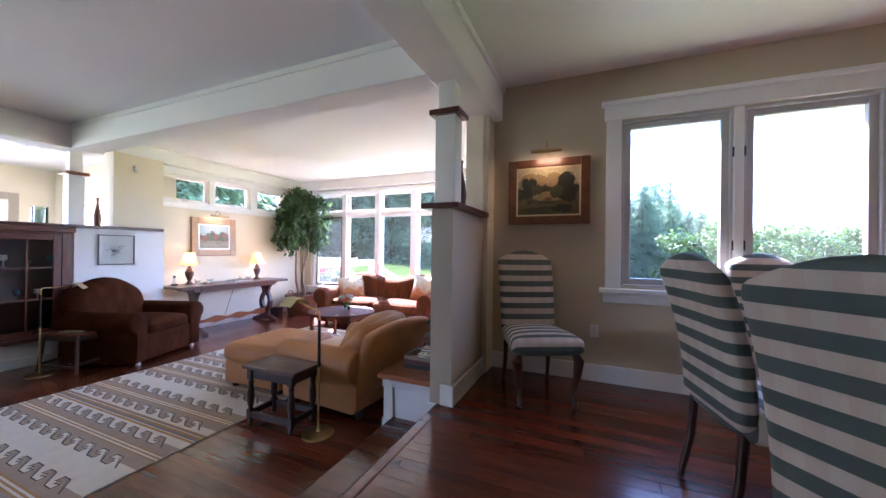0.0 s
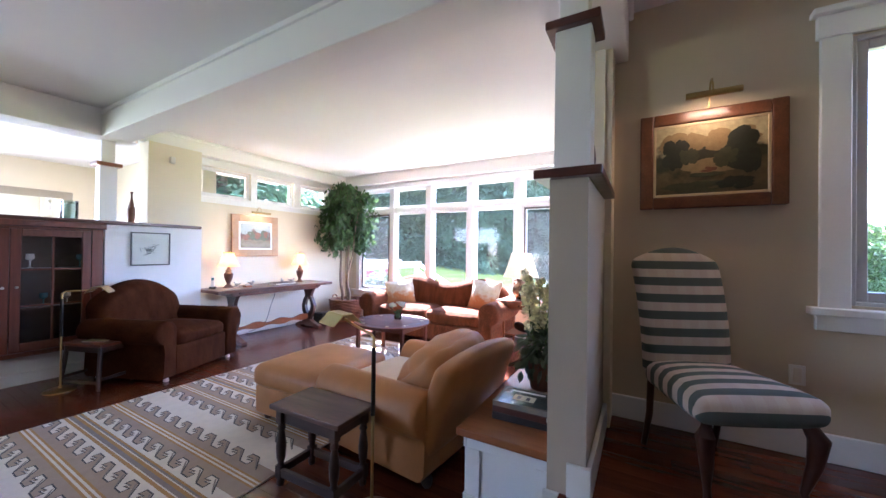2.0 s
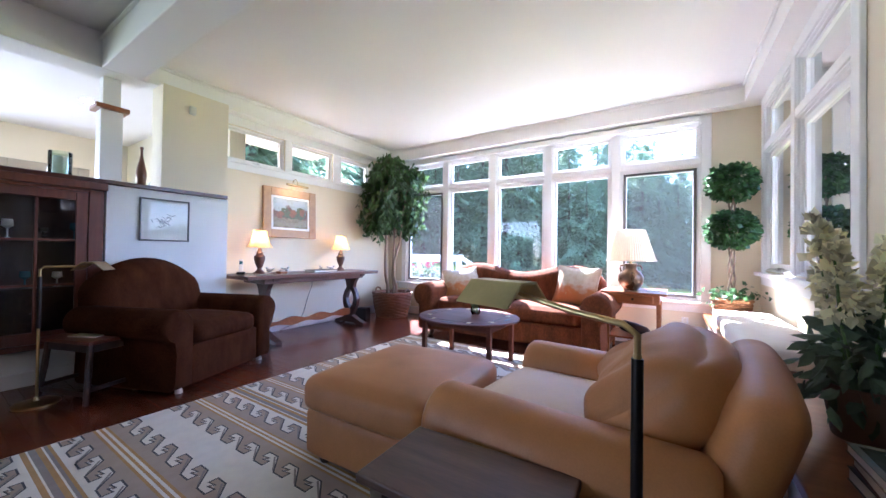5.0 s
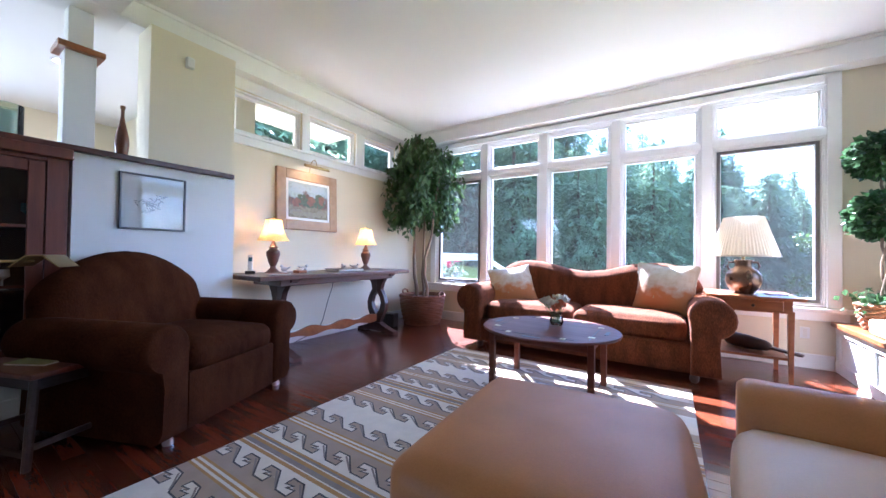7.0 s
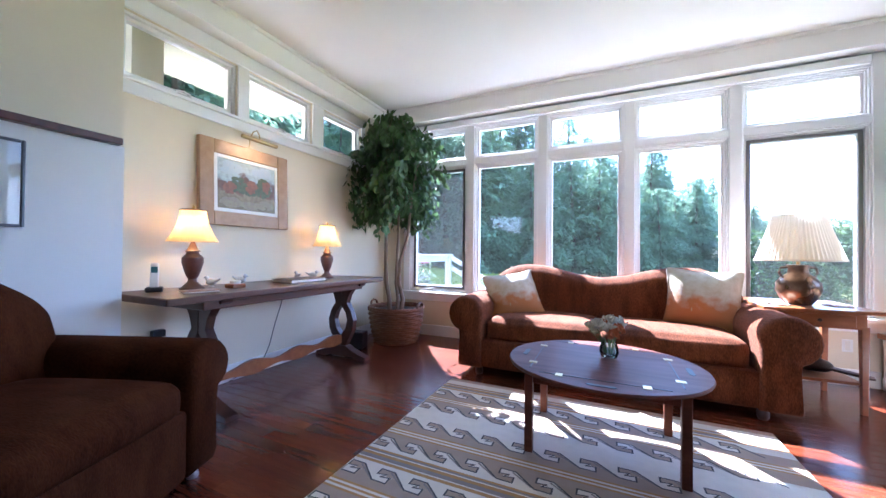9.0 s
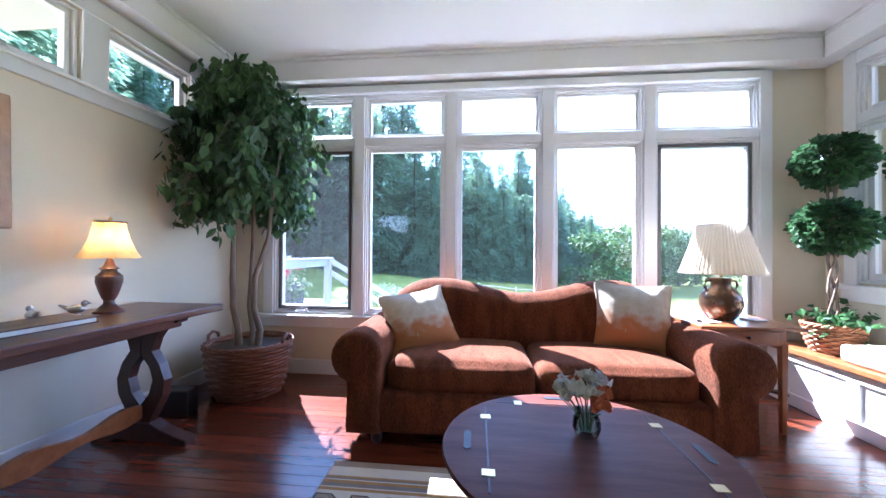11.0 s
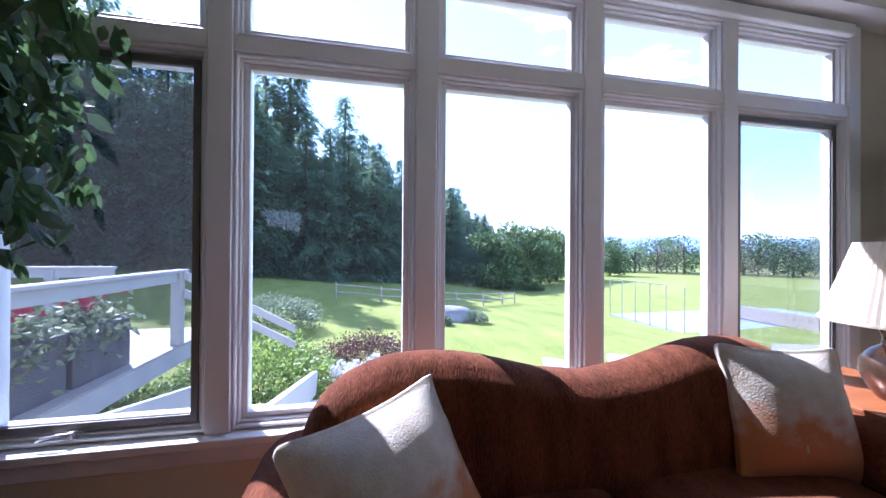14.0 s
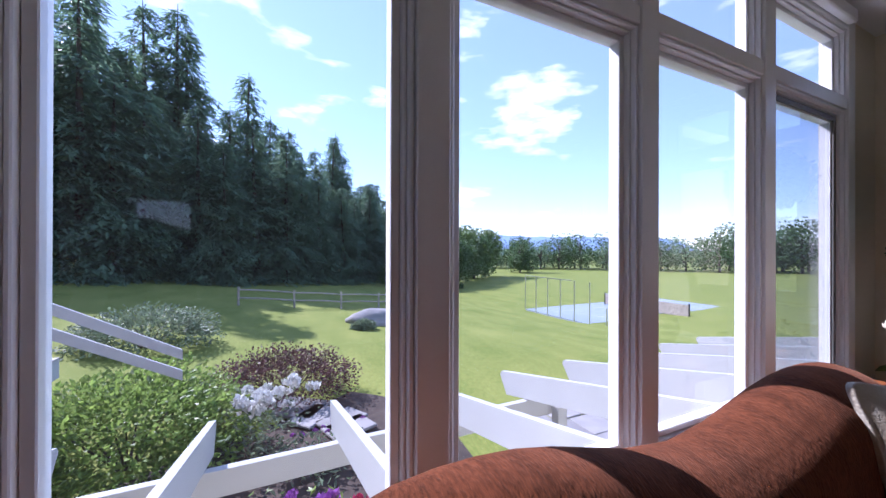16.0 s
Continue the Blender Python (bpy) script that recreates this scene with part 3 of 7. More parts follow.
# ---- windows ----
def frame_ring(u0, u1, z0, z1, w, d0, d1, axis, bm, bevel=0.003):
    """Four bars of width w round an opening; d0 to d1 is their depth along the wall's thickness."""
    for a, b, c, d in ((u0, u0 + w, z0, z1), (u1 - w, u1, z0, z1), (u0 + w, u1 - w, z0, z0 + w), (u0 + w, u1 - w, z1 - w, z1)):
        if axis == "y":
            box(a, d0, c, b, d1, d, bevel, 1, bm)
        else:
            box(d0, a, c, d1, b, d, bevel, 1, bm)


def light(win, u0, u1, z0, z1, axis, inner, out, sash, material="glass", steps=True, tint_frame="trim"):
    """One glazed light: stepped jamb, sash and pane. inner is the room side, out = +1 or -1 along the axis."""
    bm = bmesh.new()
    if steps:
        frame_ring(u0 + 0.002, u1 - 0.002, z0 + 0.002, z1 - 0.002, 0.014, inner + out * 0.010, inner + out * 0.10, axis, bm)
        frame_ring(u0 + 0.017, u1 - 0.017, z0 + 0.017, z1 - 0.017, 0.012, inner + out * 0.030, inner + out * 0.10, axis, bm)
        frame_ring(u0 + 0.030, u1 - 0.030, z0 + 0.030, z1 - 0.030, sash, inner + out * 0.050, inner + out * 0.10, axis, bm)
        o = 0.030 + sash
    else:
        frame_ring(u0 + 0.002, u1 - 0.002, z0 + 0.002, z1 - 0.002, 0.02, inner + out * 0.012, inner + out * 0.10, axis, bm)
        frame_ring(u0 + 0.023, u1 - 0.023, z0 + 0.023, z1 - 0.023, sash, inner + out * 0.04, inner + out * 0.09, axis, bm)
        o = 0.023 + sash
    fr = part("window_frame", bm, tint_frame, win)
    g = inner + out * 0.075
    a, b, c, d = u0 + o - 0.004, u1 - o + 0.004, z0 + o - 0.004, z1 - o + 0.004
    pts = [(a, g, c), (b, g, c), (b, g, d), (a, g, d)] if axis == "y" else [(g, a, c), (g, b, c), (g, b, d), (g, a, d)]
    pane = mesh_of("pane", pts, [(0, 1, 2, 3)], material, fr)
    pane.visible_shadow = False
    return fr


def crank(win, place, axis="y"):
    bm = bmesh.new()
    box(-0.05, -0.014, 0, 0.05, 0.014, 0.012, 0.004, 1, bm)
    lathe([(0.012, 0.0), (0.012, 0.02), (0.008, 0.026)], 10, bm, (0.03, -0.006, 0.008))
    tube([(0.03, -0.01, 0.026), (-0.01, -0.022, 0.03), (-0.06, -0.024, 0.022), (-0.075, -0.024, 0.014)], 0.006, 6, bm)
    o = part("crank_handle", bm, "steel", win, "small metal crank handle")
    o.matrix_local = pose(*place, 0, 0, 0 if axis == "y" else 90)
    return o


def big_window():
    w = thing("window_1", (0, 0, 0), "wide white five-light window with transoms facing the lawn", "window", kind="structure")
    bm = bmesh.new()
    F = 6.548
    box(WX0 - 0.10, F, WZ0 - 0.01, WX0, WIN_Y - 0.002, WZ1 + 0.105, 0.004, 1, bm)
    box(WX1, F, WZ0 - 0.01, WX1 + 0.10, WIN_Y - 0.002, WZ1 + 0.105, 0.004, 1, bm)
    part("casing", bm, "trim", w)
    part("head_casing", box(WX0, F + 0.002, WZ1, WX1, WIN_Y - 0.002, WZ1 + 0.105, 0.004), "trim", w)
    part("shade_cassette", box(WX0 + 0.02, F - 0.045, WZ1 + 0.01, WX1 - 0.02, F, WZ1 + 0.085, 0.012, 3), "trim", w, "white roller shade cassette")
    part("window_sill", box(WX0 - 0.22, 6.50, WZ0 - 0.045, WX1 + 0.2, WIN_Y + 0.10, WZ0 - 0.008, 0.006, 2), "trim", w)
    part("apron", box(WX0 - 0.17, 6.552, WZ0 - 0.135, WX1 + 0.15, WIN_Y - 0.002, WZ0 - 0.046, 0.004), "trim", w)
    for c in MULL:
        part("mullion", box(c - 0.05, F, WZ0 - 0.006, c + 0.05, WIN_Y + 0.085, WZ1 - 0.001, 0.003), "trim", w)
    edges = [WX0, *MULL, WX1]
    for i in range(5):
        a = edges[i] + (0.0 if i == 0 else 0.051)
        b = edges[i + 1] - (0.0 if i == 4 else 0.051)
        part("transom", box(a + 0.001, F + 0.006, TZ0, b - 0.001, WIN_Y + 0.085, TZ1, 0.003), "trim", w)
        light(w, a, b, TZ1, WZ1, "y", F + 0.004, 1, 0.024)
        low = light(w, a, b, WZ0, TZ0, "y", F + 0.004, 1, 0.046 if i in (0, 4) else 0.026)
        if i in (0, 4):
            screen = mesh_of("insect_screen", [(a + 0.06, 6.605, WZ0 + 0.06), (b - 0.06, 6.605, WZ0 + 0.06), (b - 0.06, 6.605, TZ0 - 0.06), (a + 0.06, 6.605, TZ0 - 0.06)], [(0, 1, 2, 3)], "screen", low, "grey insect screen")
            screen.visible_shadow = False
            bm = bmesh.new()
            frame_ring(a + 0.04, b - 0.04, WZ0 + 0.04, TZ0 - 0.04, 0.030, 6.590, 6.600, "y", bm, 0.002)
            part("screen_frame", bm, "grey_frame", low, "slim metal screen frame")
            crank(low, ((a + b) / 2 - 0.1, 6.572, WZ0 + 0.012))
    return w


big_window()


def high_windows():
    w = thing("window_2", (0, 0, 0), "row of three high white awning windows", "window", kind="structure")
    x = LEFT_X + 0.022
    bm = bmesh.new()
    box(LEFT_X + 0.002, 3.43, 2.20, x, 3.49, 2.86, 0.003, 1, bm)
    box(LEFT_X + 0.002, 6.01, 2.20, x, 6.09, 2.86, 0.003, 1, bm)
    box(LEFT_X + 0.002, 4.31, 2.29, x, 4.41, 2.75, 0.003, 1, bm)
    box(LEFT_X + 0.002, 5.17, 2.29, x, 5.33, 2.75, 0.003, 1, bm)
    box(LEFT_X + 0.002, 3.49, 2.75, x + 0.003, 6.01, 2.865, 0.003, 1, bm)
    part("casing", bm, "trim", w)
    part("window_sill", box(LEFT_X + 0.002, 3.42, 2.265, x + 0.02, 6.10, 2.29, 0.004), "trim", w)
    part("apron", box(LEFT_X + 0.002, 3.44, 2.18, x, 6.08, 2.265, 0.003), "trim", w)
    for a, b in HW:
        f = light(w, a, b, 2.292, 2.749, "x", LEFT_X - 0.004, -1, 0.03, steps=False)
        crank(f, (LEFT_X - 0.02, (a + b) / 2, 2.306), "x")


def side_windows():
    w = thing("window_3", (0, 0, 0), "tall white side window above the window seat", "window", kind="structure")
    x = RIGHT_X - 0.03
    bm = bmesh.new()
    box(x, 4.05, 0.94, RIGHT_X - 0.002, 4.16, 2.865, 0.004, 1, bm)
    box(x, 6.30, 0.94, RIGHT_X - 0.002, 6.40, 2.865, 0.004, 1, bm)
    box(x, 4.16, 2.76, RIGHT_X - 0.002, 6.30, 2.865, 0.004, 1, bm)
    part("casing", bm, "trim", w)
    part("mullion", box(x, 5.20, 1.0, RIGHT_X + 0.19, 5.30, 2.76, 0.003), "trim", w)
    part("window_sill", box(x - 0.05, 3.98, 0.945, RIGHT_X + 0.08, 6.47, 0.985, 0.006, 2), "trim", w)
    part("apron", box(x + 0.004, 4.02, 0.85, RIGHT_X - 0.002, 6.43, 0.944, 0.004), "trim", w)
    for a, b in RW:
        part("transom", box(x + 0.004, a + 0.001, TZ0, RIGHT_X + 0.19, b - 0.001, TZ1, 0.003), "trim", w)
        light(w, a, b, TZ1, 2.76, "x", RIGHT_X - 0.026, 1, 0.03)
        f = light(w, a, b, 1.0, TZ0, "x", RIGHT_X - 0.026, 1, 0.05)
        crank(f, (RIGHT_X - 0.0, (a + b) / 2, 1.013), "x")


def dining_window():
    w = thing("window_4", (0, 0, 0), "white two-light dining room window", "window", kind="structure")
    F = DINE_Y - 0.03
    bm = bmesh.new()
    box(0.10, F, 1.16, 0.22, DINE_Y - 0.002, 2.63, 0.004, 1, bm)
    box(1.82, F, 1.16, 1.94, DINE_Y - 0.002, 2.63, 0.004, 1, bm)
    part("casing", bm, "trim", w)
    hd = part("head_casing", box(0.085, F - 0.008, 2.63, 1.955, DINE_Y - 0.002, 2.75, 0.004), "trim", w)
    part("cornice", box(0.06, F - 0.045, 2.75, 1.98, DINE_Y - 0.002, 2.785, 0.008, 2), "trim", hd)
    part("mullion", box(0.99, F, 1.20, 1.05, DINE_Y + 0.18, 2.62, 0.003), "trim", w)
    part("window_sill", box(0.055, F - 0.05, 1.145, 1.985, DINE_Y + 0.08, 1.185, 0.006, 2), "trim", w)
    part("apron", box(0.085, F + 0.004, 1.06, 1.955, DINE_Y - 0.002, 1.144, 0.004), "trim", w)
    for a, b in DW:
        # tinted screen material in place of glass, added to dim the dining daylight
        f = light(w, a, b, 1.20, 2.62, "y", F + 0.004, 1, 0.05, "screen", steps=False, tint_frame="grey_sash")
        crank(f, ((a + b) / 2, DINE_Y - 0.005, 1.212))
    for x in (0.981, 1.052):
        for z in (1.52, 2.24):
            part("hinge", box(x, F + 0.004, z, x + 0.012, F + 0.03, z + 0.075, 0.002), "dark_metal", w, "dark metal hinge")


high_windows()
side_windows()
dining_window()

# ---- seating ----
def rolled_arm(length, width, height, roll, foot=0.07):
    """An upholstered arm along y with a round top that leans outwards (towards +x)."""
    out = [(-width / 2, foot), (width / 2 - 0.05, foot), (width / 2 - 0.06, height * 0.45)]
    cx, cz = 0.02, height - roll
    for k in range(15):
        a = radians(-70 + k * 17.5)
        out.append((cx + roll * math.cos(a), cz + roll * math.sin(a)))
    out.append((-width / 2, cz - roll * 0.6))
    t = bmesh.new()
    n = len(out)
    ys = [-length / 2, -length / 2 + 0.02, -length / 2 + 0.05, 0, length / 2 - 0.05, length / 2 - 0.02, length / 2]
    ins = [0.86, 0.97, 1, 1, 1, 0.97, 0.86]
    gx, gz = sum(p[0] for p in out) / n, sum(p[1] for p in out) / n
    rings = [[t.verts.new((gx + (x - gx) * s, y, gz + (z - gz) * s)) for x, z in out] for y, s in zip(ys, ins)]
    for a, b in zip(rings, rings[1:]):
        for k in range(n):
            t.faces.new((a[k], a[(k + 1) % n], b[(k + 1) % n], b[k]))
    t.faces.new(rings[0][::-1])
    t.faces.new(rings[-1])
    bmesh.ops.recalc_face_normals(t, faces=t.faces[:])
    return t


def bun_foot(parent, x, y, material="black_oak"):
    part("foot", lathe([(0.022, 0), (0.034, 0.02), (0.036, 0.045), (0.028, 0.075)], 14, at=(x, y, 0)), material, parent, "", 40)


def sofa():
    s = thing("sofa", (-3.76, 5.85, 0), "rust brown chenille camelback sofa with rolled arms", "sofa", rz=0)
    part("base", soft(2.16, 0.92, 0.26, 0.03, 8, m=pose(0, -0.02, 0.20)), "rust", s, "", 60)
    for sgn in (-1, 1):
        bm = rolled_arm(0.98, 0.26, 0.72, 0.165)
        bm.transform(pose(1.12, -0.04, 0))
        if sgn < 0:
            bm.transform(Matrix.Diagonal((-1, 1, 1, 1)))
            bmesh.ops.reverse_faces(bm, faces=bm.faces[:])
        part("arm", bm, "rust", s, "", 60)

    def hump(p):
        u = p.x / 1.12
        rise = -0.08 * math.cos(math.pi * min(1.0, abs(u) / 0.60))
        edge = -0.17 * max(0, abs(u) - 0.66) ** 2 / 0.12
        k = max(0, (p.z + 0.38) / 0.76)
        q = Vector((p.x, p.y + 0.10 * k - 0.02, p.z + (rise * 0.75 + edge + 0.02) * k))
        return q
    part("backrest", soft(2.28, 0.27, 0.74, 0.13, 22, (0, 0.02, 0), hump, m=pose(0, 0.30, 0.55)), "rust", s, "", 80)
    for sgn in (-1, 1):
        part("seat_cushion", soft(0.97, 0.74, 0.23, 0.075, 16, (0, 0.02, 0.022), m=pose(sgn * 0.49, -0.045, 0.40)), "rust", s, "", 80)
    for x in (-1.02, 1.02):
        for y in (-0.44, 0.40):
            bun_foot(s, x, y)
    return s


def armchair():
    c = thing("armchair", (-5.83, 2.78, 0), "dark brown chenille armchair with round back and rolled arms", "armchair", rz=112)
    part("base", soft(0.74, 0.95, 0.34, 0.03, 8, m=pose(0, -0.03, 0.205)), "brown", c, "", 60)
    for sgn in (-1, 1):
        bm = rolled_arm(1.0, 0.22, 0.67, 0.135, 0.035)
        bm.transform(pose(0.48, -0.02, 0))
        if sgn < 0:
            bm.transform(Matrix.Diagonal((-1, 1, 1, 1)))
            bmesh.ops.reverse_faces(bm, faces=bm.faces[:])
        part("arm", bm, "brown", c, "", 60)

    def arch(p):
        u = p.x / 0.56
        k = max(0, (p.z + 0.4) / 0.8)
        return Vector((p.x * (1 - 0.08 * k), p.y + 0.14 * k, p.z - 0.24 * k * u * u))
    part("backrest", soft(1.12, 0.26, 0.84, 0.12, 18, (0, 0.035, 0), arch, m=pose(0, 0.32, 0.64)), "brown", c, "", 80)
    part("seat_cushion", soft(0.70, 0.78, 0.18, 0.07, 12, (0, 0.02, 0.03), m=pose(0, -0.12, 0.43)), "brown", c, "", 80)
    for x in (-0.45, 0.45):
        for y in (-0.46, 0.40):
            part("foot", lathe([(0.026, 0), (0.027, 0.012), (0.02, 0.04)], 14, at=(x, y, 0)), "steel", c, "small domed steel foot", 40)


def club_chair():
    c = thing("armchair", (-2.24, 3.0, 0), "tan leather armchair with rolled arms and a loose cushion", "armchair", rz=-95)
    part("base", soft(0.72, 0.92, 0.30, 0.03, 8, m=pose(0, -0.03, 0.22)), "tan", c, "", 60)
    for sgn in (-1, 1):
        bm = rolled_arm(0.94, 0.25, 0.605, 0.145)
        bm.transform(pose(0.44, -0.03, 0))
        if sgn < 0:
            bm.transform(Matrix.Diagonal((-1, 1, 1, 1)))
            bmesh.ops.reverse_faces(bm, faces=bm.faces[:])
        part("arm", bm, "tan", c, "", 60)

    def lean(p):
        u = p.x / 0.5
        k = max(0, (p.z + 0.36) / 0.72)
        return Vector((p.x * (1 - 0.06 * k), p.y + 0.22 * k, p.z - 0.05 * k * u * u))
    part("backrest", soft(1.02, 0.15, 0.66, 0.07, 16, (0, 0.02, 0), lean, m=pose(0, 0.34, 0.49)), "tan", c, "", 80)
    part("seat_cushion", soft(0.66, 0.78, 0.17, 0.065, 12, (0, 0.02, 0.03), m=pose(0, -0.12, 0.40)), "seat_pale", c, "paler leather seat cushion", 80)
    for x in (-0.42, 0.42):
        for y in (-0.42, 0.40):
            bun_foot(c, x, y)
    p = thing("throw_pillow", (-2.01, 2.95, 0.43), "plump tan leather cushion leaning in the armchair", "pillow", rz=-91)

    def crease(q):
        n = noise.noise(q * 6)
        fold = 0.012 * math.sin(q.x * 46 + 5 * noise.noise(q * 3.1)) * max(0.0, min(1.0, 0.5 - q.z * 2.4))
        sag = 0.05 * (q.x / 0.34) ** 2
        return Vector((q.x, q.y + n * 0.026 + fold, q.z + n * 0.018 - sag * (1 if q.z > 0 else 0.2)))
    part("cover", soft(0.70, 0.22, 0.52, 0.10, 26, (0.02, 0.075, 0.02), crease, m=pose(0, 0.03, 0.20, -50, 4, 0)), "tan", p, "", 80)


def ottoman():
    o = thing("ottoman", (-3.24, 2.94, 0), "square tan leather ottoman with a thick cushion top", "ottoman", rz=3)
    part("base", soft(0.76, 0.82, 0.25, 0.03, 8, m=pose(0, 0, 0.185)), "tan", o, "", 60)
    part("cushion", soft(0.80, 0.87, 0.19, 0.07, 14, (0.01, 0.01, 0.025), m=pose(0, 0, 0.385)), "tan", o, "", 80)
    for x in (-0.3, 0.3):
        for y in (-0.33, 0.33):
            bun_foot(o, x, y)


sofa()
armchair()
club_chair()
ottoman()

# ---- window seat ----
def window_seat():
    s = thing("window_seat", (0, 0, 0), "white panelled window seat with a cherry top", "window seat", kind="structure")
    part("body", box(-1.58, 2.50, 0, RIGHT_X - 0.002, 6.553, 0.43), "trim", s)
    part("top", box(-1.63, 2.45, 0.43, RIGHT_X - 0.001, 6.553, 0.472, 0.006, 2), "honey", s, "polished cherry top board")
    bm = bmesh.new()
    box(-1.60, 2.48, 0, -1.582, 6.55, 0.10, 0.003, 1, bm)
    box(-1.598, 2.48, 0.36, -1.582, 6.55, 0.43, 0.003, 1, bm)
    for k in range(7):
        y = 2.50 + k * 0.66
        box(-1.598, y, 0.10, -1.582, y + 0.08, 0.36, 0.003, 1, bm)
    box(-1.58, 2.482, 0.0, RIGHT_X, 2.498, 0.10, 0.003, 1, bm)
    box(-1.58, 2.484, 0.36, RIGHT_X, 2.498, 0.43, 0.003, 1, bm)
    box(-1.58, 2.484, 0.10, -1.50, 2.498, 0.36, 0.003, 1, bm)
    box(-1.19, 2.484, 0.10, RIGHT_X - 0.01, 2.498, 0.36, 0.003, 1, bm)
    part("panelling", bm, "trim", s)
    c = thing("seat_cushion", (-1.355, 5.05, 0.472), "cream upholstered window seat cushion", "cushion")
    part("cover", soft(0.47, 1.80, 0.13, 0.035, 12, (0, 0, 0.012), m=pose(0, 0, 0.066)), "cushion", c, "", 70)


window_seat()

# ---- tables ----
def coffee_table():
    t = thing("coffee_table", (-3.74, 4.58, 0.012), "oval dark mahogany butler's coffee table with hinged flaps", "coffee table")
    H = 0.475
    bm = lathe([(0.50, -0.024), (0.53, -0.02), (0.535, -0.01), (0.53, 0.0), (0.50, 0.002)], 56, squash=0.93)
    bm.transform(pose(0, 0, H))
    top = part("tabletop", bm, "mahogany", t, "", 40)
    for k in range(4):
        a = radians(90 * k)
        c, s = math.cos(a), math.sin(a)
        q = 0.36
        bm = bmesh.new()
        box(-0.30, q - 0.004, 0.0025, 0.30, q + 0.002, 0.0045, bm=bm)
        o = part("flap_joint", bm, "black_oak", top)
        o.matrix_local = pose(0, 0, H, 0, 0, 90 * k)
        bm = prism([(-0.07, 0), (-0.055, 0.014), (0.055, 0.014), (0.07, 0), (0.055, -0.014), (-0.055, -0.014)], 0.002)
        bm.transform(pose(0, q + 0.075, 0.004, 90, 0, 0))
        o = part("hand_hole", bm, "rubber", top)
        o.matrix_local = pose(0, 0, H, 0, 0, 90 * k)
        for h in (-0.2, 0.2):
            o = part("hinge", box(h - 0.018, q - 0.022, 0.002, h + 0.018, q + 0.022, 0.005), "brass", top)
            o.matrix_local = pose(0, 0, H, 0, 0, 90 * k)
    bm = bmesh.new()
    for sgn in (-1, 1):
        box(-0.36, sgn * 0.26 - 0.011, H - 0.095, 0.36, sgn * 0.26 + 0.011, H - 0.022, 0.003, 1, bm)
        box(sgn * 0.36 - 0.011, -0.25, H - 0.095, sgn * 0.36 + 0.011, 0.25, H - 0.022, 0.003, 1, bm)
    part("apron", bm, "mahogany", t)
    for x in (-0.37, 0.37):
        for y in (-0.27, 0.27):
            part("leg", box(x - 0.022, y - 0.022, 0, x + 0.022, y + 0.022, H - 0.022, 0.004, 2), "mahogany", t)


def console_table():
    t = thing("console_table", (-6.27, 4.48, 0), "long walnut trestle console table with lyre shaped legs", "console table")
    top = box(-0.33, -1.05, 0.80, 0.33, 1.05, 0.845, 0.008, 2)
    part("tabletop", top, "walnut", t)
    part("apron", box(-0.24, -0.80, 0.735, 0.24, 0.80, 0.80, 0.006), "walnut", t)
    for y in (-0.66, 0.78):
        right = [(0.05, 0.10), (0.10, 0.20), (0.155, 0.30), (0.165, 0.40), (0.13, 0.50), (0.075, 0.58), (0.10, 0.66), (0.155, 0.735)]
        inner = [(0.0, 0.24), (0.06, 0.31), (0.085, 0.40), (0.06, 0.48), (0.0, 0.55)]
        bm = bmesh.new()
        for sgn in (-1, 1):
            band = [(sgn * x, z) for x, z in right]
            hole = [(sgn * max(x, 0.004), z) for x, z in inner]
            line = band + [(sgn * 0.004, 0.735)] + hole[::-1] + [(sgn * 0.004, 0.10)]
            prism(line, 0.06, 0, bm, Matrix.Translation((0, y, 0)))
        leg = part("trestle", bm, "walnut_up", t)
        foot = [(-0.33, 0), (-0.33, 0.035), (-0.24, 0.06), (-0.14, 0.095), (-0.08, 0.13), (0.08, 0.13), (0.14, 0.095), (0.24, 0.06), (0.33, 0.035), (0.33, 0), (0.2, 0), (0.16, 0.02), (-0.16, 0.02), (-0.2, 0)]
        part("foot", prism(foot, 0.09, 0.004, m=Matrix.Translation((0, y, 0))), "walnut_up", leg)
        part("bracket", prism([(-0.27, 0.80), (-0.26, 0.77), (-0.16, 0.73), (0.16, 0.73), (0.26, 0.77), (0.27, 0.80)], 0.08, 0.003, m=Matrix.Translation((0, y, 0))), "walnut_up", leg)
    wave = [(-0.72 + 1.56 * k / 24, 0.235 + 0.022 * math.cos(k * 0.9)) for k in range(25)]
    low = [(-0.72 + 1.56 * k / 24, 0.155 - 0.016 * math.cos(k * 0.9)) for k in range(24, -1, -1)]
    part("stretcher", prism(wave + low, 0.035, 0.003, m=pose(0, 0, 0, 0, 0, 90)), "honey", t, "wavy edged stretcher")


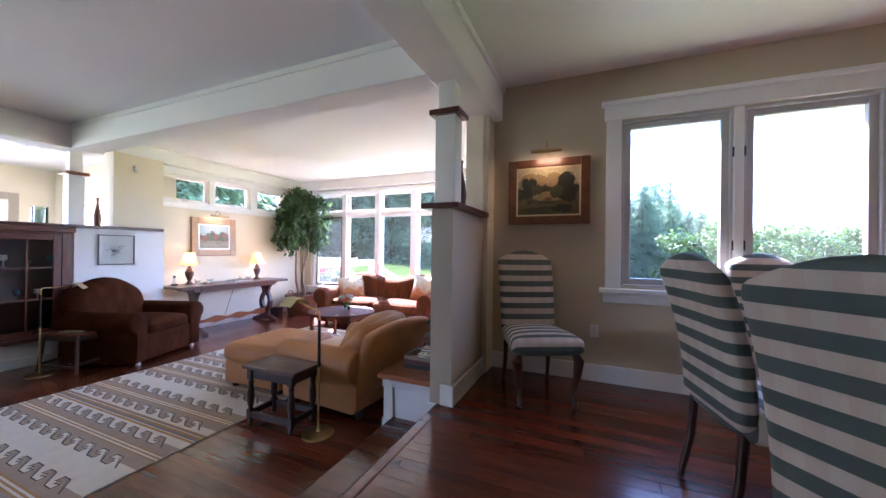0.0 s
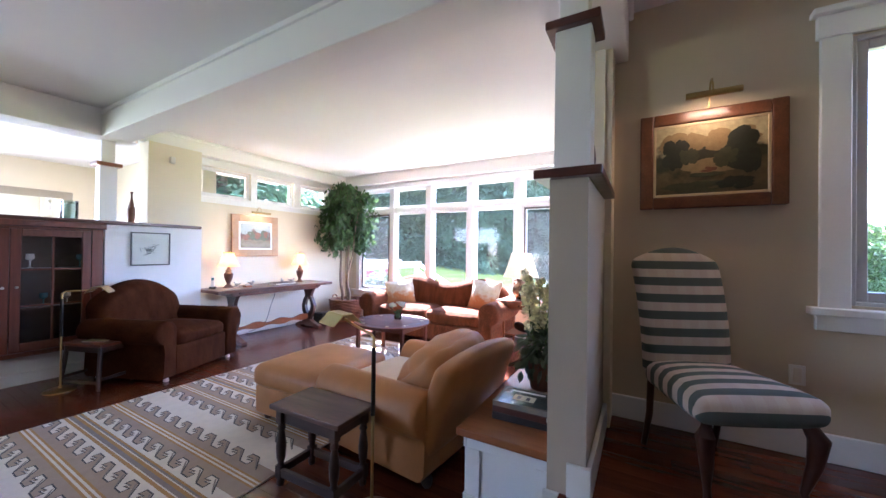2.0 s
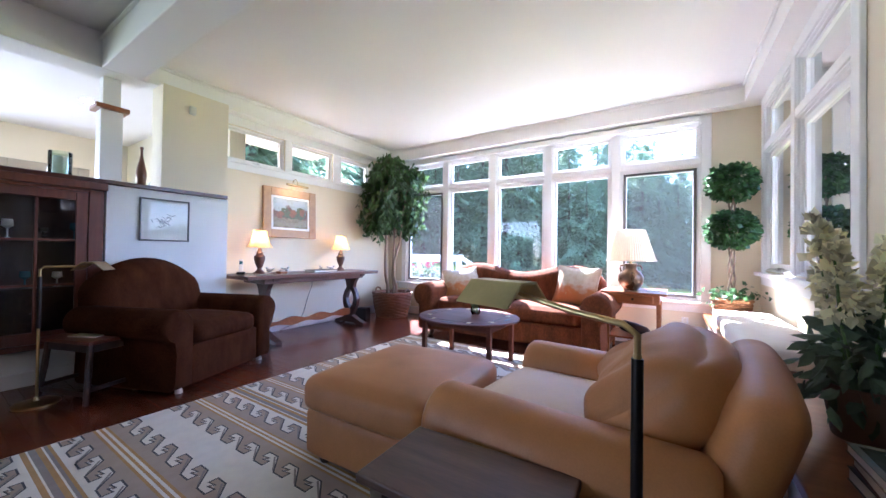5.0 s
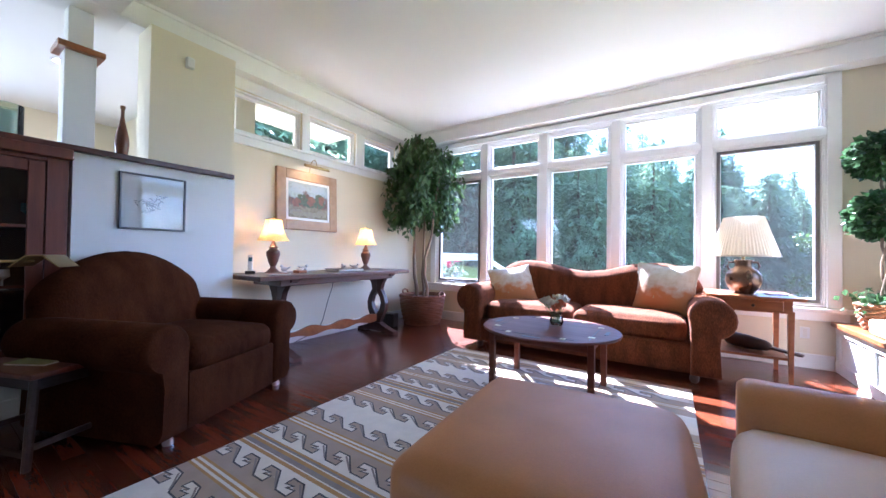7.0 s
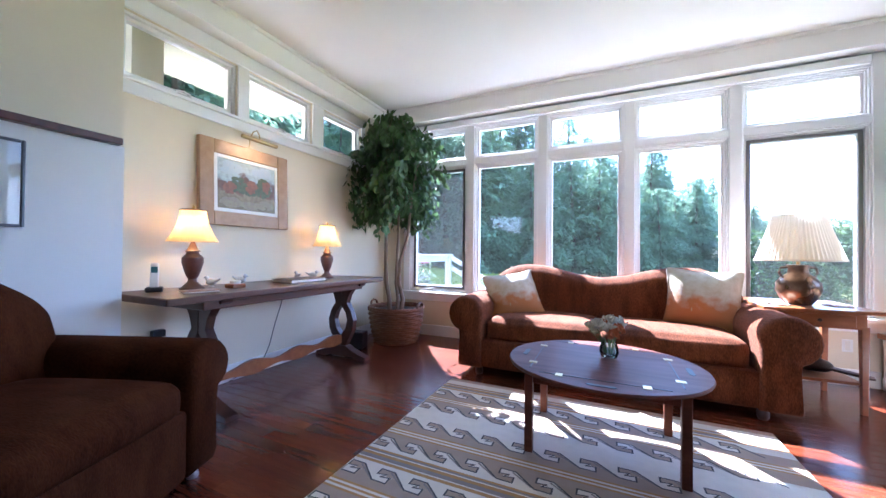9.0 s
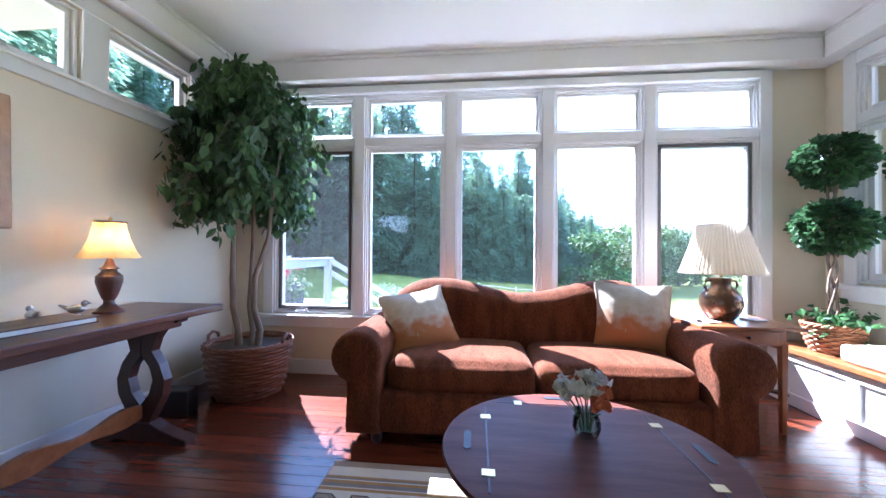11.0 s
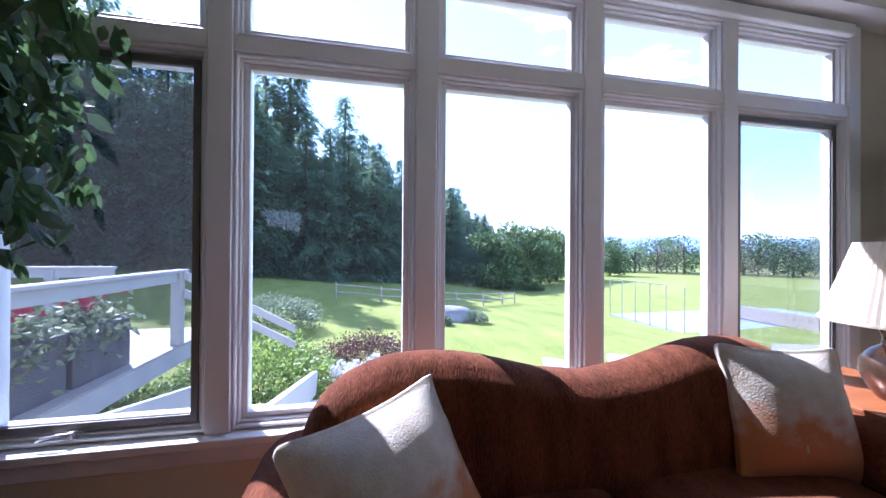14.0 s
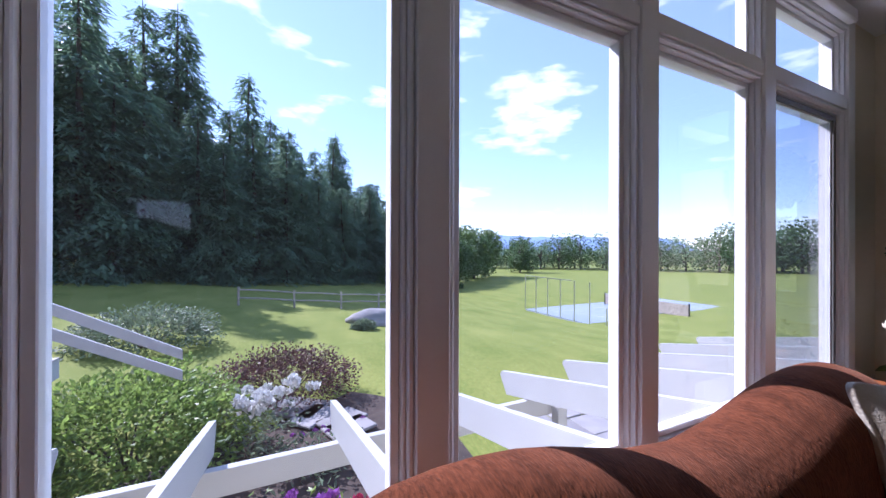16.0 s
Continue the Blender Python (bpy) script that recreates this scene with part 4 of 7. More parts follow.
def end_table():
    t = thing("end_table", (-2.31, 6.06, 0), "honey cherry end table with a drawer and shelf", "end table")
    part("tabletop", box(-0.33, -0.35, 0.715, 0.33, 0.33, 0.74, 0.006, 2), "honey", t)
    bm = box(-0.26, -0.27, 0.60, 0.26, 0.26, 0.715, 0.003)
    part("apron", bm, "honey", t)
    d = part("drawer", box(-0.20, -0.283, 0.615, 0.20, -0.27, 0.70, 0.004), "honey", t)
    part("knob", lathe([(0.006, 0), (0.006, 0.012), (0.013, 0.02), (0.008, 0.028)], 10), "dark_metal", d).matrix_local = pose(0, -0.283, 0.658, 90, 0, 0)
    for x in (-0.25, 0.25):
        for y in (-0.25, 0.25):
            t2 = box(x - 0.022, y - 0.022, 0, x + 0.022, y + 0.022, 0.62, 0.003)
            for v in t2.verts:
                if v.co.z < 0.3:
                    v.co.x, v.co.y = x + (v.co.x - x) * 0.7, y + (v.co.y - y) * 0.7
            part("leg", t2, "honey", t)
    part("shelf", box(-0.25, -0.25, 0.20, 0.25, 0.25, 0.222, 0.003), "honey", t)


def side_table():
    t = thing("side_table", (-2.45, 2.23, 0), "dark oak joint stool used as a side table", "side table", rz=2)
    part("tabletop", box(-0.285, -0.165, 0.47, 0.285, 0.165, 0.50, 0.006, 2), "oak_top", t)
    bm = bmesh.new()
    for s in (-1, 1):
        box(-0.20, s * 0.115 - 0.01, 0.385, 0.20, s * 0.115 + 0.01, 0.47, 0.003, 1, bm)
        box(s * 0.215 - 0.01, -0.11, 0.385, s * 0.215 + 0.01, 0.11, 0.47, 0.003, 1, bm)
    part("apron", bm, "black_oak", t)
    bm = bmesh.new()
    for s in (-1, 1):
        box(-0.21, s * 0.128 - 0.014, 0.06, 0.21, s * 0.128 + 0.014, 0.11, 0.003, 1, bm)
        box(s * 0.228 - 0.014, -0.12, 0.06, s * 0.228 + 0.014, 0.12, 0.11, 0.003, 1, bm)
    part("stretcher", bm, "black_oak", t)
    for x in (-1, 1):
        for y in (-1, 1):
            bm = bmesh.new()
            lathe([(0.024, 0.12), (0.018, 0.14), (0.026, 0.17), (0.030, 0.24), (0.022, 0.31), (0.018, 0.335), (0.026, 0.35), (0.02, 0.37), (0.024, 0.385)], 14, bm)
            box(-0.024, -0.024, 0.045, 0.024, 0.024, 0.125, 0.003, 1, bm)
            box(-0.024, -0.024, 0.38, 0.024, 0.024, 0.47, 0.003, 1, bm)
            lathe([(0.018, 0), (0.024, 0.02), (0.02, 0.048)], 12, bm)
            bm.transform(pose(x * 0.222, y * 0.122, 0))
            part("leg", bm, "black_oak", t, "", 40)


def stool():
    t = thing("stool", (-5.78, 2.13, 0), "small dark wooden stool with splayed legs", "stool", rz=20)
    part("seat", box(-0.27, -0.17, 0.435, 0.27, 0.17, 0.462, 0.006, 2), "hutch", t)
    bm = bmesh.new()
    for s in (-1, 1):
        box(-0.21, s * 0.125 - 0.009, 0.37, 0.21, s * 0.125 + 0.009, 0.434, 0.003, 1, bm)
        box(s * 0.215 - 0.009, -0.12, 0.37, s * 0.215 + 0.009, 0.12, 0.434, 0.003, 1, bm)
    part("apron", bm, "black_oak", t)
    for x in (-1, 1):
        for y in (-1, 1):
            part("leg", tube([(x * 0.215, y * 0.125, 0.434), (x * 0.225, y * 0.14, 0.25), (x * 0.245, y * 0.165, 0.0)], [0.02, 0.021, 0.018], 8), "black_oak", t, "", 40)
    bm = bmesh.new()
    for s in (-1, 1):
        box(-0.23, s * 0.158 - 0.01, 0.06, 0.23, s * 0.158 + 0.01, 0.09, 0.003, 1, bm)
        box(s * 0.24 - 0.01, -0.155, 0.09, s * 0.24 + 0.01, 0.155, 0.118, 0.003, 1, bm)
    part("stretcher", bm, "black_oak", t)
    b = thing("magazine", (-5.76, 2.14, 0.4625), "pale magazine lying on the stool", "magazine", rz=32)
    part("pages", box(-0.11, -0.08, 0, 0.11, 0.08, 0.008, 0.001), "paper", b)
    part("cover", box(-0.112, -0.082, 0.008, 0.112, 0.082, 0.0095), "olive_paper", b, "yellow green cover")


coffee_table()
console_table()
end_table()
side_table()
stool()

# ---- rug ----


def rug():
    X0, X1, Y0, Y1, T = -4.95, -2.77, -0.55, 5.17, 0.009
    verts, faces, mats = [], [], []

    def quad(x0, y0, x1, y1, z, m):
        k = len(verts)
        verts.extend([(x0, y0, z), (x1, y0, z), (x1, y1, z), (x0, y1, z)])
        faces.append((k, k + 1, k + 2, k + 3))
        mats.append(m)

    def poly(pts, z, m):
        k = len(verts)
        verts.extend([(x, y, z) for x, y in pts])
        faces.append(tuple(range(k, k + len(pts))))
        mats.append(m)

    def stroke(pts, w, z, m):
        for (ax, ay), (bx, by) in zip(pts, pts[1:]):
            d = math.hypot(bx - ax, by - ay)
            nx, ny = -(by - ay) / d * w / 2, (bx - ax) / d * w / 2
            ex, ey = (bx - ax) / d * w / 2, (by - ay) / d * w / 2
            ps = [(ax + nx - ex, ay + ny - ey), (ax - nx - ex, ay - ny - ey), (bx - nx + ex, by - ny + ey), (bx + nx + ex, by + ny + ey)]
            poly([(min(X1, max(X0, x)), y) for x, y in ps], z, m)

    step, pitch = 0.27, 0.183
    k0, k1 = math.floor((Y0 - 2.42) / step), math.ceil((Y1 - 2.42) / step)
    for k in range(k0, k1):
        a, b = max(Y0, 2.42 + step * k), min(Y1, 2.42 + step * (k + 1))
        if b <= a:
            continue
        cream = k % 2 != 0
        mid = 2.42 + step * (k + 0.5)
        ground_m = 0 if cream else 1
        if k % 4 == 1:
            edges = ((-0.058, 2), (-0.036, 0), (-0.028, 4), (0.0, 2), (0.022, 0), (0.030, 4), (0.044, 2), (0.058, 0))
        elif cream:
            edges = ()
        else:
            edges = ((-0.036, 2), (-0.022, 0), (-0.008, 2), (0.006, 0), (0.020, 2), (0.034, 1))
        cuts = [(-0.135, ground_m)] + list(edges)
        for i, (o, m) in enumerate(cuts):
            c = mid + o
            d = mid + (cuts[i + 1][0] if i + 1 < len(cuts) else 0.135)
            c, d = max(a, c), min(b, d)
            if d > c:
                quad(X0, c, X1, d, T, m)
        # running hooks where this band meets the next
        y = 2.42 + step * k
        if y - 0.06 < Y0 or y + 0.06 > Y1:
            continue
        n = int((X1 - X0) / pitch)
        below, above = (1, 0) if cream else (0, 1)
        z1, z2 = T + 0.0006, T + 0.0012
        V = 0.046
        for i in range(n):
            x = X0 + 0.012 + i * pitch

            def at(u, v):
                return (min(X1, x + u * pitch), y + v)
            A, B, C, D = at(0.0, V), at(0.42, V), at(1.0, -V), at(0.42, -V)
            F, G, H2, F2 = at(0.0, 0.004), at(0.27, 0.013), at(0.15, -0.013), at(0.42, -0.004)
            poly([A, F, G, B], z1, below)
            poly([at(0.27, 0.013), at(0.30, 0.0), at(0.71, 0.0), B], z1, below)
            poly([D, F2, H2, at(0.0, -V)], z1, above)
            poly([at(0.0, -V), H2, at(0.12, 0.0), at(-0.29, 0.0)] if i else [at(0.0, -V), H2, at(0.12, 0.0), at(0.0, 0.0)], z1, above)
            stroke([F, A, B, C], 0.0085, z2, 3)
            stroke([F, G, H2, F2], 0.0065, z2, 3)
            stroke([F2, D, at(0.0, -V)], 0.0085, z2, 3)
            stroke([at(0.36, V - 0.012), at(0.90, -V + 0.010)], 0.010, z1 + 0.0003, 4)
    for p, q in (((X0, Y0), (X1, Y0)), ((X1, Y0), (X1, Y1)), ((X1, Y1), (X0, Y1)), ((X0, Y1), (X0, Y0))):
        k = len(verts)
        verts.extend([(*p, 0.0), (*q, 0.0), (*q, T), (*p, T)])
        faces.append((k, k + 1, k + 2, k + 3))
        mats.append(0)
    o = mesh_of("rug", verts, faces, ["rug_cream", "rug_taupe", "rug_gold", "rug_grey", "rug_mid"])
    o.data.polygons.foreach_set("material_index", mats)
    tagged(o, "flat woven wool rug striped cream and taupe with hooked wave motifs", "rug")


rug()


# ---- built-in cabinet ----
def hutch():
    h = thing("display_cabinet", (0, 0, 0), "built-in cherry display cabinet with glazed doors", "cabinet", kind="structure")
    X = -6.33
    # dark oak back stands in for the shade inside the cabinet
    part("back", box(-6.70, -1.1, 0.30, -6.68, 2.32, 1.73), "black_oak", h)
    for y in (-1.1, 0.60, 2.29):
        part("side", box(-6.678, y, 0.30, X - 0.001, y + 0.03, 1.733, 0.003), "hutch", h)
    part("bottom", box(-6.678, -1.07, 0.30, X, 2.288, 0.345, 0.003), "hutch", h)
    part("top_rail", box(X - 0.025, -1.07, 1.64, X, 2.288, 1.733, 0.003), "hutch", h)
    part("cornice", box(X + 0.001, -1.2, 1.665, X + 0.055, 2.335, 1.734, 0.008, 2), "hutch", h)
    part("stile", box(X - 0.024, 2.22, 0.346, X + 0.004, 2.319, 1.664, 0.003), "hutch", h)
    for z in (0.78, 1.20):
        part("shelf", box(-6.67, -1.06, z, -6.40, 2.28, z + 0.02, 0.002), "black_oak", h)
    for a, b, knob in ((1.61, 2.215, 1.655), (1.0, 1.605, 1.56)):
        bm = bmesh.new()
        w = 0.075
        box(X - 0.022, a, 0.35, X + 0.002, a + w, 1.637, 0.004, 1, bm)
        box(X - 0.022, b - w, 0.35, X + 0.002, b, 1.637, 0.004, 1, bm)
        box(X - 0.022, a + w, 0.35, X + 0.001, b - w, 0.35 + w + 0.02, 0.004, 1, bm)
        box(X - 0.022, a + w, 1.637 - w, X + 0.001, b - w, 1.637, 0.004, 1, bm)
        box(X - 0.018, (a + b) / 2 - 0.009, 0.44, X - 0.002, (a + b) / 2 + 0.009, 1.565, 0.002, 1, bm)
        for z in (0.82, 1.20):
            box(X - 0.018, a + w, z, X - 0.002, b - w, z + 0.018, 0.002, 1, bm)
        d = part("door", bm, "hutch", h)
        p = mesh_of("pane", [(X - 0.01, a + w, 0.44), (X - 0.01, b - w, 0.44), (X - 0.01, b - w, 1.57), (X - 0.01, a + w, 1.57)], [(0, 1, 2, 3)], "glass", d)
        p.visible_shadow = False
        k = part("knob", lathe([(0.006, 0), (0.006, 0.014), (0.014, 0.022), (0.010, 0.032)], 12), "steel", d, "round metal knob", 40)
        k.matrix_local = pose(X + 0.002, knob, 1.03, 0, 90, 0)
    rng = random.Random(4)
    for i in range(12):
        y, z = 1.12 + i * 0.095, (0.80, 1.22)[i % 2]
        g = thing("glassware", (-6.52 + rng.uniform(-0.04, 0.04), y, z), "small glass vessel on a cabinet shelf", "glassware", "glasses in the cabinet")
        hgt = rng.uniform(0.08, 0.16)
        part("bowl", lathe([(0.03, 0), (0.006, 0.008), (0.006, hgt * 0.5), (0.034, hgt * 0.65), (0.03, hgt)], 14), ("vase_glass", "mat_board", "blue_glaze")[i % 3], g, "", 40)
    d = thing("dish", (-6.47, 1.42, 1.776), "dark oval dish standing on the cabinet", "dish")
    part("bowl", lathe([(0.06, 0), (0.10, 0.012), (0.20, 0.05), (0.195, 0.054), (0.09, 0.018), (0.01, 0.016)], 24, squash=0.6), "dark_metal", d, "", 50)


hutch()


def bottle(place, material, label, h=0.40):
    b = thing("bottle", place, label, "bottle")
    part("body", lathe([(0.026, 0), (0.034, 0.01), (0.044, h * 0.28), (0.040, h * 0.42), (0.018, h * 0.68), (0.011, h * 0.80), (0.011, h * 0.93), (0.016, h * 0.95), (0.016, h)], 18), material, b, "", 50)


bottle((-6.46, 2.62, 1.775), "honey_turned", "slim turned wooden bottle on the cap board")
bottle((-0.985, 2.66, 1.842), "walnut_up", "slim dark turned wooden bottle on the half wall", 0.38)
cd = thing("hurricane_candle", (-6.47, 2.06, 1.775), "thick cream candle in a clear glass cylinder", "candle")
part("candle", lathe([(0.045, 0.01), (0.046, 0.17), (0.03, 0.172), (0.004, 0.168)], 20), "mat_board", cd, "", 50)
part("holder", lathe([(0.075, 0), (0.075, 0.006), (0.075, 0.21), (0.071, 0.21), (0.071, 0.008), (0.01, 0.008)], 24, cap=False), "vase_glass", cd, "clear glass cylinder", 50)
sp = thing("wall_speaker", (-6.381, 3.02, 2.62), "small white wall sensor box", "sensor")
part("housing", box(0, -0.03, 0, 0.05, 0.03, 0.09, 0.01, 2), "white_plastic", sp)


# ---- pictures ----
def painting_paint(name, sky_c, tree_c, land_c, seed, height):
    """A small landscape in oils: sky, a line of trees and a field, all in soft blotches."""
    m = bpy.data.materials.new(name)
    m.use_nodes = True
    n, l = m.node_tree.nodes, m.node_tree.links
    b = n["Principled BSDF"]
    tc, sep = n.new("ShaderNodeTexCoord"), n.new("ShaderNodeSeparateXYZ")
    l.new(tc.outputs["Object"], sep.inputs[0])
    off = n.new("ShaderNodeVectorMath")
    off.operation = "ADD"
    off.inputs[1].default_value = (seed, seed * 2.3, 0)
    l.new(tc.outputs["Object"], off.inputs[0])
    n1, n2 = n.new("ShaderNodeTexNoise"), n.new("ShaderNodeTexNoise")
    n1.inputs["Scale"].default_value, n1.inputs["Detail"].default_value = 3.2 / height, 5
    n2.inputs["Scale"].default_value, n2.inputs["Detail"].default_value = 16 / height, 4
    for t in (n1, n2):
        l.new(off.outputs[0], t.inputs["Vector"])
    z = n.new("ShaderNodeMath")
    z.operation = "MULTIPLY_ADD"
    z.inputs[1].default_value, z.inputs[2].default_value = 1 / height, 0.875
    l.new(sep.outputs["Z"], z.inputs[0])
    w = n.new("ShaderNodeMath")
    w.operation = "MULTIPLY_ADD"
    w.inputs[1].default_value = -0.75
    l.new(n1.outputs["Fac"], w.inputs[0])
    l.new(z.outputs[0], w.inputs[2])
    r = n.new("ShaderNodeValToRGB")
    e = r.color_ramp.elements
    e[0].position, e[0].color = 0.0, (*[c * 0.7 for c in land_c], 1)
    e[1].position, e[1].color = 1.0, (*sky_c, 1)
    for pos, c in ((0.30, land_c), (0.38, tree_c), (0.60, tuple(x * 0.8 for x in tree_c)), (0.68, sky_c)):
        x = e.new(pos)
        x.color = (*c, 1)
    l.new(w.outputs[0], r.inputs["Fac"])
    mix = n.new("ShaderNodeMix")
    mix.data_type, mix.blend_type = "RGBA", "MULTIPLY"
    mix.inputs["Factor"].default_value = 0.55
    l.new(r.outputs["Color"], mix.inputs["A"])
    r2 = n.new("ShaderNodeValToRGB")
    r2.color_ramp.elements[0].color, r2.color_ramp.elements[1].color = (0.45, 0.42, 0.40, 1), (1, 1, 0.98, 1)
    r2.color_ramp.elements[0].position, r2.color_ramp.elements[1].position = 0.3, 0.65
    l.new(n2.outputs["Fac"], r2.inputs["Fac"])
    l.new(r2.outputs["Color"], mix.inputs["B"])
    l.new(mix.outputs["Result"], b.inputs["Base Color"])
    b.inputs["Roughness"].default_value = 0.35
    bn = n.new("ShaderNodeBump")
    bn.inputs["Strength"].default_value, bn.inputs["Distance"].default_value = 0.3, 0.002
    l.new(n2.outputs["Fac"], bn.inputs["Height"])
    l.new(bn.outputs["Normal"], b.inputs["Normal"])
    return m


def framed(name, place, rz, w, h, bar, frame_mat, canvas_mat, label, slip=None, depth=0.035, glass=False, lean=0.0, kind_word="painting"):
    """A picture on a wall, its back at y = 0 and facing -y before it is turned."""
    p = thing(name, place, label, kind_word)
    p.matrix_world = pose(*place, lean, 0, rz)
    bm = bmesh.new()
    for x0, x1, z0, z1 in ((-w / 2, -w / 2 + bar, -h / 2, h / 2), (w / 2 - bar, w / 2, -h / 2, h / 2), (-w / 2 + bar, w / 2 - bar, -h / 2, -h / 2 + bar), (-w / 2 + bar, w / 2 - bar, h / 2 - bar, h / 2)):
        box(x0, -depth, z0, x1, -0.002, z1, min(0.008, bar / 3), 2, bm)
    part("frame", bm, frame_mat, p)
    iw, ih = w - 2 * bar, h - 2 * bar
    if slip:
        bm = bmesh.new()
        frame_ring(-iw / 2, iw / 2, -ih / 2, ih / 2, slip[1], -depth + 0.008, -0.004, "y", bm, 0.002)
        part("slip", bm, slip[0], p)
    part("canvas", box(-iw / 2, -depth + 0.014, -ih / 2, iw / 2, -depth + 0.016, ih / 2), canvas_mat, p)
    if glass:
        g = mesh_of("pane", [(-iw / 2, -depth + 0.006, -ih / 2), (iw / 2, -depth + 0.006, -ih / 2), (iw / 2, -depth + 0.006, ih / 2), (-iw / 2, -depth + 0.006, ih / 2)], [(0, 1, 2, 3)], "picture_glass", p)
        g.visible_shadow = False
    return p


M["oil_a"] = painting_paint("oil_autumn_field", (0.42, 0.50, 0.52), (0.20, 0.10, 0.055), (0.30, 0.24, 0.13), 3.1, 0.46)
M["oil_b"] = painting_paint("oil_wooded_pond", (0.42, 0.36, 0.20), (0.035, 0.032, 0.014), (0.12, 0.085, 0.035), 7.7, 0.44)
M["silver_slip"] = shade("silver_slip", (0.42, 0.41, 0.39), 0.4, metal=0.5, vary=0.1)
M["oil_c"] = painting_paint("grey_print", (0.30, 0.31, 0.32), (0.10, 0.11, 0.12), (0.22, 0.22, 0.22), 1.3, 0.36)
west_oil = framed("painting", (LEFT_X + 0.003, 4.40, 1.685), 90, 0.84, 0.71, 0.115, "oak_frame", "oil_a", "autumn landscape oil painting in a wide pale oak frame", ("mat_board", 0.03), 0.05, lean=-2)
dining_oil = framed("painting", (-0.385, DINE_Y - 0.003, 2.045), 0, 0.72, 0.60, 0.075, "gilt_frame", "oil_b", "dark wooded landscape oil painting in a gilt walnut frame", ("gilt", 0.014), 0.05)
bwp = framed("framed_drawing", (-6.348, 2.79, 1.44), 90, 0.425, 0.43, 0.014, "silver_frame", "mat_board", "small ink drawing in a slim grey frame behind glass", None, 0.022, True, kind_word="drawing")
ink = bmesh.new()
rng = random.Random(9)
for i in range(26):
    a, b = rng.gauss(0, 0.05), rng.gauss(-0.01, 0.028)
    tube([(a, 0, b), (a + rng.uniform(-0.035, 0.035), 0, b + rng.uniform(-0.02, 0.03)), (a + rng.uniform(-0.05, 0.05), 0, b + rng.uniform(-0.03, 0.03))], 0.0022, 4, ink)
ink.transform(Matrix.Translation((0, -0.0095, 0)) @ Matrix.Diagonal((1, 0.1, 1, 1)))
part("ink_drawing", ink, "rubber", bwp, "grey ink lines")
framed("framed_print", (RIGHT_X - 0.012, 3.11, 1.505), -90, 0.62, 0.50, 0.045, "dark_frame", "oil_c", "grey print in a deep dark wooden frame tilted forward", ("silver_slip", 0.045), 0.048, True, lean=-2, kind_word="print")


def brush_blobs(pic, face, patches, seed):
    """Dabs of paint on a canvas: patches are (x, z, half width, half height, material); rough-edged, lying on one another."""
    rng = random.Random(seed)
    for layer, (cx, cz, rx, rz_, mat) in enumerate(patches):
        v, f = [], []
        for dab in range(26):
            a, q = rng.uniform(0, 6.283), math.sqrt(rng.uniform(0, 1))
            x, z = cx + rx * 0.78 * q * math.cos(a), cz + rz_ * 0.78 * q * math.sin(a)
            k, r, turn = len(v), rng.uniform(0.22, 0.42), rng.uniform(0, 6.283)
            for e in range(9):
                g = 6.283 * e / 9
                w = r * rng.uniform(0.75, 1.15)
                v.append((x + rx * w * math.cos(g + turn), face - 0.0006 * (layer + 1) - 0.00002 * dab, z + rz_ * w * math.sin(g + turn)))
            f.append(tuple(range(k, k + 9)))
        mesh_of("brushwork", v, f, mat, pic, kind="stuff")


for key, colour, dark in (("dab_orange", (0.30, 0.12, 0.055), (0.17, 0.075, 0.04)), ("dab_green", (0.13, 0.15, 0.07), (0.07, 0.085, 0.04)), ("dab_field", (0.30, 0.29, 0.16), (0.24, 0.17, 0.13)), ("dab_sky", (0.34, 0.44, 0.52), (0.44, 0.48, 0.50)),
                          ("dab_dark", (0.022, 0.024, 0.011), (0.012, 0.012, 0.006)), ("dab_moss", (0.055, 0.052, 0.020), (0.03, 0.028, 0.012)), ("dab_glow", (0.26, 0.18, 0.075), (0.18, 0.115, 0.045)), ("dab_red", (0.16, 0.055, 0.025), (0.10, 0.04, 0.02))):
    M[key] = shade("oil_paint_" + key[4:], colour, 0.4, vary=0.1, scale=30, fine=140, bump=0.5, second=dark)
brush_blobs(west_oil, -0.036, ((-0.15, 0.14, 0.11, 0.06, "dab_sky"), (0.14, 0.14, 0.11, 0.06, "dab_sky"), (-0.16, -0.15, 0.10, 0.045, "dab_field"), (0.02, -0.16, 0.11, 0.04, "dab_field"), (0.17, -0.15, 0.09, 0.045, "dab_field"), (-0.10, 0.0, 0.11, 0.075, "dab_green"), (0.0, -0.02, 0.09, 0.06, "dab_green"), (-0.17, -0.03, 0.06, 0.055, "dab_orange"), (0.03, 0.0, 0.06, 0.06, "dab_orange"), (0.15, 0.01, 0.085, 0.095, "dab_green"), (0.18, 0.03, 0.045, 0.06, "dab_orange")), 5)
brush_blobs(dining_oil, -0.036, ((-0.14, 0.10, 0.12, 0.09, "dab_glow"), (0.10, 0.11, 0.14, 0.08, "dab_glow"), (0.0, -0.05, 0.17, 0.05, "dab_glow"), (-0.05, -0.17, 0.20, 0.035, "dab_moss"), (0.14, -0.16, 0.11, 0.04, "dab_dark"), (-0.17, 0.03, 0.085, 0.115, "dab_dark"), (-0.10, 0.02, 0.05, 0.06, "dab_moss"), (0.16, 0.02, 0.10, 0.13, "dab_dark"), (0.08, 0.0, 0.06, 0.06, "dab_moss"), (0.0, -0.07, 0.045, 0.016, "dab_red"), (-0.01, -0.10, 0.10, 0.014, "dab_moss")), 6)


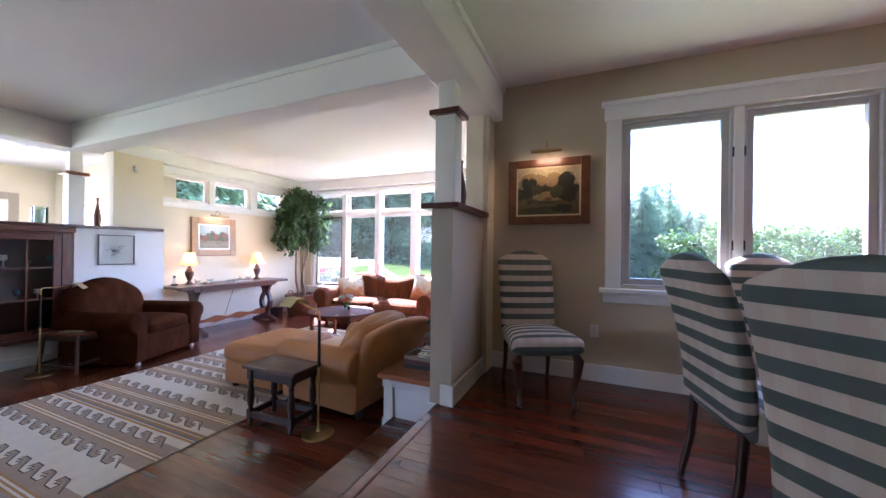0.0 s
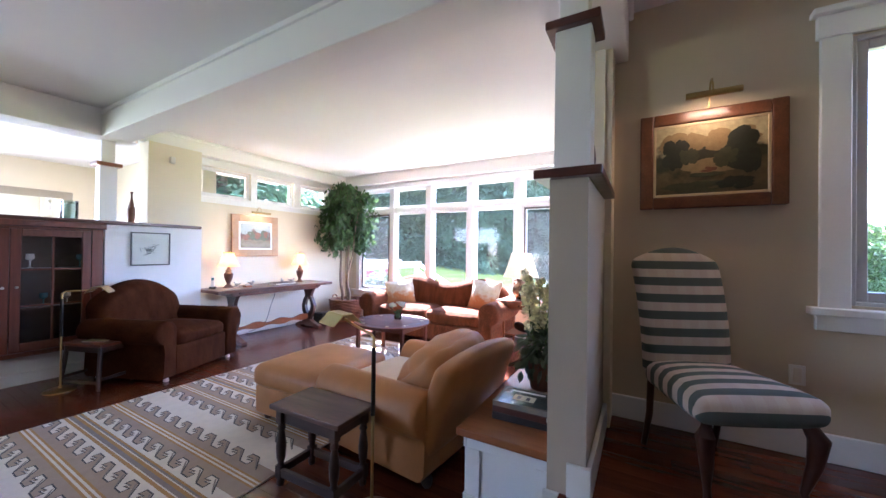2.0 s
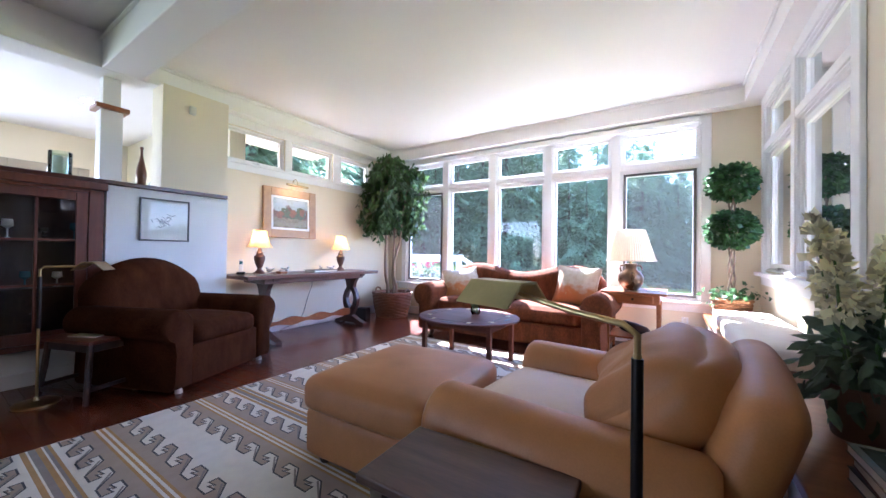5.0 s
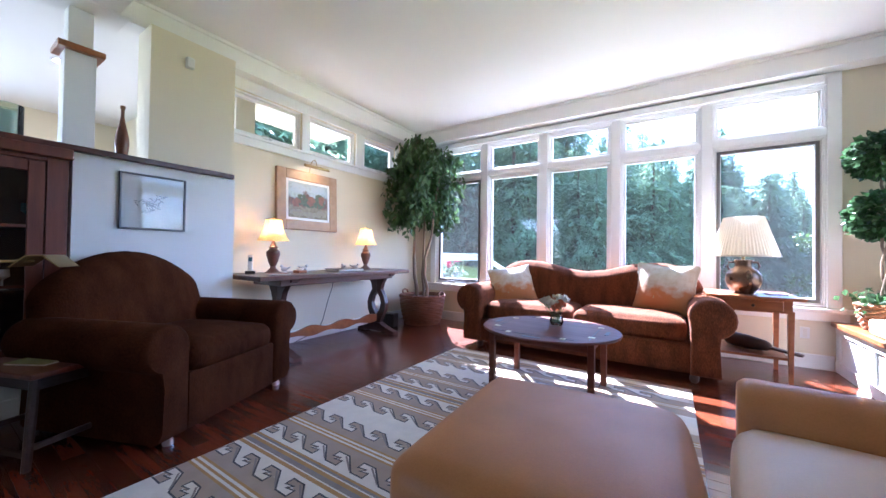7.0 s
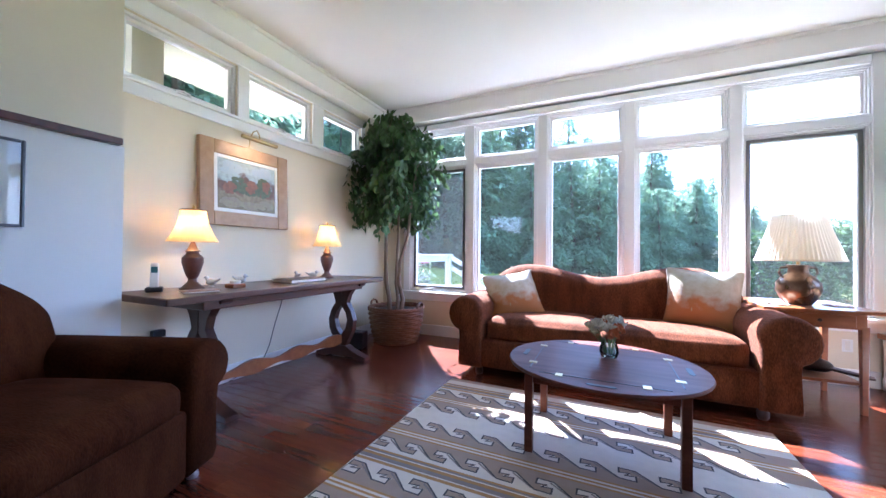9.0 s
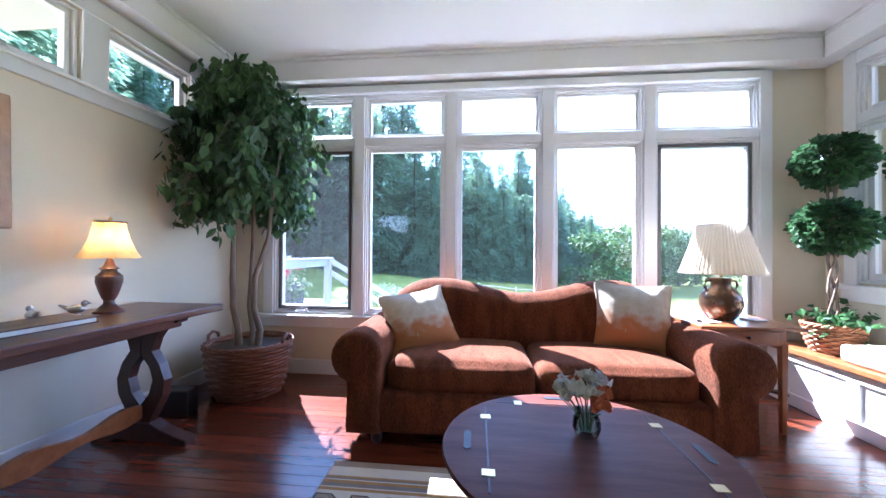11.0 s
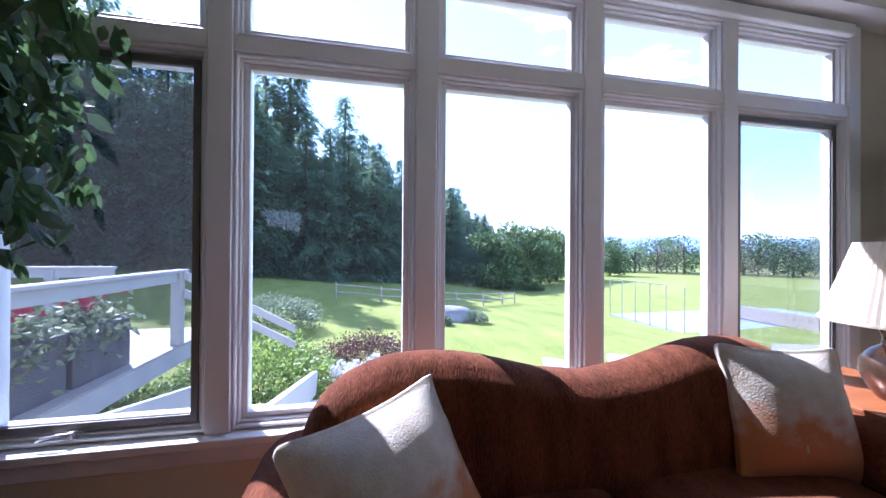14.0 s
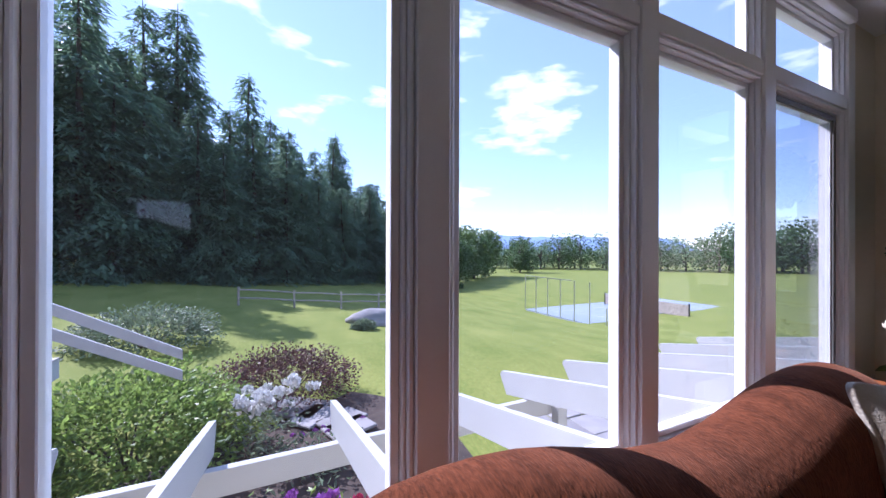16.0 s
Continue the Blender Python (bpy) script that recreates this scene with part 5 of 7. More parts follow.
def picture_light(place, rz, w, warm):
    p = thing("picture_light", place, "brass picture light on a curved arm", "picture light", rz=rz)
    part("arm", tube([(0, 0, -0.02), (0, -0.01, 0.06), (0, -0.05, 0.115), (0, -0.10, 0.12), (0, -0.13, 0.08), (0, -0.14, 0.03)], 0.005, 6), "brass", p, "", 60)
    t = lathe([(0.016, -w / 2), (0.018, -w / 2 + 0.004), (0.018, w / 2 - 0.004), (0.016, w / 2)], 14)
    t.transform(pose(0, -0.145, 0.02, 0, 90, 0))
    part("tube", t, "brass", p, "", 60)
    d = bpy.data.lights.new("picture_bulb", "AREA")
    d.shape, d.size, d.size_y, d.energy, d.color = "RECTANGLE", w * 0.8, 0.015, warm, (1.0, 0.68, 0.36)
    o = new("picture_bulb", d)
    o.matrix_world = p.matrix_world @ look((0, -0.145, -0.002), (0, -0.03, -0.3))
    o.parent = p
    o.matrix_parent_inverse = p.matrix_world.inverted()


picture_light((LEFT_X + 0.045, 4.40, 2.06), 90, 0.34, 0.12)
picture_light((-0.385, DINE_Y - 0.045, 2.36), 0, 0.26, 0.09)
sw = thing("light_switch", (RIGHT_X, 2.62, 1.235), "white double light switch plate", "light switch")
part("plate", box(-0.008, -0.04, -0.06, -0.001, 0.04, 0.06, 0.002), "white_plastic", sw)
part("toggle", box(-0.018, -0.008, -0.014, -0.008, 0.008, 0.014, 0.002), "white_plastic", sw)
for place, rz in (((0.02, DINE_Y - 0.002, 0.80), 0), ((-1.80, WIN_Y - 0.002, 0.34), 0)):
    so = thing("wall_socket", place, "white wall socket plate", "socket", "sockets", rz=rz)
    part("plate", box(-0.035, -0.008, -0.055, 0.035, -0.001, 0.055, 0.002), "white_plastic", so)
    part("outlet", box(-0.017, -0.011, -0.04, 0.017, -0.008, 0.04, 0.002), "paper", so)


# ---- lamps ----
for key in ("lit_shade", "shade"):
    bb = M[key].node_tree.nodes["Principled BSDF"]
    bb.inputs["Transmission Weight"].default_value = 0.0
    tr = M[key].node_tree.nodes.new("ShaderNodeBsdfTranslucent")
    tr.inputs["Color"].default_value = (0.92, 0.68, 0.34, 1) if key == "lit_shade" else (0.90, 0.80, 0.60, 1)
    mx = M[key].node_tree.nodes.new("ShaderNodeMixShader")
    mx.inputs["Fac"].default_value = 0.5 if key == "lit_shade" else 0.32
    outn = M[key].node_tree.nodes["Material Output"]
    M[key].node_tree.links.new(bb.outputs[0], mx.inputs[1])
    M[key].node_tree.links.new(tr.outputs[0], mx.inputs[2])
    M[key].node_tree.links.new(mx.outputs[0], outn.inputs["Surface"])


def console_lamp(place, s=1.0):
    p = thing("table_lamp", place, "lit table lamp with turned brown base and cream bell shade", "table lamp", "lamps on the console")
    base = [(0.075, 0), (0.075, 0.012), (0.06, 0.022), (0.028, 0.055), (0.026, 0.075), (0.034, 0.085), (0.05, 0.13), (0.066, 0.19), (0.064, 0.225), (0.04, 0.25), (0.036, 0.262), (0.05, 0.27), (0.03, 0.285), (0.018, 0.32), (0.012, 0.335)]
    part("base", lathe([(r * s, z * s) for r, z in base], 20), "turned_base", p, "", 40)
    n, v, f = 12, [], []
    prof = [(0.155, 0.335), (0.125, 0.385), (0.098, 0.45), (0.082, 0.52), (0.078, 0.555)]
    for r, z in prof:
        for k in range(n * 2):
            a = math.pi * k / n
            rr = r * (1.0 if k % 2 == 0 else 0.975)
            v.append((rr * s * math.cos(a), rr * s * math.sin(a), z * s))
    for j in range(len(prof) - 1):
        for k in range(n * 2):
            f.append((j * 2 * n + k, j * 2 * n + (k + 1) % (2 * n), (j + 1) * 2 * n + (k + 1) % (2 * n), (j + 1) * 2 * n + k))
    sh = mesh_of("shade", v, f, "lit_shade", p, "cream bell shade glowing warm")
    part("rim", lathe([(0.08 * s, 0.552 * s), (0.082 * s, 0.56 * s), (0.076 * s, 0.562 * s), (0.076 * s, 0.552 * s)], 24, cap=False), "turned_base", sh)
    part("finial", lathe([(0.006, 0.56 * s), (0.01, 0.575 * s), (0.004, 0.592 * s)], 8), "brass", p)
    d = bpy.data.lights.new("bulb", "POINT")
    d.energy, d.color, d.shadow_soft_size = 0.42 * s, (1.0, 0.60, 0.24), 0.025
    o = new("bulb", d)
    o.parent = p
    o.location = (0, 0, 0.45 * s)


console_lamp((-6.36, 3.80, 0.845), 1.0)
console_lamp((-6.36, 5.11, 0.845), 0.98)


def pleated_lamp():
    p = thing("table_lamp", (-2.345, 5.98, 0.74), "bronze jug table lamp with a cream pleated shade", "table lamp")
    prof = [(0.075, 0), (0.082, 0.008), (0.11, 0.05), (0.135, 0.11), (0.13, 0.17), (0.10, 0.215), (0.066, 0.24), (0.060, 0.27), (0.07, 0.30), (0.066, 0.31), (0.02, 0.312)]
    b = part("base", lathe(prof, 28), "bronze", p, "", 50)
    for s in (-1, 1):
        part("handle", tube([(s * 0.06, 0, 0.29), (s * 0.105, 0, 0.285), (s * 0.115, 0, 0.25), (s * 0.10, 0, 0.215)], 0.009, 8), "bronze", b, "", 60)
    part("stem", lathe([(0.012, 0.31), (0.012, 0.40)], 10), "brass", p)
    n, v, f = 60, [], []
    for j, (r, z) in enumerate([(0.262, 0.345), (0.205, 0.52), (0.150, 0.705)]):
        for k in range(2 * n):
            a = math.pi * k / n
            rr = r * (1.0 if k % 2 else 0.972)
            v.append((rr * math.cos(a), rr * math.sin(a), z))
    for j in range(2):
        for k in range(2 * n):
            f.append((j * 2 * n + k, j * 2 * n + (k + 1) % (2 * n), (j + 1) * 2 * n + (k + 1) % (2 * n), (j + 1) * 2 * n + k))
    sh = mesh_of("shade", v, f, "shade", p, "cream pleated cloth shade")
    part("rim", lathe([(0.264, 0.340), (0.266, 0.352), (0.262, 0.352), (0.260, 0.340)], 48, cap=False), "shade", sh)


pleated_lamp()


def pharmacy_lamp(place, height, head, label, turn=0):
    """A brass reading lamp: round foot, upright, arm and a roof-shaped shade at head (relative to the foot)."""
    p = thing("floor_lamp", place, label, "floor lamp")
    part("foot", lathe([(0.125, 0), (0.125, 0.012), (0.11, 0.02), (0.02, 0.03), (0.012, 0.05)], 28), "brass", p, "", 40)
    part("pole", tube([(0, 0, 0.03), (0, 0, height - 0.06)], 0.009, 10), "brass", p, "", 60)
    part("sleeve", tube([(0, 0, height * 0.55), (0, 0, height - 0.07)], 0.0125, 10), "dark_metal", p, "dark sleeve", 60)
    hx, hy, hz = head
    part("arm", tube([(0, 0, height - 0.08), (0, 0, height - 0.02), (hx * 0.08, hy * 0.08, height), (hx * 0.4, hy * 0.4, height + (hz - height) * 0.3), (hx * 0.85, hy * 0.85, hz)], 0.008, 8), "brass", p, "", 60)
    t = prism([(-0.10, -0.03), (-0.035, 0.035), (0.035, 0.035), (0.10, -0.03), (0.094, -0.03), (0.032, 0.028), (-0.032, 0.028), (-0.094, -0.03)], 0.19)
    a = math.degrees(math.atan2(hy, hx)) - 90 + turn
    t.transform(pose(hx, hy, hz, 0, 0, a))
    part("shade", t, "brass" if turn else "olive", p, "olive brass roof shaped shade")


pharmacy_lamp((-2.02, 2.20, 0), 0.99, (-0.36, 0.10, 1.03), "brass pharmacy floor lamp beside the leather armchair")
pharmacy_lamp((-5.83, 1.87, 0), 1.0, (0.02, 0.28, 1.0), "brass pharmacy floor lamp beside the cabinet", 60)


# ---- things on the console ----
ph = thing("cordless_phone", (-6.42, 3.60, 0.845), "silver cordless phone in its charging cradle", "phone", rz=60)
part("cradle", box(-0.045, -0.05, 0, 0.045, 0.05, 0.03, 0.008, 2), "rubber", ph)
hs = part("handset", soft(0.048, 0.026, 0.17, 0.011, 6, m=pose(0, 0.005, 0.105, -8)), "white_plastic", ph, "pale silver handset", 60)
part("screen", box(-0.017, -0.016, 0.125, 0.017, -0.0125, 0.165), "blue_glaze", hs)
nb = thing("notebook", (-6.14, 3.72, 0.845), "small tan notebook lying on the console", "notebook", rz=72)
part("pages", box(-0.10, -0.07, 0.003, 0.10, 0.07, 0.012, 0.001), "paper", nb)
part("cover", box(-0.103, -0.073, 0.012, 0.103, 0.073, 0.015, 0.001), "honey", nb)
al = thing("album", (-6.25, 4.66, 0.845), "large dark photo album lying on the console", "album", rz=88)
part("pages", box(-0.19, -0.12, 0.004, 0.19, 0.12, 0.026, 0.001), "paper", al)
part("cover", box(-0.20, -0.13, 0.026, 0.20, 0.13, 0.031, 0.002), "black_oak", al)
part("back_cover", box(-0.20, -0.13, 0, 0.20, 0.13, 0.004, 0.001), "black_oak", al)


def silver_bird(place, rz):
    b = thing("silver_bird", place, "small polished silver bird ornament on the console", "ornament", "silver birds", rz=rz)
    bm = bmesh.new()
    bmesh.ops.create_uvsphere(bm, u_segments=14, v_segments=10, radius=1)
    bm.transform(pose(0, 0, 0.036) @ Matrix.Diagonal((0.042, 0.026, 0.026, 1)))
    hd = bmesh.new()
    bmesh.ops.create_uvsphere(hd, u_segments=12, v_segments=8, radius=0.016)
    add(bm, hd, pose(0.036, 0, 0.068))
    tube([(0.028, 0, 0.045), (0.036, 0, 0.065)], 0.012, 8, bm)
    tube([(0.048, 0, 0.068), (0.068, 0, 0.064)], [0.006, 0.001], 6, bm)
    tube([(-0.035, 0, 0.042), (-0.075, 0, 0.062)], [0.014, 0.006], 6, bm)
    lathe([(0.02, 0), (0.02, 0.004), (0.008, 0.012)], 10, bm)
    part("body", bm, "steel", b, "", 60)


for yy, rr in ((3.98, 200), (4.22, 20), (4.80, 160), (5.0, 30)):
    silver_bird((-6.44, yy, 0.845), rr)
ds = thing("candle_dish", (-6.22, 4.02, 0.845), "little wooden dish with a glass tealight", "dish")
part("dish", box(-0.05, -0.05, 0, 0.05, 0.05, 0.03, 0.006, 2), "honey", ds)
part("tealight", lathe([(0.035, 0.03), (0.038, 0.05), (0.034, 0.052), (0.01, 0.05)], 16), "mat_board", ds, "", 50)
cb = thing("cable", (-6.64, 4.55, 0), "thin dark lamp cable hanging under the console", "cable")
part("wire", tube([(0.0, 0.25, 0.80), (0.005, 0.24, 0.62), (0.01, 0.16, 0.42), (0.01, 0.10, 0.22), (0.02, 0.02, 0.09), (0.03, -0.3, 0.012)], 0.004, 6), "rubber", cb, "", 60)
ad = thing("power_adapter", (-6.638, 3.72, 0.50), "black plug adapter in the wall socket", "adapter")
part("body", box(0, -0.04, 0, 0.05, 0.04, 0.05, 0.008, 2), "rubber", ad)
bx = thing("subwoofer", (-6.37, 5.62, 0), "small black box on the floor beside the basket", "speaker box", rz=10)
part("housing", box(-0.11, -0.07, 0, 0.11, 0.07, 0.19, 0.01, 2), "rubber", bx)

# ---- things on the end table and coffee table ----
for px, py, s in ((-2.50, 5.86, 0.05), (-2.12, 5.98, 0.06)):
    rc = thing("coaster", (px, py, 0.74), "pale square coaster on the end table", "coaster", "coasters", rz=15)
    part("pad", box(-s, -s, 0, s, s, 0.01, 0.002), "paper", rc)
dr = thing("carved_bird", (-2.31, 6.04, 0.222), "dark carved wooden bird decoy on the shelf", "carving", rz=-25)
part("body", soft(0.36, 0.12, 0.13, 0.06, 12, fn=lambda p: Vector((p.x, p.y * (1 - max(0, p.x) * 2.2), p.z * (1 - max(0, p.x) * 2.0) + 0.05 * max(0, -p.x - 0.05))), m=pose(0, 0, 0.064, 0, 4, 0)), "black_oak", dr, "", 70)
part("tail", soft(0.26, 0.07, 0.022, 0.01, 6, m=pose(0.25, 0, 0.035, 0, 6, 0)), "black_oak", dr, "", 70)
fl = thing("flower_vase", (-3.70, 4.66, 0.489), "round glass vase of cream and orange flowers", "flower vase")
part("vase", lathe([(0.028, 0), (0.045, 0.01), (0.055, 0.04), (0.05, 0.075), (0.038, 0.10), (0.042, 0.11), (0.039, 0.11), (0.035, 0.10), (0.047, 0.073), (0.05, 0.04), (0.02, 0.012)], 20, cap=False), "vase_glass", fl, "", 50)


def blossom(r, rng):
    """A double flower head of many cupped petals."""
    pts = []
    for i in range(34):
        a, q = rng.uniform(0, 6.283), math.sqrt(rng.uniform(0, 1))
        pts.append((0.6 * r * q * math.cos(a), 0.6 * r * q * math.sin(a), r * (0.55 - 0.5 * q * q)))
    return leaves(pts, r * 0.75, rng, droop=-0.5, aspect=0.9, outward=(0, 0, -r), fold=0.2)


rng = random.Random(3)
stems = bmesh.new()
for i in range(15):
    a, q = rng.uniform(0, 6.283), 0.125 * math.sqrt((i + 0.5) / 15)
    c = Vector((q * math.cos(a), q * math.sin(a), 0.215 - q * 0.5 + rng.uniform(-0.015, 0.03)))
    tube([(c.x * 0.2, c.y * 0.2, 0.02), (c.x * 0.4, c.y * 0.4, 0.1), tuple(c)], 0.0025, 5, stems)
    bm = blossom(rng.uniform(0.040, 0.054), rng)
    bm.transform(Matrix.Translation(c) @ Euler((c.y * 6, -c.x * 6, 0)).to_matrix().to_4x4())
    part("flower", bm, ("petal_cream", "petal_cream", "petal_orange", "petal_white")[i % 4], fl)
part("stems", stems, "stem_green", fl)


# ---- sofa pillows ----
def pillow_cloth(name):
    m = shade(name, (0.58, 0.55, 0.46), 0.85, vary=0.1, scale=16, fine=140, bump=0.6, second=(0.43, 0.36, 0.25), sheen=0.1)
    n, l = m.node_tree.nodes, m.node_tree.links
    b = n["Principled BSDF"]
    src = b.inputs["Base Color"].links[0].from_socket
    tc, sep = n.new("ShaderNodeTexCoord"), n.new("ShaderNodeSeparateXYZ")
    nz = n.new("ShaderNodeTexNoise")
    nz.inputs["Scale"].default_value, nz.inputs["Detail"].default_value = 9, 5
    l.new(tc.outputs["Object"], sep.inputs[0])
    l.new(tc.outputs["Object"], nz.inputs["Vector"])
    ma = n.new("ShaderNodeMath")
    ma.operation = "MULTIPLY_ADD"
    ma.inputs[1].default_value = -0.34
    l.new(nz.outputs["Fac"], ma.inputs[0])
    l.new(sep.outputs["Z"], ma.inputs[2])
    rp = n.new("ShaderNodeValToRGB")
    rp.color_ramp.elements[0].position, rp.color_ramp.elements[0].color = 0.0, (1, 1, 1, 1)
    rp.color_ramp.elements[1].position, rp.color_ramp.elements[1].color = 0.09, (0, 0, 0, 1)
    l.new(ma.outputs[0], rp.inputs["Fac"])
    mx = n.new("ShaderNodeMix")
    mx.data_type = "RGBA"
    mx.inputs["B"].default_value = (0.42, 0.17, 0.055, 1)
    l.new(rp.outputs["Color"], mx.inputs["Factor"])
    l.new(src, mx.inputs["A"])
    l.new(mx.outputs["Result"], b.inputs["Base Color"])
    return m


M["pillow"] = pillow_cloth("leaf_print_pillow")


def sofa_pillow(place, turn, label):
    p = thing("throw_pillow", place, label, "pillow", "pillows on the sofa")
    p.matrix_world = pose(*place) @ pose(0, 0, 0, *turn)

    def pinch(q):
        u, v = q.x / 0.27, (q.z - 0.25) / 0.255
        s = 1 - 0.10 * (1 - u * u) * abs(v) - 0.0
        t = 1 - 0.10 * (1 - v * v) * abs(u)
        thin = (1 - min(1, abs(u)) ** 3) * (1 - min(1, abs(v)) ** 3)
        return Vector((q.x * t, q.y * (0.22 + 0.78 * thin) + 0.006 * noise.noise(q * 9), 0.25 + (q.z - 0.25) * s))
    part("cover", soft(0.57, 0.17, 0.54, 0.05, 16, (0, 0.035, 0), lambda q: pinch(q + Vector((0, 0, 0.25)))), "pillow", p, "", 80)
    bm = bmesh.new()
    for s in (-1, 1):
        tube([(s * 0.0 - 0.08, -0.105, 0.12), (-0.07, -0.108, 0.22), (-0.05, -0.10, 0.32)], 0.004, 5, bm) if s > 0 else None
        for k in range(5):
            z = 0.15 + k * 0.035
            tube([(-0.078 + k * 0.005, -0.107, z), (-0.078 + k * 0.005 + s * 0.03, -0.104, z + 0.022), (-0.078 + k * 0.005 + s * (0.055 - 0.006 * k), -0.098, z + 0.052)], 0.003, 5, bm)
    part("embroidery", bm, "leaf_thread", p, "stitched leaf")


sofa_pillow((-4.50, 5.82, 0.46), (-28, -8, 30), "cream and rust leaf print pillow propped in the sofa corner")
sofa_pillow((-2.98, 5.93, 0.50), (-17, 3, -8), "cream and rust leaf print pillow leaning on the sofa back")

# ---- plants and baskets ----
def leaf_mat(name, base, dark, rough=0.35, through=0.35):
    m = shade(name, base, rough, vary=0.2, scale=5, fine=60, bump=0.1, second=dark)
    n, l = m.node_tree.nodes, m.node_tree.links
    b = n["Principled BSDF"]
    geo = n.new("ShaderNodeNewGeometry")
    hsv = n.new("ShaderNodeHueSaturation")
    mr = n.new("ShaderNodeMapRange")
    mr.inputs["To Min"].default_value, mr.inputs["To Max"].default_value = 0.55, 1.45
    l.new(geo.outputs["Random Per Island"], mr.inputs["Value"])
    l.new(mr.outputs["Result"], hsv.inputs["Value"])
    src = b.inputs["Base Color"].links[0].from_socket
    l.new(src, hsv.inputs["Color"])
    l.new(hsv.outputs["Color"], b.inputs["Base Color"])
    tr, mx = n.new("ShaderNodeBsdfTranslucent"), n.new("ShaderNodeMixShader")
    br = n.new("ShaderNodeBrightContrast")
    br.inputs["Bright"].default_value = 0.02
    l.new(hsv.outputs["Color"], br.inputs["Color"])
    l.new(br.outputs["Color"], tr.inputs["Color"])
    mx.inputs["Fac"].default_value = through
    l.new(b.outputs[0], mx.inputs[1])
    l.new(tr.outputs[0], mx.inputs[2])
    l.new(mx.outputs[0], n["Material Output"].inputs["Surface"])
    return m


M["ficus_leaf"] = leaf_mat("ficus_leaf", (0.075, 0.15, 0.04), (0.03, 0.07, 0.018), 0.5)
M["ivy_leaf"] = leaf_mat("ivy_leaf", (0.065, 0.155, 0.045), (0.025, 0.07, 0.022))
M["grey_leaf"] = leaf_mat("grey_green_leaf", (0.13, 0.19, 0.11), (0.06, 0.095, 0.055), 0.5)
M["spike_petal"] = leaf_mat("cream_spike_petal", (0.84, 0.80, 0.56), (0.74, 0.70, 0.44), 0.7, 0.5)


def basket(place, r0, r1, h, rows, material, label, handles=True):
    b = thing("wicker_basket", place, label, "basket")
    bm = bmesh.new()
    stakes = 20
    for j in range(rows):
        z = h * (j + 0.5) / rows
        r = r0 + (r1 - r0) * (z / h) + 0.012 * math.sin(math.pi * z / h)
        pts = []
        n = stakes * 4
        for k in range(n + 1):
            a = 2 * math.pi * k / n
            w = 0.010 * math.cos(a * stakes / 2 + math.pi * j) + 0.002 * noise.noise(Vector((j * 3.1, k * 0.6, 0)))
            pts.append(((r + w) * math.cos(a), (r + w) * math.sin(a), z + 0.003 * noise.noise(Vector((k * 0.5, j * 2.7, 4)))))
        tube(pts, h / rows * 0.56, 6, bm)
    part("weave", bm, material, b, "", 70)
    bm = bmesh.new()
    for k in range(stakes):
        a = 2 * math.pi * (k + 0.25) / stakes
        tube([(r0 * math.cos(a), r0 * math.sin(a), 0.0), ((r1 + r0) / 2 * 1.03 * math.cos(a), (r1 + r0) / 2 * 1.03 * math.sin(a), h / 2), (r1 * math.cos(a), r1 * math.sin(a), h)], 0.006, 5, bm)
    part("stakes", bm, material, b, "", 70)
    bm = bmesh.new()
    for j in range(3):
        pts = []
        for k in range(73):
            a = 2 * math.pi * k / 72
            pts.append(((r1 + 0.004 + 0.012 * math.cos(9 * a + j * 2.1)) * math.cos(a), (r1 + 0.004 + 0.012 * math.cos(9 * a + j * 2.1)) * math.sin(a), h + 0.008 + 0.012 * math.sin(9 * a + j * 2.1)))
        tube(pts, 0.009, 6, bm)
    part("rim", bm, material, b, "", 70)
    part("lining", lathe([(r0 - 0.02, 0.01), (r1 - 0.03, h - 0.03), (r1 - 0.05, h - 0.03), (0.02, h - 0.02)], 28, cap=False), "soil", b, "dark soil and moss", 60)
    if handles:
        for s in (-1, 1):
            hd = bmesh.new()
            for q in (-0.006, 0.006):
                tube([(s * (r1 + q), -0.07, h), (s * (r1 + 0.01 + q), -0.055, h + 0.06), (s * (r1 + 0.012 + q), 0, h + 0.085), (s * (r1 + 0.01 + q), 0.055, h + 0.06), (s * (r1 + q), 0.07, h)], 0.010, 6, hd)
            part("handle", hd, material, b, "", 70)
    return b


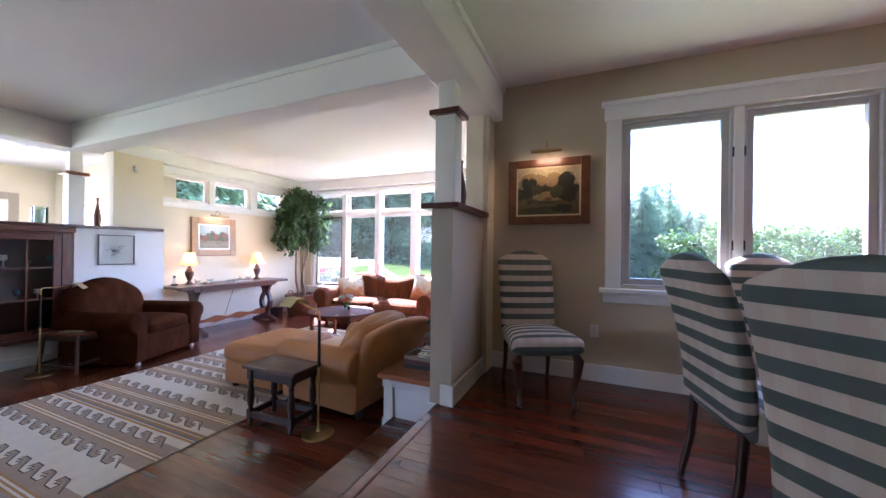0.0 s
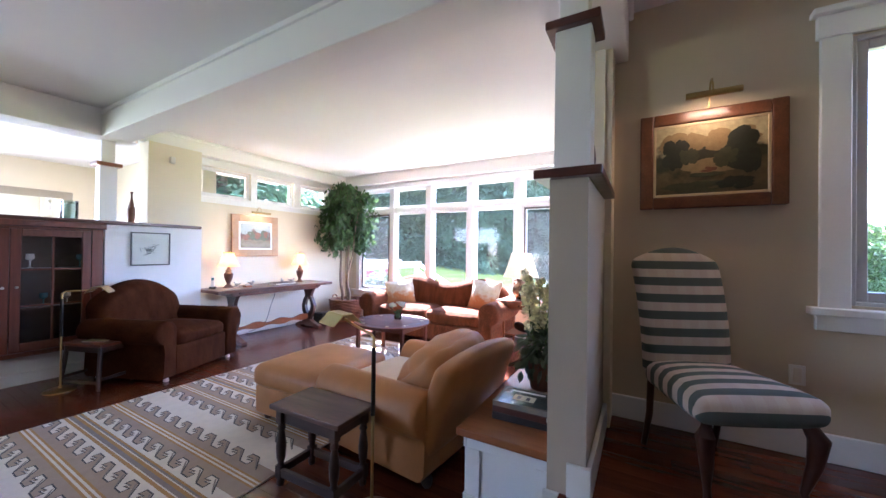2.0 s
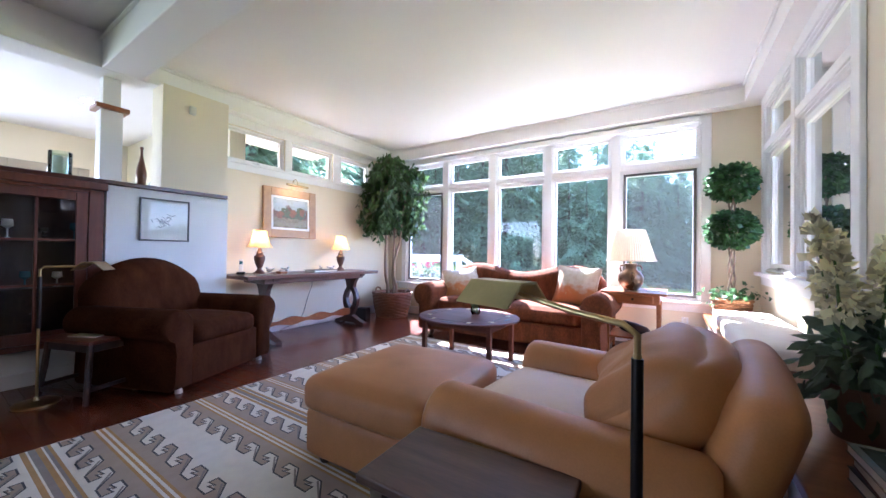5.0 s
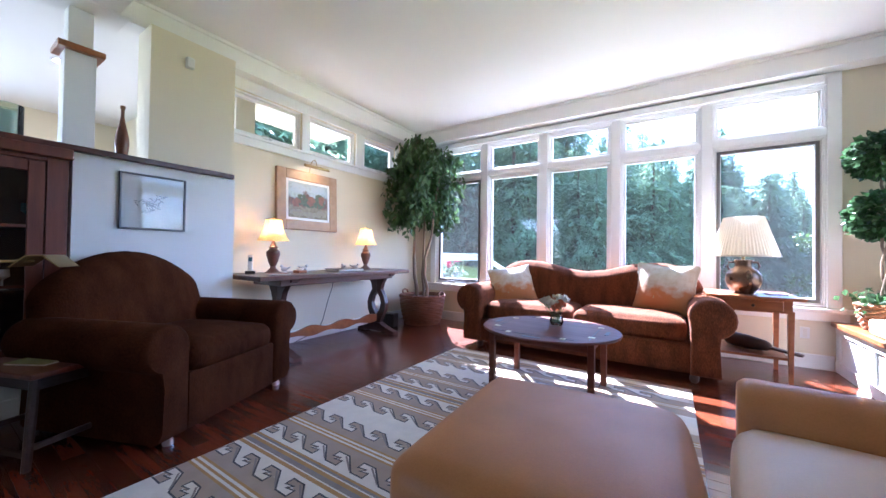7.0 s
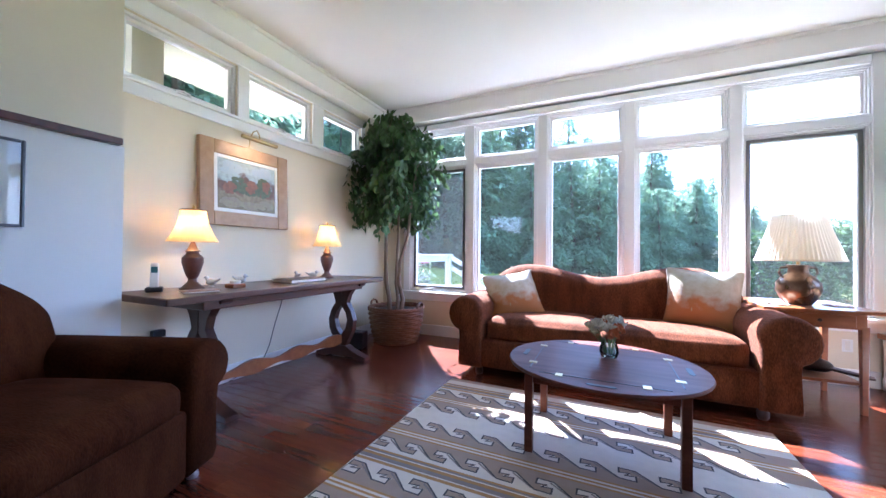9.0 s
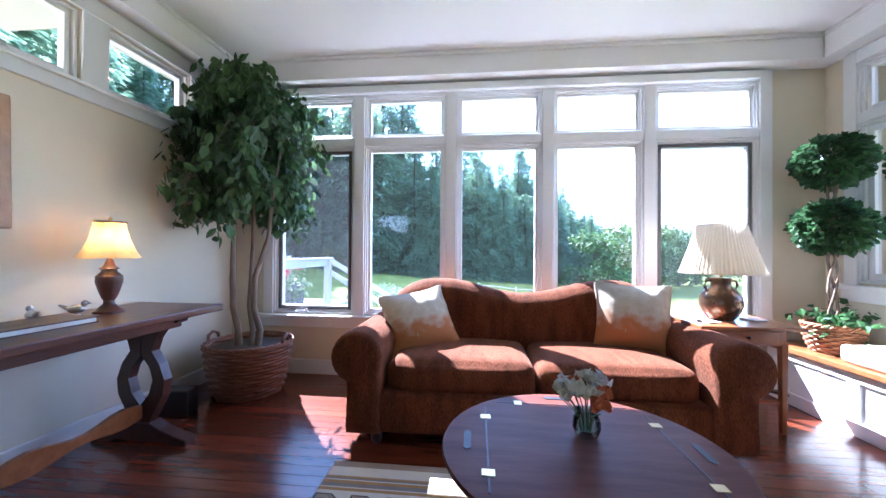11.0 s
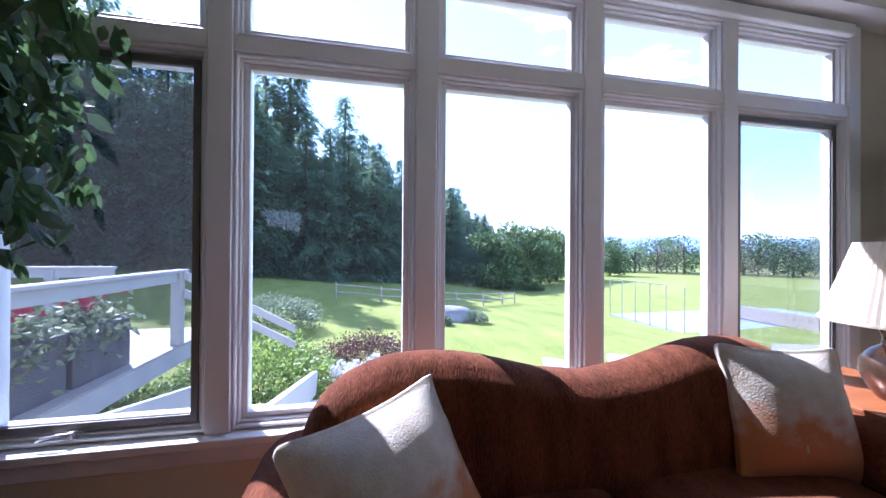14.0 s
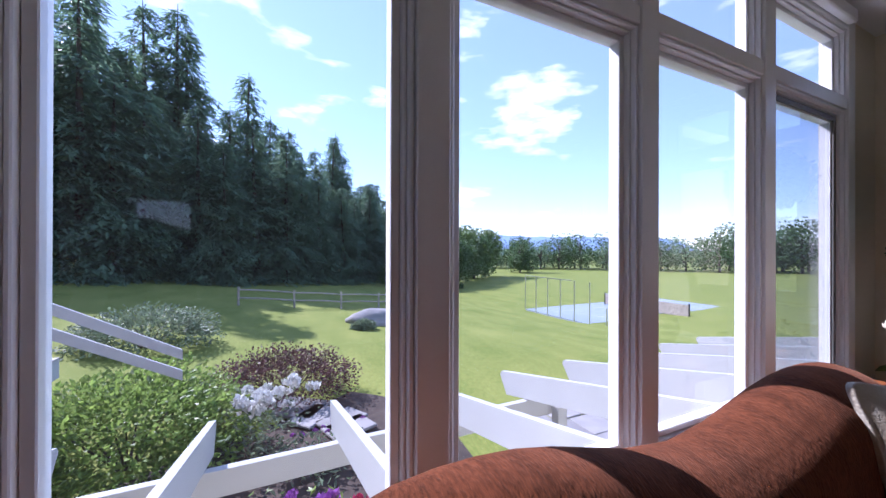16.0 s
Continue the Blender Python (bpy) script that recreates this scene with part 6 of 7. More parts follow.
def ficus():
    basket((-6.13, 6.10, 0), 0.255, 0.335, 0.42, 15, "wicker", "large brown wicker basket with handles holding the fig tree")
    t = thing("ficus_tree", (-6.13, 6.10, 0.39), "tall weeping fig tree with three bare stems", "tree")
    rng = random.Random(12)
    for k, (bx, by, mx, my, tx, ty, r) in enumerate(((-0.09, -0.02, -0.12, -0.05, -0.16, -0.05, 0.027), (-0.01, 0.04, -0.02, 0.02, 0.0, 0.03, 0.022), (0.08, -0.01, 0.06, -0.04, 0.22, -0.02, 0.026))):
        pts = [(bx, by, 0), (bx * 1.15 + 0.01, by, 0.14), (mx, my, 0.34), (mx * 1.1 + 0.01, my * 1.3, 0.6), (tx * 0.8, ty, 0.95), (tx, ty, 1.4), (tx * 1.3, ty + 0.04, 1.85)]
        part("stem", tube(pts, [r * 1.25, r * 1.05, r * 1.0, r * 0.85, r * 0.7, r * 0.5, r * 0.3], 9), "bark", t, "", 70)
    twigs, pts = bmesh.new(), []
    for i in range(130):
        a, z = rng.uniform(0, 6.283), rng.uniform(1.18, 2.40)
        f = 1 - ((z - 1.74) / 0.80) ** 2
        R = 0.58 * max(0.12, f) ** 0.5 * rng.uniform(0.45, 1.12)
        base = Vector((0.15 * math.cos(a), 0.15 * math.sin(a), z - 0.1))
        mid = Vector((0.7 * R * math.cos(a), 0.7 * R * math.sin(a), z + 0.10))
        tip = Vector((R * math.cos(a), R * math.sin(a), z - rng.uniform(0.02, 0.16)))
        tube([base, mid, tip], [0.005, 0.003, 0.0015], 4, twigs)
        for j in range(46):
            u = rng.uniform(0.1, 1.15)
            q = base.lerp(mid, min(1, u * 2)) if u < 0.5 else mid.lerp(tip, (u - 0.5) * 2)
            pts.append(q + Vector((rng.gauss(0, 0.05), rng.gauss(0, 0.05), rng.gauss(-0.02, 0.05))))
    part("twig", twigs, "bark", t)
    part("foliage", leaves(pts, 0.092, rng, droop=0.85, aspect=0.56, oval=True), "ficus_leaf", t, "glossy dark green leaves")


ficus()


def topiary():
    basket((-1.40, 6.19, 0.473), 0.115, 0.165, 0.20, 11, "wicker_pale", "small pale wicker basket on the window seat", False)
    t = thing("ivy_topiary", (-1.40, 6.19, 0.66), "double ball ivy topiary in a basket", "topiary")
    rng = random.Random(5)
    stem = bmesh.new()
    for k in range(3):
        pts = [(0.028 * math.cos(j * 1.1 + k * 2.1), 0.028 * math.sin(j * 1.1 + k * 2.1), j * 0.13) for j in range(11)]
        tube(pts, 0.010, 6, stem)
    part("stem", stem, "bark", t, "", 60)
    for zc, R, n in ((0.78, 0.215, 2100), (1.29, 0.21, 2000)):
        pts = []
        for i in range(n):
            a, c = rng.uniform(0, 6.283), rng.uniform(-1, 1)
            s = math.sqrt(1 - c * c)
            rr = R * rng.uniform(0.72, 1.05) * (1 + 0.12 * noise.noise(Vector((s * math.cos(a) * 2, s * math.sin(a) * 2, c * 2 + zc))))
            pts.append((rr * s * math.cos(a), rr * s * math.sin(a), zc + rr * c * 0.88))
        part("ball", leaves(pts, 0.048, rng, droop=0.2, aspect=0.8, outward=(0, 0, zc), oval=True), "ivy_leaf", t, "round ball of ivy leaves")
    pts = [(rng.gauss(0, 0.11), rng.gauss(0, 0.11), 0.06 + abs(rng.gauss(0, 0.05))) for i in range(150)]
    pts += [(rng.uniform(-0.2, 0.2), rng.uniform(-0.2, 0.2), rng.uniform(-0.08, 0.02)) for i in range(30)]
    part("ground_ivy", leaves([p for p in pts if p[0] ** 2 + p[1] ** 2 > 0.17 ** 2 or p[2] > 0.03], 0.06, rng, droop=0.3, aspect=0.8), "ivy_leaf", t)


topiary()


def delphinium():
    t = thing("flowering_plant", (-1.36, 3.28, 0.473), "potted plant with tall white flower spikes and dusty leaves", "plant")
    part("pot", lathe([(0.075, 0), (0.078, 0.005), (0.105, 0.19), (0.108, 0.20), (0.098, 0.20), (0.092, 0.17), (0.01, 0.17)], 24), "clay", t, "brown clay pot", 50)
    rng = random.Random(8)
    pts = []
    for i in range(120):
        a = rng.uniform(0, 6.283)
        L = rng.uniform(0.08, 0.20)
        z0 = rng.uniform(0.17, 0.42)
        for k in range(3):
            u = (k + 1) / 3
            pts.append((L * u * math.cos(a) * 0.85, L * u * math.sin(a) * 0.85, z0 + 0.10 * u - 0.16 * u * u))
    part("foliage", leaves(pts, 0.085, rng, droop=0.25, aspect=0.5, outward=(0, 0, 0.3), oval=True), "grey_leaf", t, "dusty grey green leaves")
    for i, (x, y, h) in enumerate(((-0.12, 0.0, 0.80), (-0.05, 0.10, 0.74), (-0.09, -0.07, 0.68), (0.11, 0.02, 0.76), (0.15, 0.10, 0.72), (0.06, -0.04, 0.70))):
        st = bmesh.new()
        tube([(x * 0.2, y * 0.2, 0.2), (x * 0.7, y * 0.7, h * 0.6), (x, y, h)], 0.005, 5, st)
        s = part("flower_stalk", st, "stem_green", t)
        pts = []
        for k in range(150):
            u = rng.uniform(0, 1)
            a = rng.uniform(0, 6.283)
            r = 0.040 * (1 - 0.75 * u)
            q = 0.62 + 0.38 * u
            pts.append((x * (0.7 + 0.3 * (q - 0.6) / 0.4) + r * math.cos(a), y * (0.7 + 0.3 * (q - 0.6) / 0.4) + r * math.sin(a), h * q + 0.03))
        part("blossom", leaves(pts, 0.044, rng, droop=-0.2, aspect=0.9, outward=(x * 0.85, y * 0.85, h * 0.8)), "spike_petal", s, "creamy white blossoms")


delphinium()


def book(place, rz, w, d, h, cover, label):
    b = thing("book", place, label, "book", "books on the window seat", rz=rz)
    part("pages", box(-w / 2 + 0.004, -d / 2 + 0.004, 0.003, w / 2 - 0.004, d / 2 - 0.004, h - 0.003), "paper", b)
    part("back_cover", box(-w / 2, -d / 2, 0, w / 2, d / 2, 0.003, 0.0008, 1), cover, b)
    part("spine", box(-w / 2 - 0.003, -d / 2, 0, -w / 2, d / 2, h, 0.0008, 1), cover, b)
    part("cover", box(-w / 2, -d / 2, h - 0.003, w / 2, d / 2, h, 0.0008, 1), cover, b)


book((-1.335, 2.79, 0.472), 92, 0.25, 0.33, 0.04, "book_dark", "dark hardback book on the window seat")
book((-1.335, 2.79, 0.512), 88, 0.25, 0.32, 0.035, "book_red", "dark red hardback book in a stack")
book((-1.335, 2.80, 0.547), 91, 0.26, 0.33, 0.03, "book_teal", "large glossy picture book on top of the stack")


bk = bpy.data.objects["book.002"]
part("photo", box(-0.115, -0.145, 0.0302, 0.105, 0.145, 0.0308), "photo_print", bk, "printed photograph of a house")
part("photo_house", box(-0.06, -0.06, 0.0310, 0.02, 0.07, 0.0314), "petal_cream", bk)
for q in (-0.03, 0.025):
    part("photo_window", box(-0.045, q, 0.0316, 0.0, q + 0.022, 0.0319), "book_dark", bk)
part("title_bar", box(0.06, -0.10, 0.0310, 0.085, 0.10, 0.0314), "mat_board", bk)

# ---- dining room ----
def stripe_cloth():
    m = shade("green_striped_cloth", (0.60, 0.51, 0.43), 0.85, vary=0.06, scale=8, fine=170, bump=0.3)
    n, l = m.node_tree.nodes, m.node_tree.links
    b = n["Principled BSDF"]
    src = b.inputs["Base Color"].links[0].from_socket
    tc, sep = n.new("ShaderNodeTexCoord"), n.new("ShaderNodeSeparateXYZ")
    l.new(tc.outputs["UV"], sep.inputs[0])
    last = src
    for axis, colour, width, fac in (("X", (0.50, 0.36, 0.29), 0.5, 0.35), ("Y", (0.055, 0.085, 0.078), 0.5, 0.94)):
        fr = n.new("ShaderNodeMath")
        fr.operation = "FRACT"
        l.new(sep.outputs[axis], fr.inputs[0])
        lt = n.new("ShaderNodeMath")
        lt.operation = "LESS_THAN"
        lt.inputs[1].default_value = width
        l.new(fr.outputs[0], lt.inputs[0])
        sc = n.new("ShaderNodeMath")
        sc.operation = "MULTIPLY"
        sc.inputs[1].default_value = fac
        l.new(lt.outputs[0], sc.inputs[0])
        mx = n.new("ShaderNodeMix")
        mx.data_type = "RGBA"
        mx.inputs["B"].default_value = (*colour, 1)
        l.new(sc.outputs[0], mx.inputs["Factor"])
        l.new(last, mx.inputs["A"])
        last = mx.outputs["Result"]
    l.new(last, b.inputs["Base Color"])
    return m


M["stripe"] = stripe_cloth()
STRIPE = 0.092


def stripe_uv(o, fn):
    """Lay the cloth's stripes: fn gives (across, along) in metres for a point."""
    me = o.data
    uv = me.uv_layers.new(name="cloth")
    for lp in me.loops:
        a, b = fn(me.vertices[lp.vertex_index].co)
        uv.data[lp.index].uv = (a / STRIPE, b / STRIPE)


def dining_chair(place, rz):
    c = thing("dining_chair", place, "upholstered dining chair in green and cream checked stripes with cabriole legs", "chair", "dining chairs", rz=rz)
    part_seat = part("seat", soft(0.50, 0.54, 0.12, 0.045, 12, (0, 0, 0.03), lambda p: Vector((p.x * (1 - 0.10 * (p.y / 0.27)), p.y, p.z)), m=pose(0, -0.05, 0.44)), "stripe", c, "", 80)
    stripe_uv(part_seat, lambda p: (p.x, p.y + 0.01 + (min(0, p.z - 0.46) if p.y < -0.27 else 0)))

    def camel(p):
        u = p.x / 0.23
        k = max(0, (p.z + 0.33) / 0.66)
        return Vector((p.x * (1 + 0.06 * k), p.y + 0.13 * k * k, p.z + 0.06 * k * math.cos(u * 1.9)))
    bk = part("backrest", soft(0.46, 0.085, 0.66, 0.038, 14, (0, 0.012, 0), camel, m=pose(0, 0.20, 0.75)), "stripe", c, "", 80)
    stripe_uv(bk, lambda p: (p.x, p.z))
    for x in (-0.20, 0.20):
        s = 1 if x > 0 else -1
        part("leg", tube([(x, -0.26, 0.40), (x + s * 0.03, -0.29, 0.33), (x + s * 0.02, -0.285, 0.22), (x, -0.26, 0.09), (x + s * 0.006, -0.275, 0.035), (x + s * 0.012, -0.285, 0.0)], [0.026, 0.038, 0.028, 0.015, 0.017, 0.024], 10), "walnut_dark", c, "dark cabriole leg", 60)
        part("leg", tube([(x * 0.95, 0.20, 0.42), (x * 0.95, 0.215, 0.2), (x * 0.98, 0.26, 0.0)], [0.02, 0.018, 0.015], 8), "walnut_dark", c, "", 60)
    return c


ch = dining_chair((-0.42, 2.90, FLOOR2 + 0.001), 27)
for px, py, rz in ((0.72, 2.0, 103), (0.78, 1.22, 130), (1.25, 3.0, 20)):
    copy_thing(ch, pose(px, py, FLOOR2 + 0.001, 0, 0, rz))
tb = thing("dining_table", (1.45, 1.95, FLOOR2 + 0.001), "round polished dark dining table on a pedestal", "dining table")
part("tabletop", lathe([(0.56, 0.705), (0.60, 0.71), (0.61, 0.725), (0.60, 0.74), (0.2, 0.741)], 48), "mahogany", tb, "", 40)
part("pedestal", lathe([(0.09, 0.05), (0.11, 0.12), (0.06, 0.22), (0.10, 0.38), (0.05, 0.52), (0.08, 0.66), (0.16, 0.705)], 24), "walnut_dark", tb, "", 50)
for k in range(4):
    a = radians(45 + 90 * k)
    part("foot", tube([(0.06 * math.cos(a), 0.06 * math.sin(a), 0.14), (0.25 * math.cos(a), 0.25 * math.sin(a), 0.11), (0.42 * math.cos(a), 0.42 * math.sin(a), 0.022)], [0.03, 0.028, 0.022], 8), "walnut_dark", tb, "", 60)


# ---- next room, seen over the half wall ----
def next_room():
    fr = framed("wall_mirror", (-10.597, 2.55, 1.95), 90, 1.05, 1.15, 0.14, "taupe", "mirror", "large mirror in a wide taupe frame", None, 0.05, kind_word="mirror")
    lp = thing("table_lamp", (-10.1, 2.35, 1.02), "white drum table lamp on a chest", "table lamp")
    part("base", lathe([(0.08, 0), (0.08, 0.02), (0.03, 0.05), (0.07, 0.16), (0.03, 0.30), (0.012, 0.34)], 18), "white_plastic", lp, "", 50)
    part("shade", lathe([(0.17, 0.34), (0.16, 0.62)], 28, cap=False), "shade", lp, "", 50)
    ck = thing("chest_of_drawers", (-10.33, 2.35, 0), "plain painted chest of drawers below the mirror", "chest")
    part("body", box(-0.26, -0.6, 0.08, 0.24, 0.6, 1.0, 0.006), "pale", ck)
    part("top", box(-0.27, -0.62, 1.0, 0.27, 0.62, 1.02, 0.006), "honey", ck)
    for k in range(3):
        part("drawer", box(0.24, -0.57, 0.12 + 0.29 * k, 0.255, 0.57, 0.38 + 0.29 * k, 0.004), "pale", ck)
    w = thing("window_5", (0, 0, 0), "white window of the next room", "window", kind="structure")
    for a, b in ((-0.6, 0.4), (0.4, 1.4)):
        light(w, a, b, 0.9, 2.5, "x", -10.596, -1, 0.05, steps=False)
    w = thing("window_6", (0, 0, 0), "white window of the next room", "window", kind="structure")
    light(w, -9.6, -8.2, 0.9, 2.3, "y", 3.596, 1, 0.05, steps=False)
    for x, y in ((-8.4, 1.3), (-8.4, 2.6), (-8.4, -0.4)):
        d = thing("recessed_light", (x, y, CEIL), "small round recessed ceiling light, lit", "ceiling light", "recessed lights")
        part("trim_ring", lathe([(0.085, -0.006), (0.085, -0.001), (0.062, -0.001), (0.062, -0.008)], 24, cap=False), "white_plastic", d)
        part("lens", lathe([(0.06, -0.004), (0.06, -0.002)], 24), "lamp_glow", d, "glowing lens")


next_room()

# ---- outdoors ----
M["needle"] = leaf_mat("hemlock_needles", (0.19, 0.31, 0.18), (0.085, 0.14, 0.085), 0.5, 0.55)
M["needle_b"] = leaf_mat("spruce_needles", (0.24, 0.35, 0.17), (0.10, 0.17, 0.085), 0.5, 0.55)
M["broad_leaf"] = leaf_mat("broad_leaf", (0.09, 0.17, 0.035), (0.04, 0.085, 0.018), 0.5, 0.3)
M["lit_leaf"] = leaf_mat("light_green_leaf", (0.14, 0.22, 0.05), (0.07, 0.12, 0.025), 0.5, 0.45)
M["shrub_leaf"] = leaf_mat("shrub_leaf", (0.27, 0.37, 0.07), (0.12, 0.20, 0.035), 0.45, 0.5)
M["pale_shrub"] = leaf_mat("pale_shrub_leaf", (0.24, 0.30, 0.17), (0.10, 0.15, 0.08), 0.5, 0.3)
M["plum_leaf"] = leaf_mat("barberry_leaf", (0.13, 0.055, 0.045), (0.06, 0.022, 0.022), 0.5, 0.3)


def ground_height(x, y):
    r = min(1.0, max(0.0, y - 9.0) / 14.0)
    return -2.15 - 0.105 * (max(-26.0, min(12.0, x)) - 2.0) * r - 0.006 * max(0.0, y - 9.0) * (1 if y < 120 else 0) - (0.67 if y >= 120 else 0)


def ground():
    xs = [-900, -300, -100, -60] + [-50 + 2.0 * k for k in range(61)] + [80, 100, 140, 250, 500, 1500]
    ys = [-400, -100, -30, -10, 0] + [3 + 1.5 * k for k in range(60)] + [110, 150, 220, 400, 900, 2500]
    verts = [(x, y, ground_height(x, y) + 0.05 * noise.noise(Vector((x * 0.2, y * 0.2, 0)))) for y in ys for x in xs]
    n = len(xs)
    faces = [(j * n + i, j * n + i + 1, (j + 1) * n + i + 1, (j + 1) * n + i) for j in range(len(ys) - 1) for i in range(n - 1)]
    o = mesh_of("ground", verts, faces, "grass")
    o.data.shade_smooth()
    tagged(o, "mown green lawn sloping away from the house", "lawn", kind="structure")


ground()


def ridge(name, dist, x0, x1, base, height, seed, material, label, n=90):
    verts, faces = [], []
    for k in range(n + 1):
        x = x0 + (x1 - x0) * k / n
        h = height * (0.55 + 0.45 * noise.noise(Vector((k * 0.09 + seed, 0, 0))) + 0.12 * noise.noise(Vector((k * 0.4 + seed, 5, 0))))
        for d, z in ((-0.10, base - 8), (0.0, base + max(4, h)), (0.12, base - 8)):
            verts.append((x, dist * (1 + d), z))
    for k in range(n):
        for j in range(2):
            a = k * 3 + j
            faces.append((a, a + 3, a + 4, a + 1))
    o = mesh_of(name, verts, faces, material)
    o.data.shade_smooth()
    tagged(o, label, "hills", kind="structure")


ridge("backdrop_mountains", 2300, -2500, 3900, -10, 215, 2.2, "hill_far", "mountain ridge on the horizon with haze painted into its blue")
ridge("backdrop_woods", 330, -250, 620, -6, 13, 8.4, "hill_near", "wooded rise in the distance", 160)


def conifer_proto(name, h, R, seed, material):
    """A conifer: tapered trunk, whorls of drooping limbs with sprays of needles."""
    t = thing(name, (0, 0, 0), "tall dark green hemlock at the edge of the woods", "tree", "conifers of the wood edge")
    rng = random.Random(seed)
    part("trunk", tube([(0, 0, 0), (0.02, 0.01, h * 0.3), (0, 0, h * 0.7), (0, 0, h)], [0.022 * h, 0.016 * h, 0.008 * h, 0.001 * h], 8), "trunk", t)
    v, f = [], []

    def spray(p, d, L, W):
        s = Vector((-d.y, d.x, 0)).normalized()
        k = len(v)
        sag = Vector((0, 0, -0.25 * L))
        v.extend([p, p + d * L * 0.5 + s * W + sag * 0.3, p + d * L + sag, p + d * L * 0.5 - s * W + sag * 0.3])
        f.extend([(k, k + 1, k + 2), (k, k + 2, k + 3)])
    z = h * 0.04
    while z < h * 0.985:
        u = (z / h - 0.04) / 0.95
        reach = R * (1 - u) ** 0.72 * (0.88 + 0.2 * math.sin(z * 1.7 + seed)) + 0.15
        for b in range(10 if u < 0.75 else 7):
            a = rng.uniform(0, 6.283)
            r = reach * rng.uniform(0.6, 1.12)
            d = Vector((math.cos(a), math.sin(a), 0))
            m = max(2, int(r / 0.5))
            for k in range(m):
                q = (k + 0.8) / m
                p = d * r * q + Vector((0, 0, z + 0.10 * r * q - 0.34 * r * q * q))
                for e in range(6):
                    g = a + rng.gauss(0, 0.75)
                    spray(p + Vector((rng.gauss(0, 0.18), rng.gauss(0, 0.18), rng.gauss(0, 0.12))), Vector((math.cos(g), math.sin(g), rng.uniform(-0.5, 0.15))).normalized(), rng.uniform(0.35, 0.85), rng.uniform(0.05, 0.13))
        z += h * 0.026 * rng.uniform(0.7, 1.3)
    mesh_of("crown", [tuple(p) for p in v], f, material, t, "drooping sprays of dark needles")
    return t


def wood_edge():
    rng = random.Random(30)
    protos = [conifer_proto("conifer_tree", 17.0, 4.6, 1, "needle"), conifer_proto("conifer_tree", 14.0, 4.4, 2, "needle_b"), conifer_proto("conifer_tree", 20.0, 4.8, 3, "needle")]
    line = [(-19, 1, 0.8), (-23, 10, 0.85), (-30, 19, 0.9), (-34, 27, 1.0), (-24, 31, 1.02), (-16, 34, 1.05), (-9, 37.5, 0.92), (-3, 42, 0.86), (4, 49, 0.80), (10, 58, 0.74), (16, 70, 0.72), (22, 82, 0.66), (30, 92, 0.55)]
    spots = []
    for (ax, ay, ah), (bx, by, bh) in zip(line, line[1:]):
        d = math.hypot(bx - ax, by - ay)
        n = max(2, int(d / 1.9))
        for k in range(n):
            q = k / n
            for row in range(3):
                spots.append((ax + (bx - ax) * q + rng.uniform(-0.8, 0.8) - row * 1.5, ay + (by - ay) * q + rng.uniform(-0.9, 0.9) + row * 4.2, (ah + (bh - ah) * q) * rng.uniform(0.80, 1.12) * (0.90, 1.04, 1.12)[row]))
    spots += [(-16.8, 3.8, 0.72), (-17.2, 6.6, 0.80), (-17.4, 9.6, 0.84), (-19.5, 12.8, 0.9), (-21, 7.5, 0.95)]
    for i, (x, y, s) in enumerate(spots):
        p = protos[i % 3]
        m = pose(x, y, ground_height(x, y) - 0.1, rng.uniform(-2, 2), rng.uniform(-2, 2), rng.uniform(0, 360))
        if i < 3:
            p.matrix_world = m
            p.scale = (s, s, s)
        else:
            o = copy_thing(p, m)
            o.scale = (s, s, s * rng.uniform(0.95, 1.1))


wood_edge()


def broad_tree(place, h, R, seed, n=2600, material="broad_leaf", label="round leafy green tree beyond the lawn"):
    t = thing("leafy_tree", place, label, "tree")
    rng = random.Random(seed)
    limbs = bmesh.new()
    tube([(0, 0, 0), (0.03, 0, h * 0.25), (0, 0.02, h * 0.5), (0, 0, h * 0.75)], [0.028 * h, 0.02 * h, 0.014 * h, 0.006 * h], 8, limbs)
    clumps = []
    for i in range(20):
        a, z = rng.uniform(0, 6.283), rng.uniform(0.16, 0.92) * h
        r = R * math.sqrt(max(0.05, 1 - ((z / h - 0.5) / 0.50) ** 2)) * rng.uniform(0.35, 0.85)
        c = Vector((r * math.cos(a), r * math.sin(a), z))
        tube([(0, 0, z * 0.6), tuple(c * 0.55 + Vector((0, 0, z * 0.38))), tuple(c)], [0.010 * h, 0.006 * h, 0.002 * h], 5, limbs)
        clumps.append((c, R * rng.uniform(0.28, 0.48)))
    part("trunk", limbs, "trunk", t)
    pts = []
    for i in range(n):
        c, r = rng.choice(clumps)
        d = Vector((rng.gauss(0, 1), rng.gauss(0, 1), rng.gauss(0, 0.8))).normalized() * r * rng.uniform(0.6, 1.1)
        pts.append(c + d)
    part("crown", leaves(pts, R * 0.11, rng, aspect=0.7), material, t)


for i, (x, y, h, R) in enumerate(((9.5, 45, 7.0, 3.4), (13, 49, 8.5, 3.8), (16.5, 50, 8.0, 3.6), (20.5, 54, 9, 3.8), (25, 57, 8.2, 4.0), (29, 60, 8.6, 3.8), (43, 68, 8.0, 3.6))):
    broad_tree((x, y, ground_height(x, y) - 0.1), h, R, 40 + i, 3400, "lit_leaf" if i % 2 else "broad_leaf")


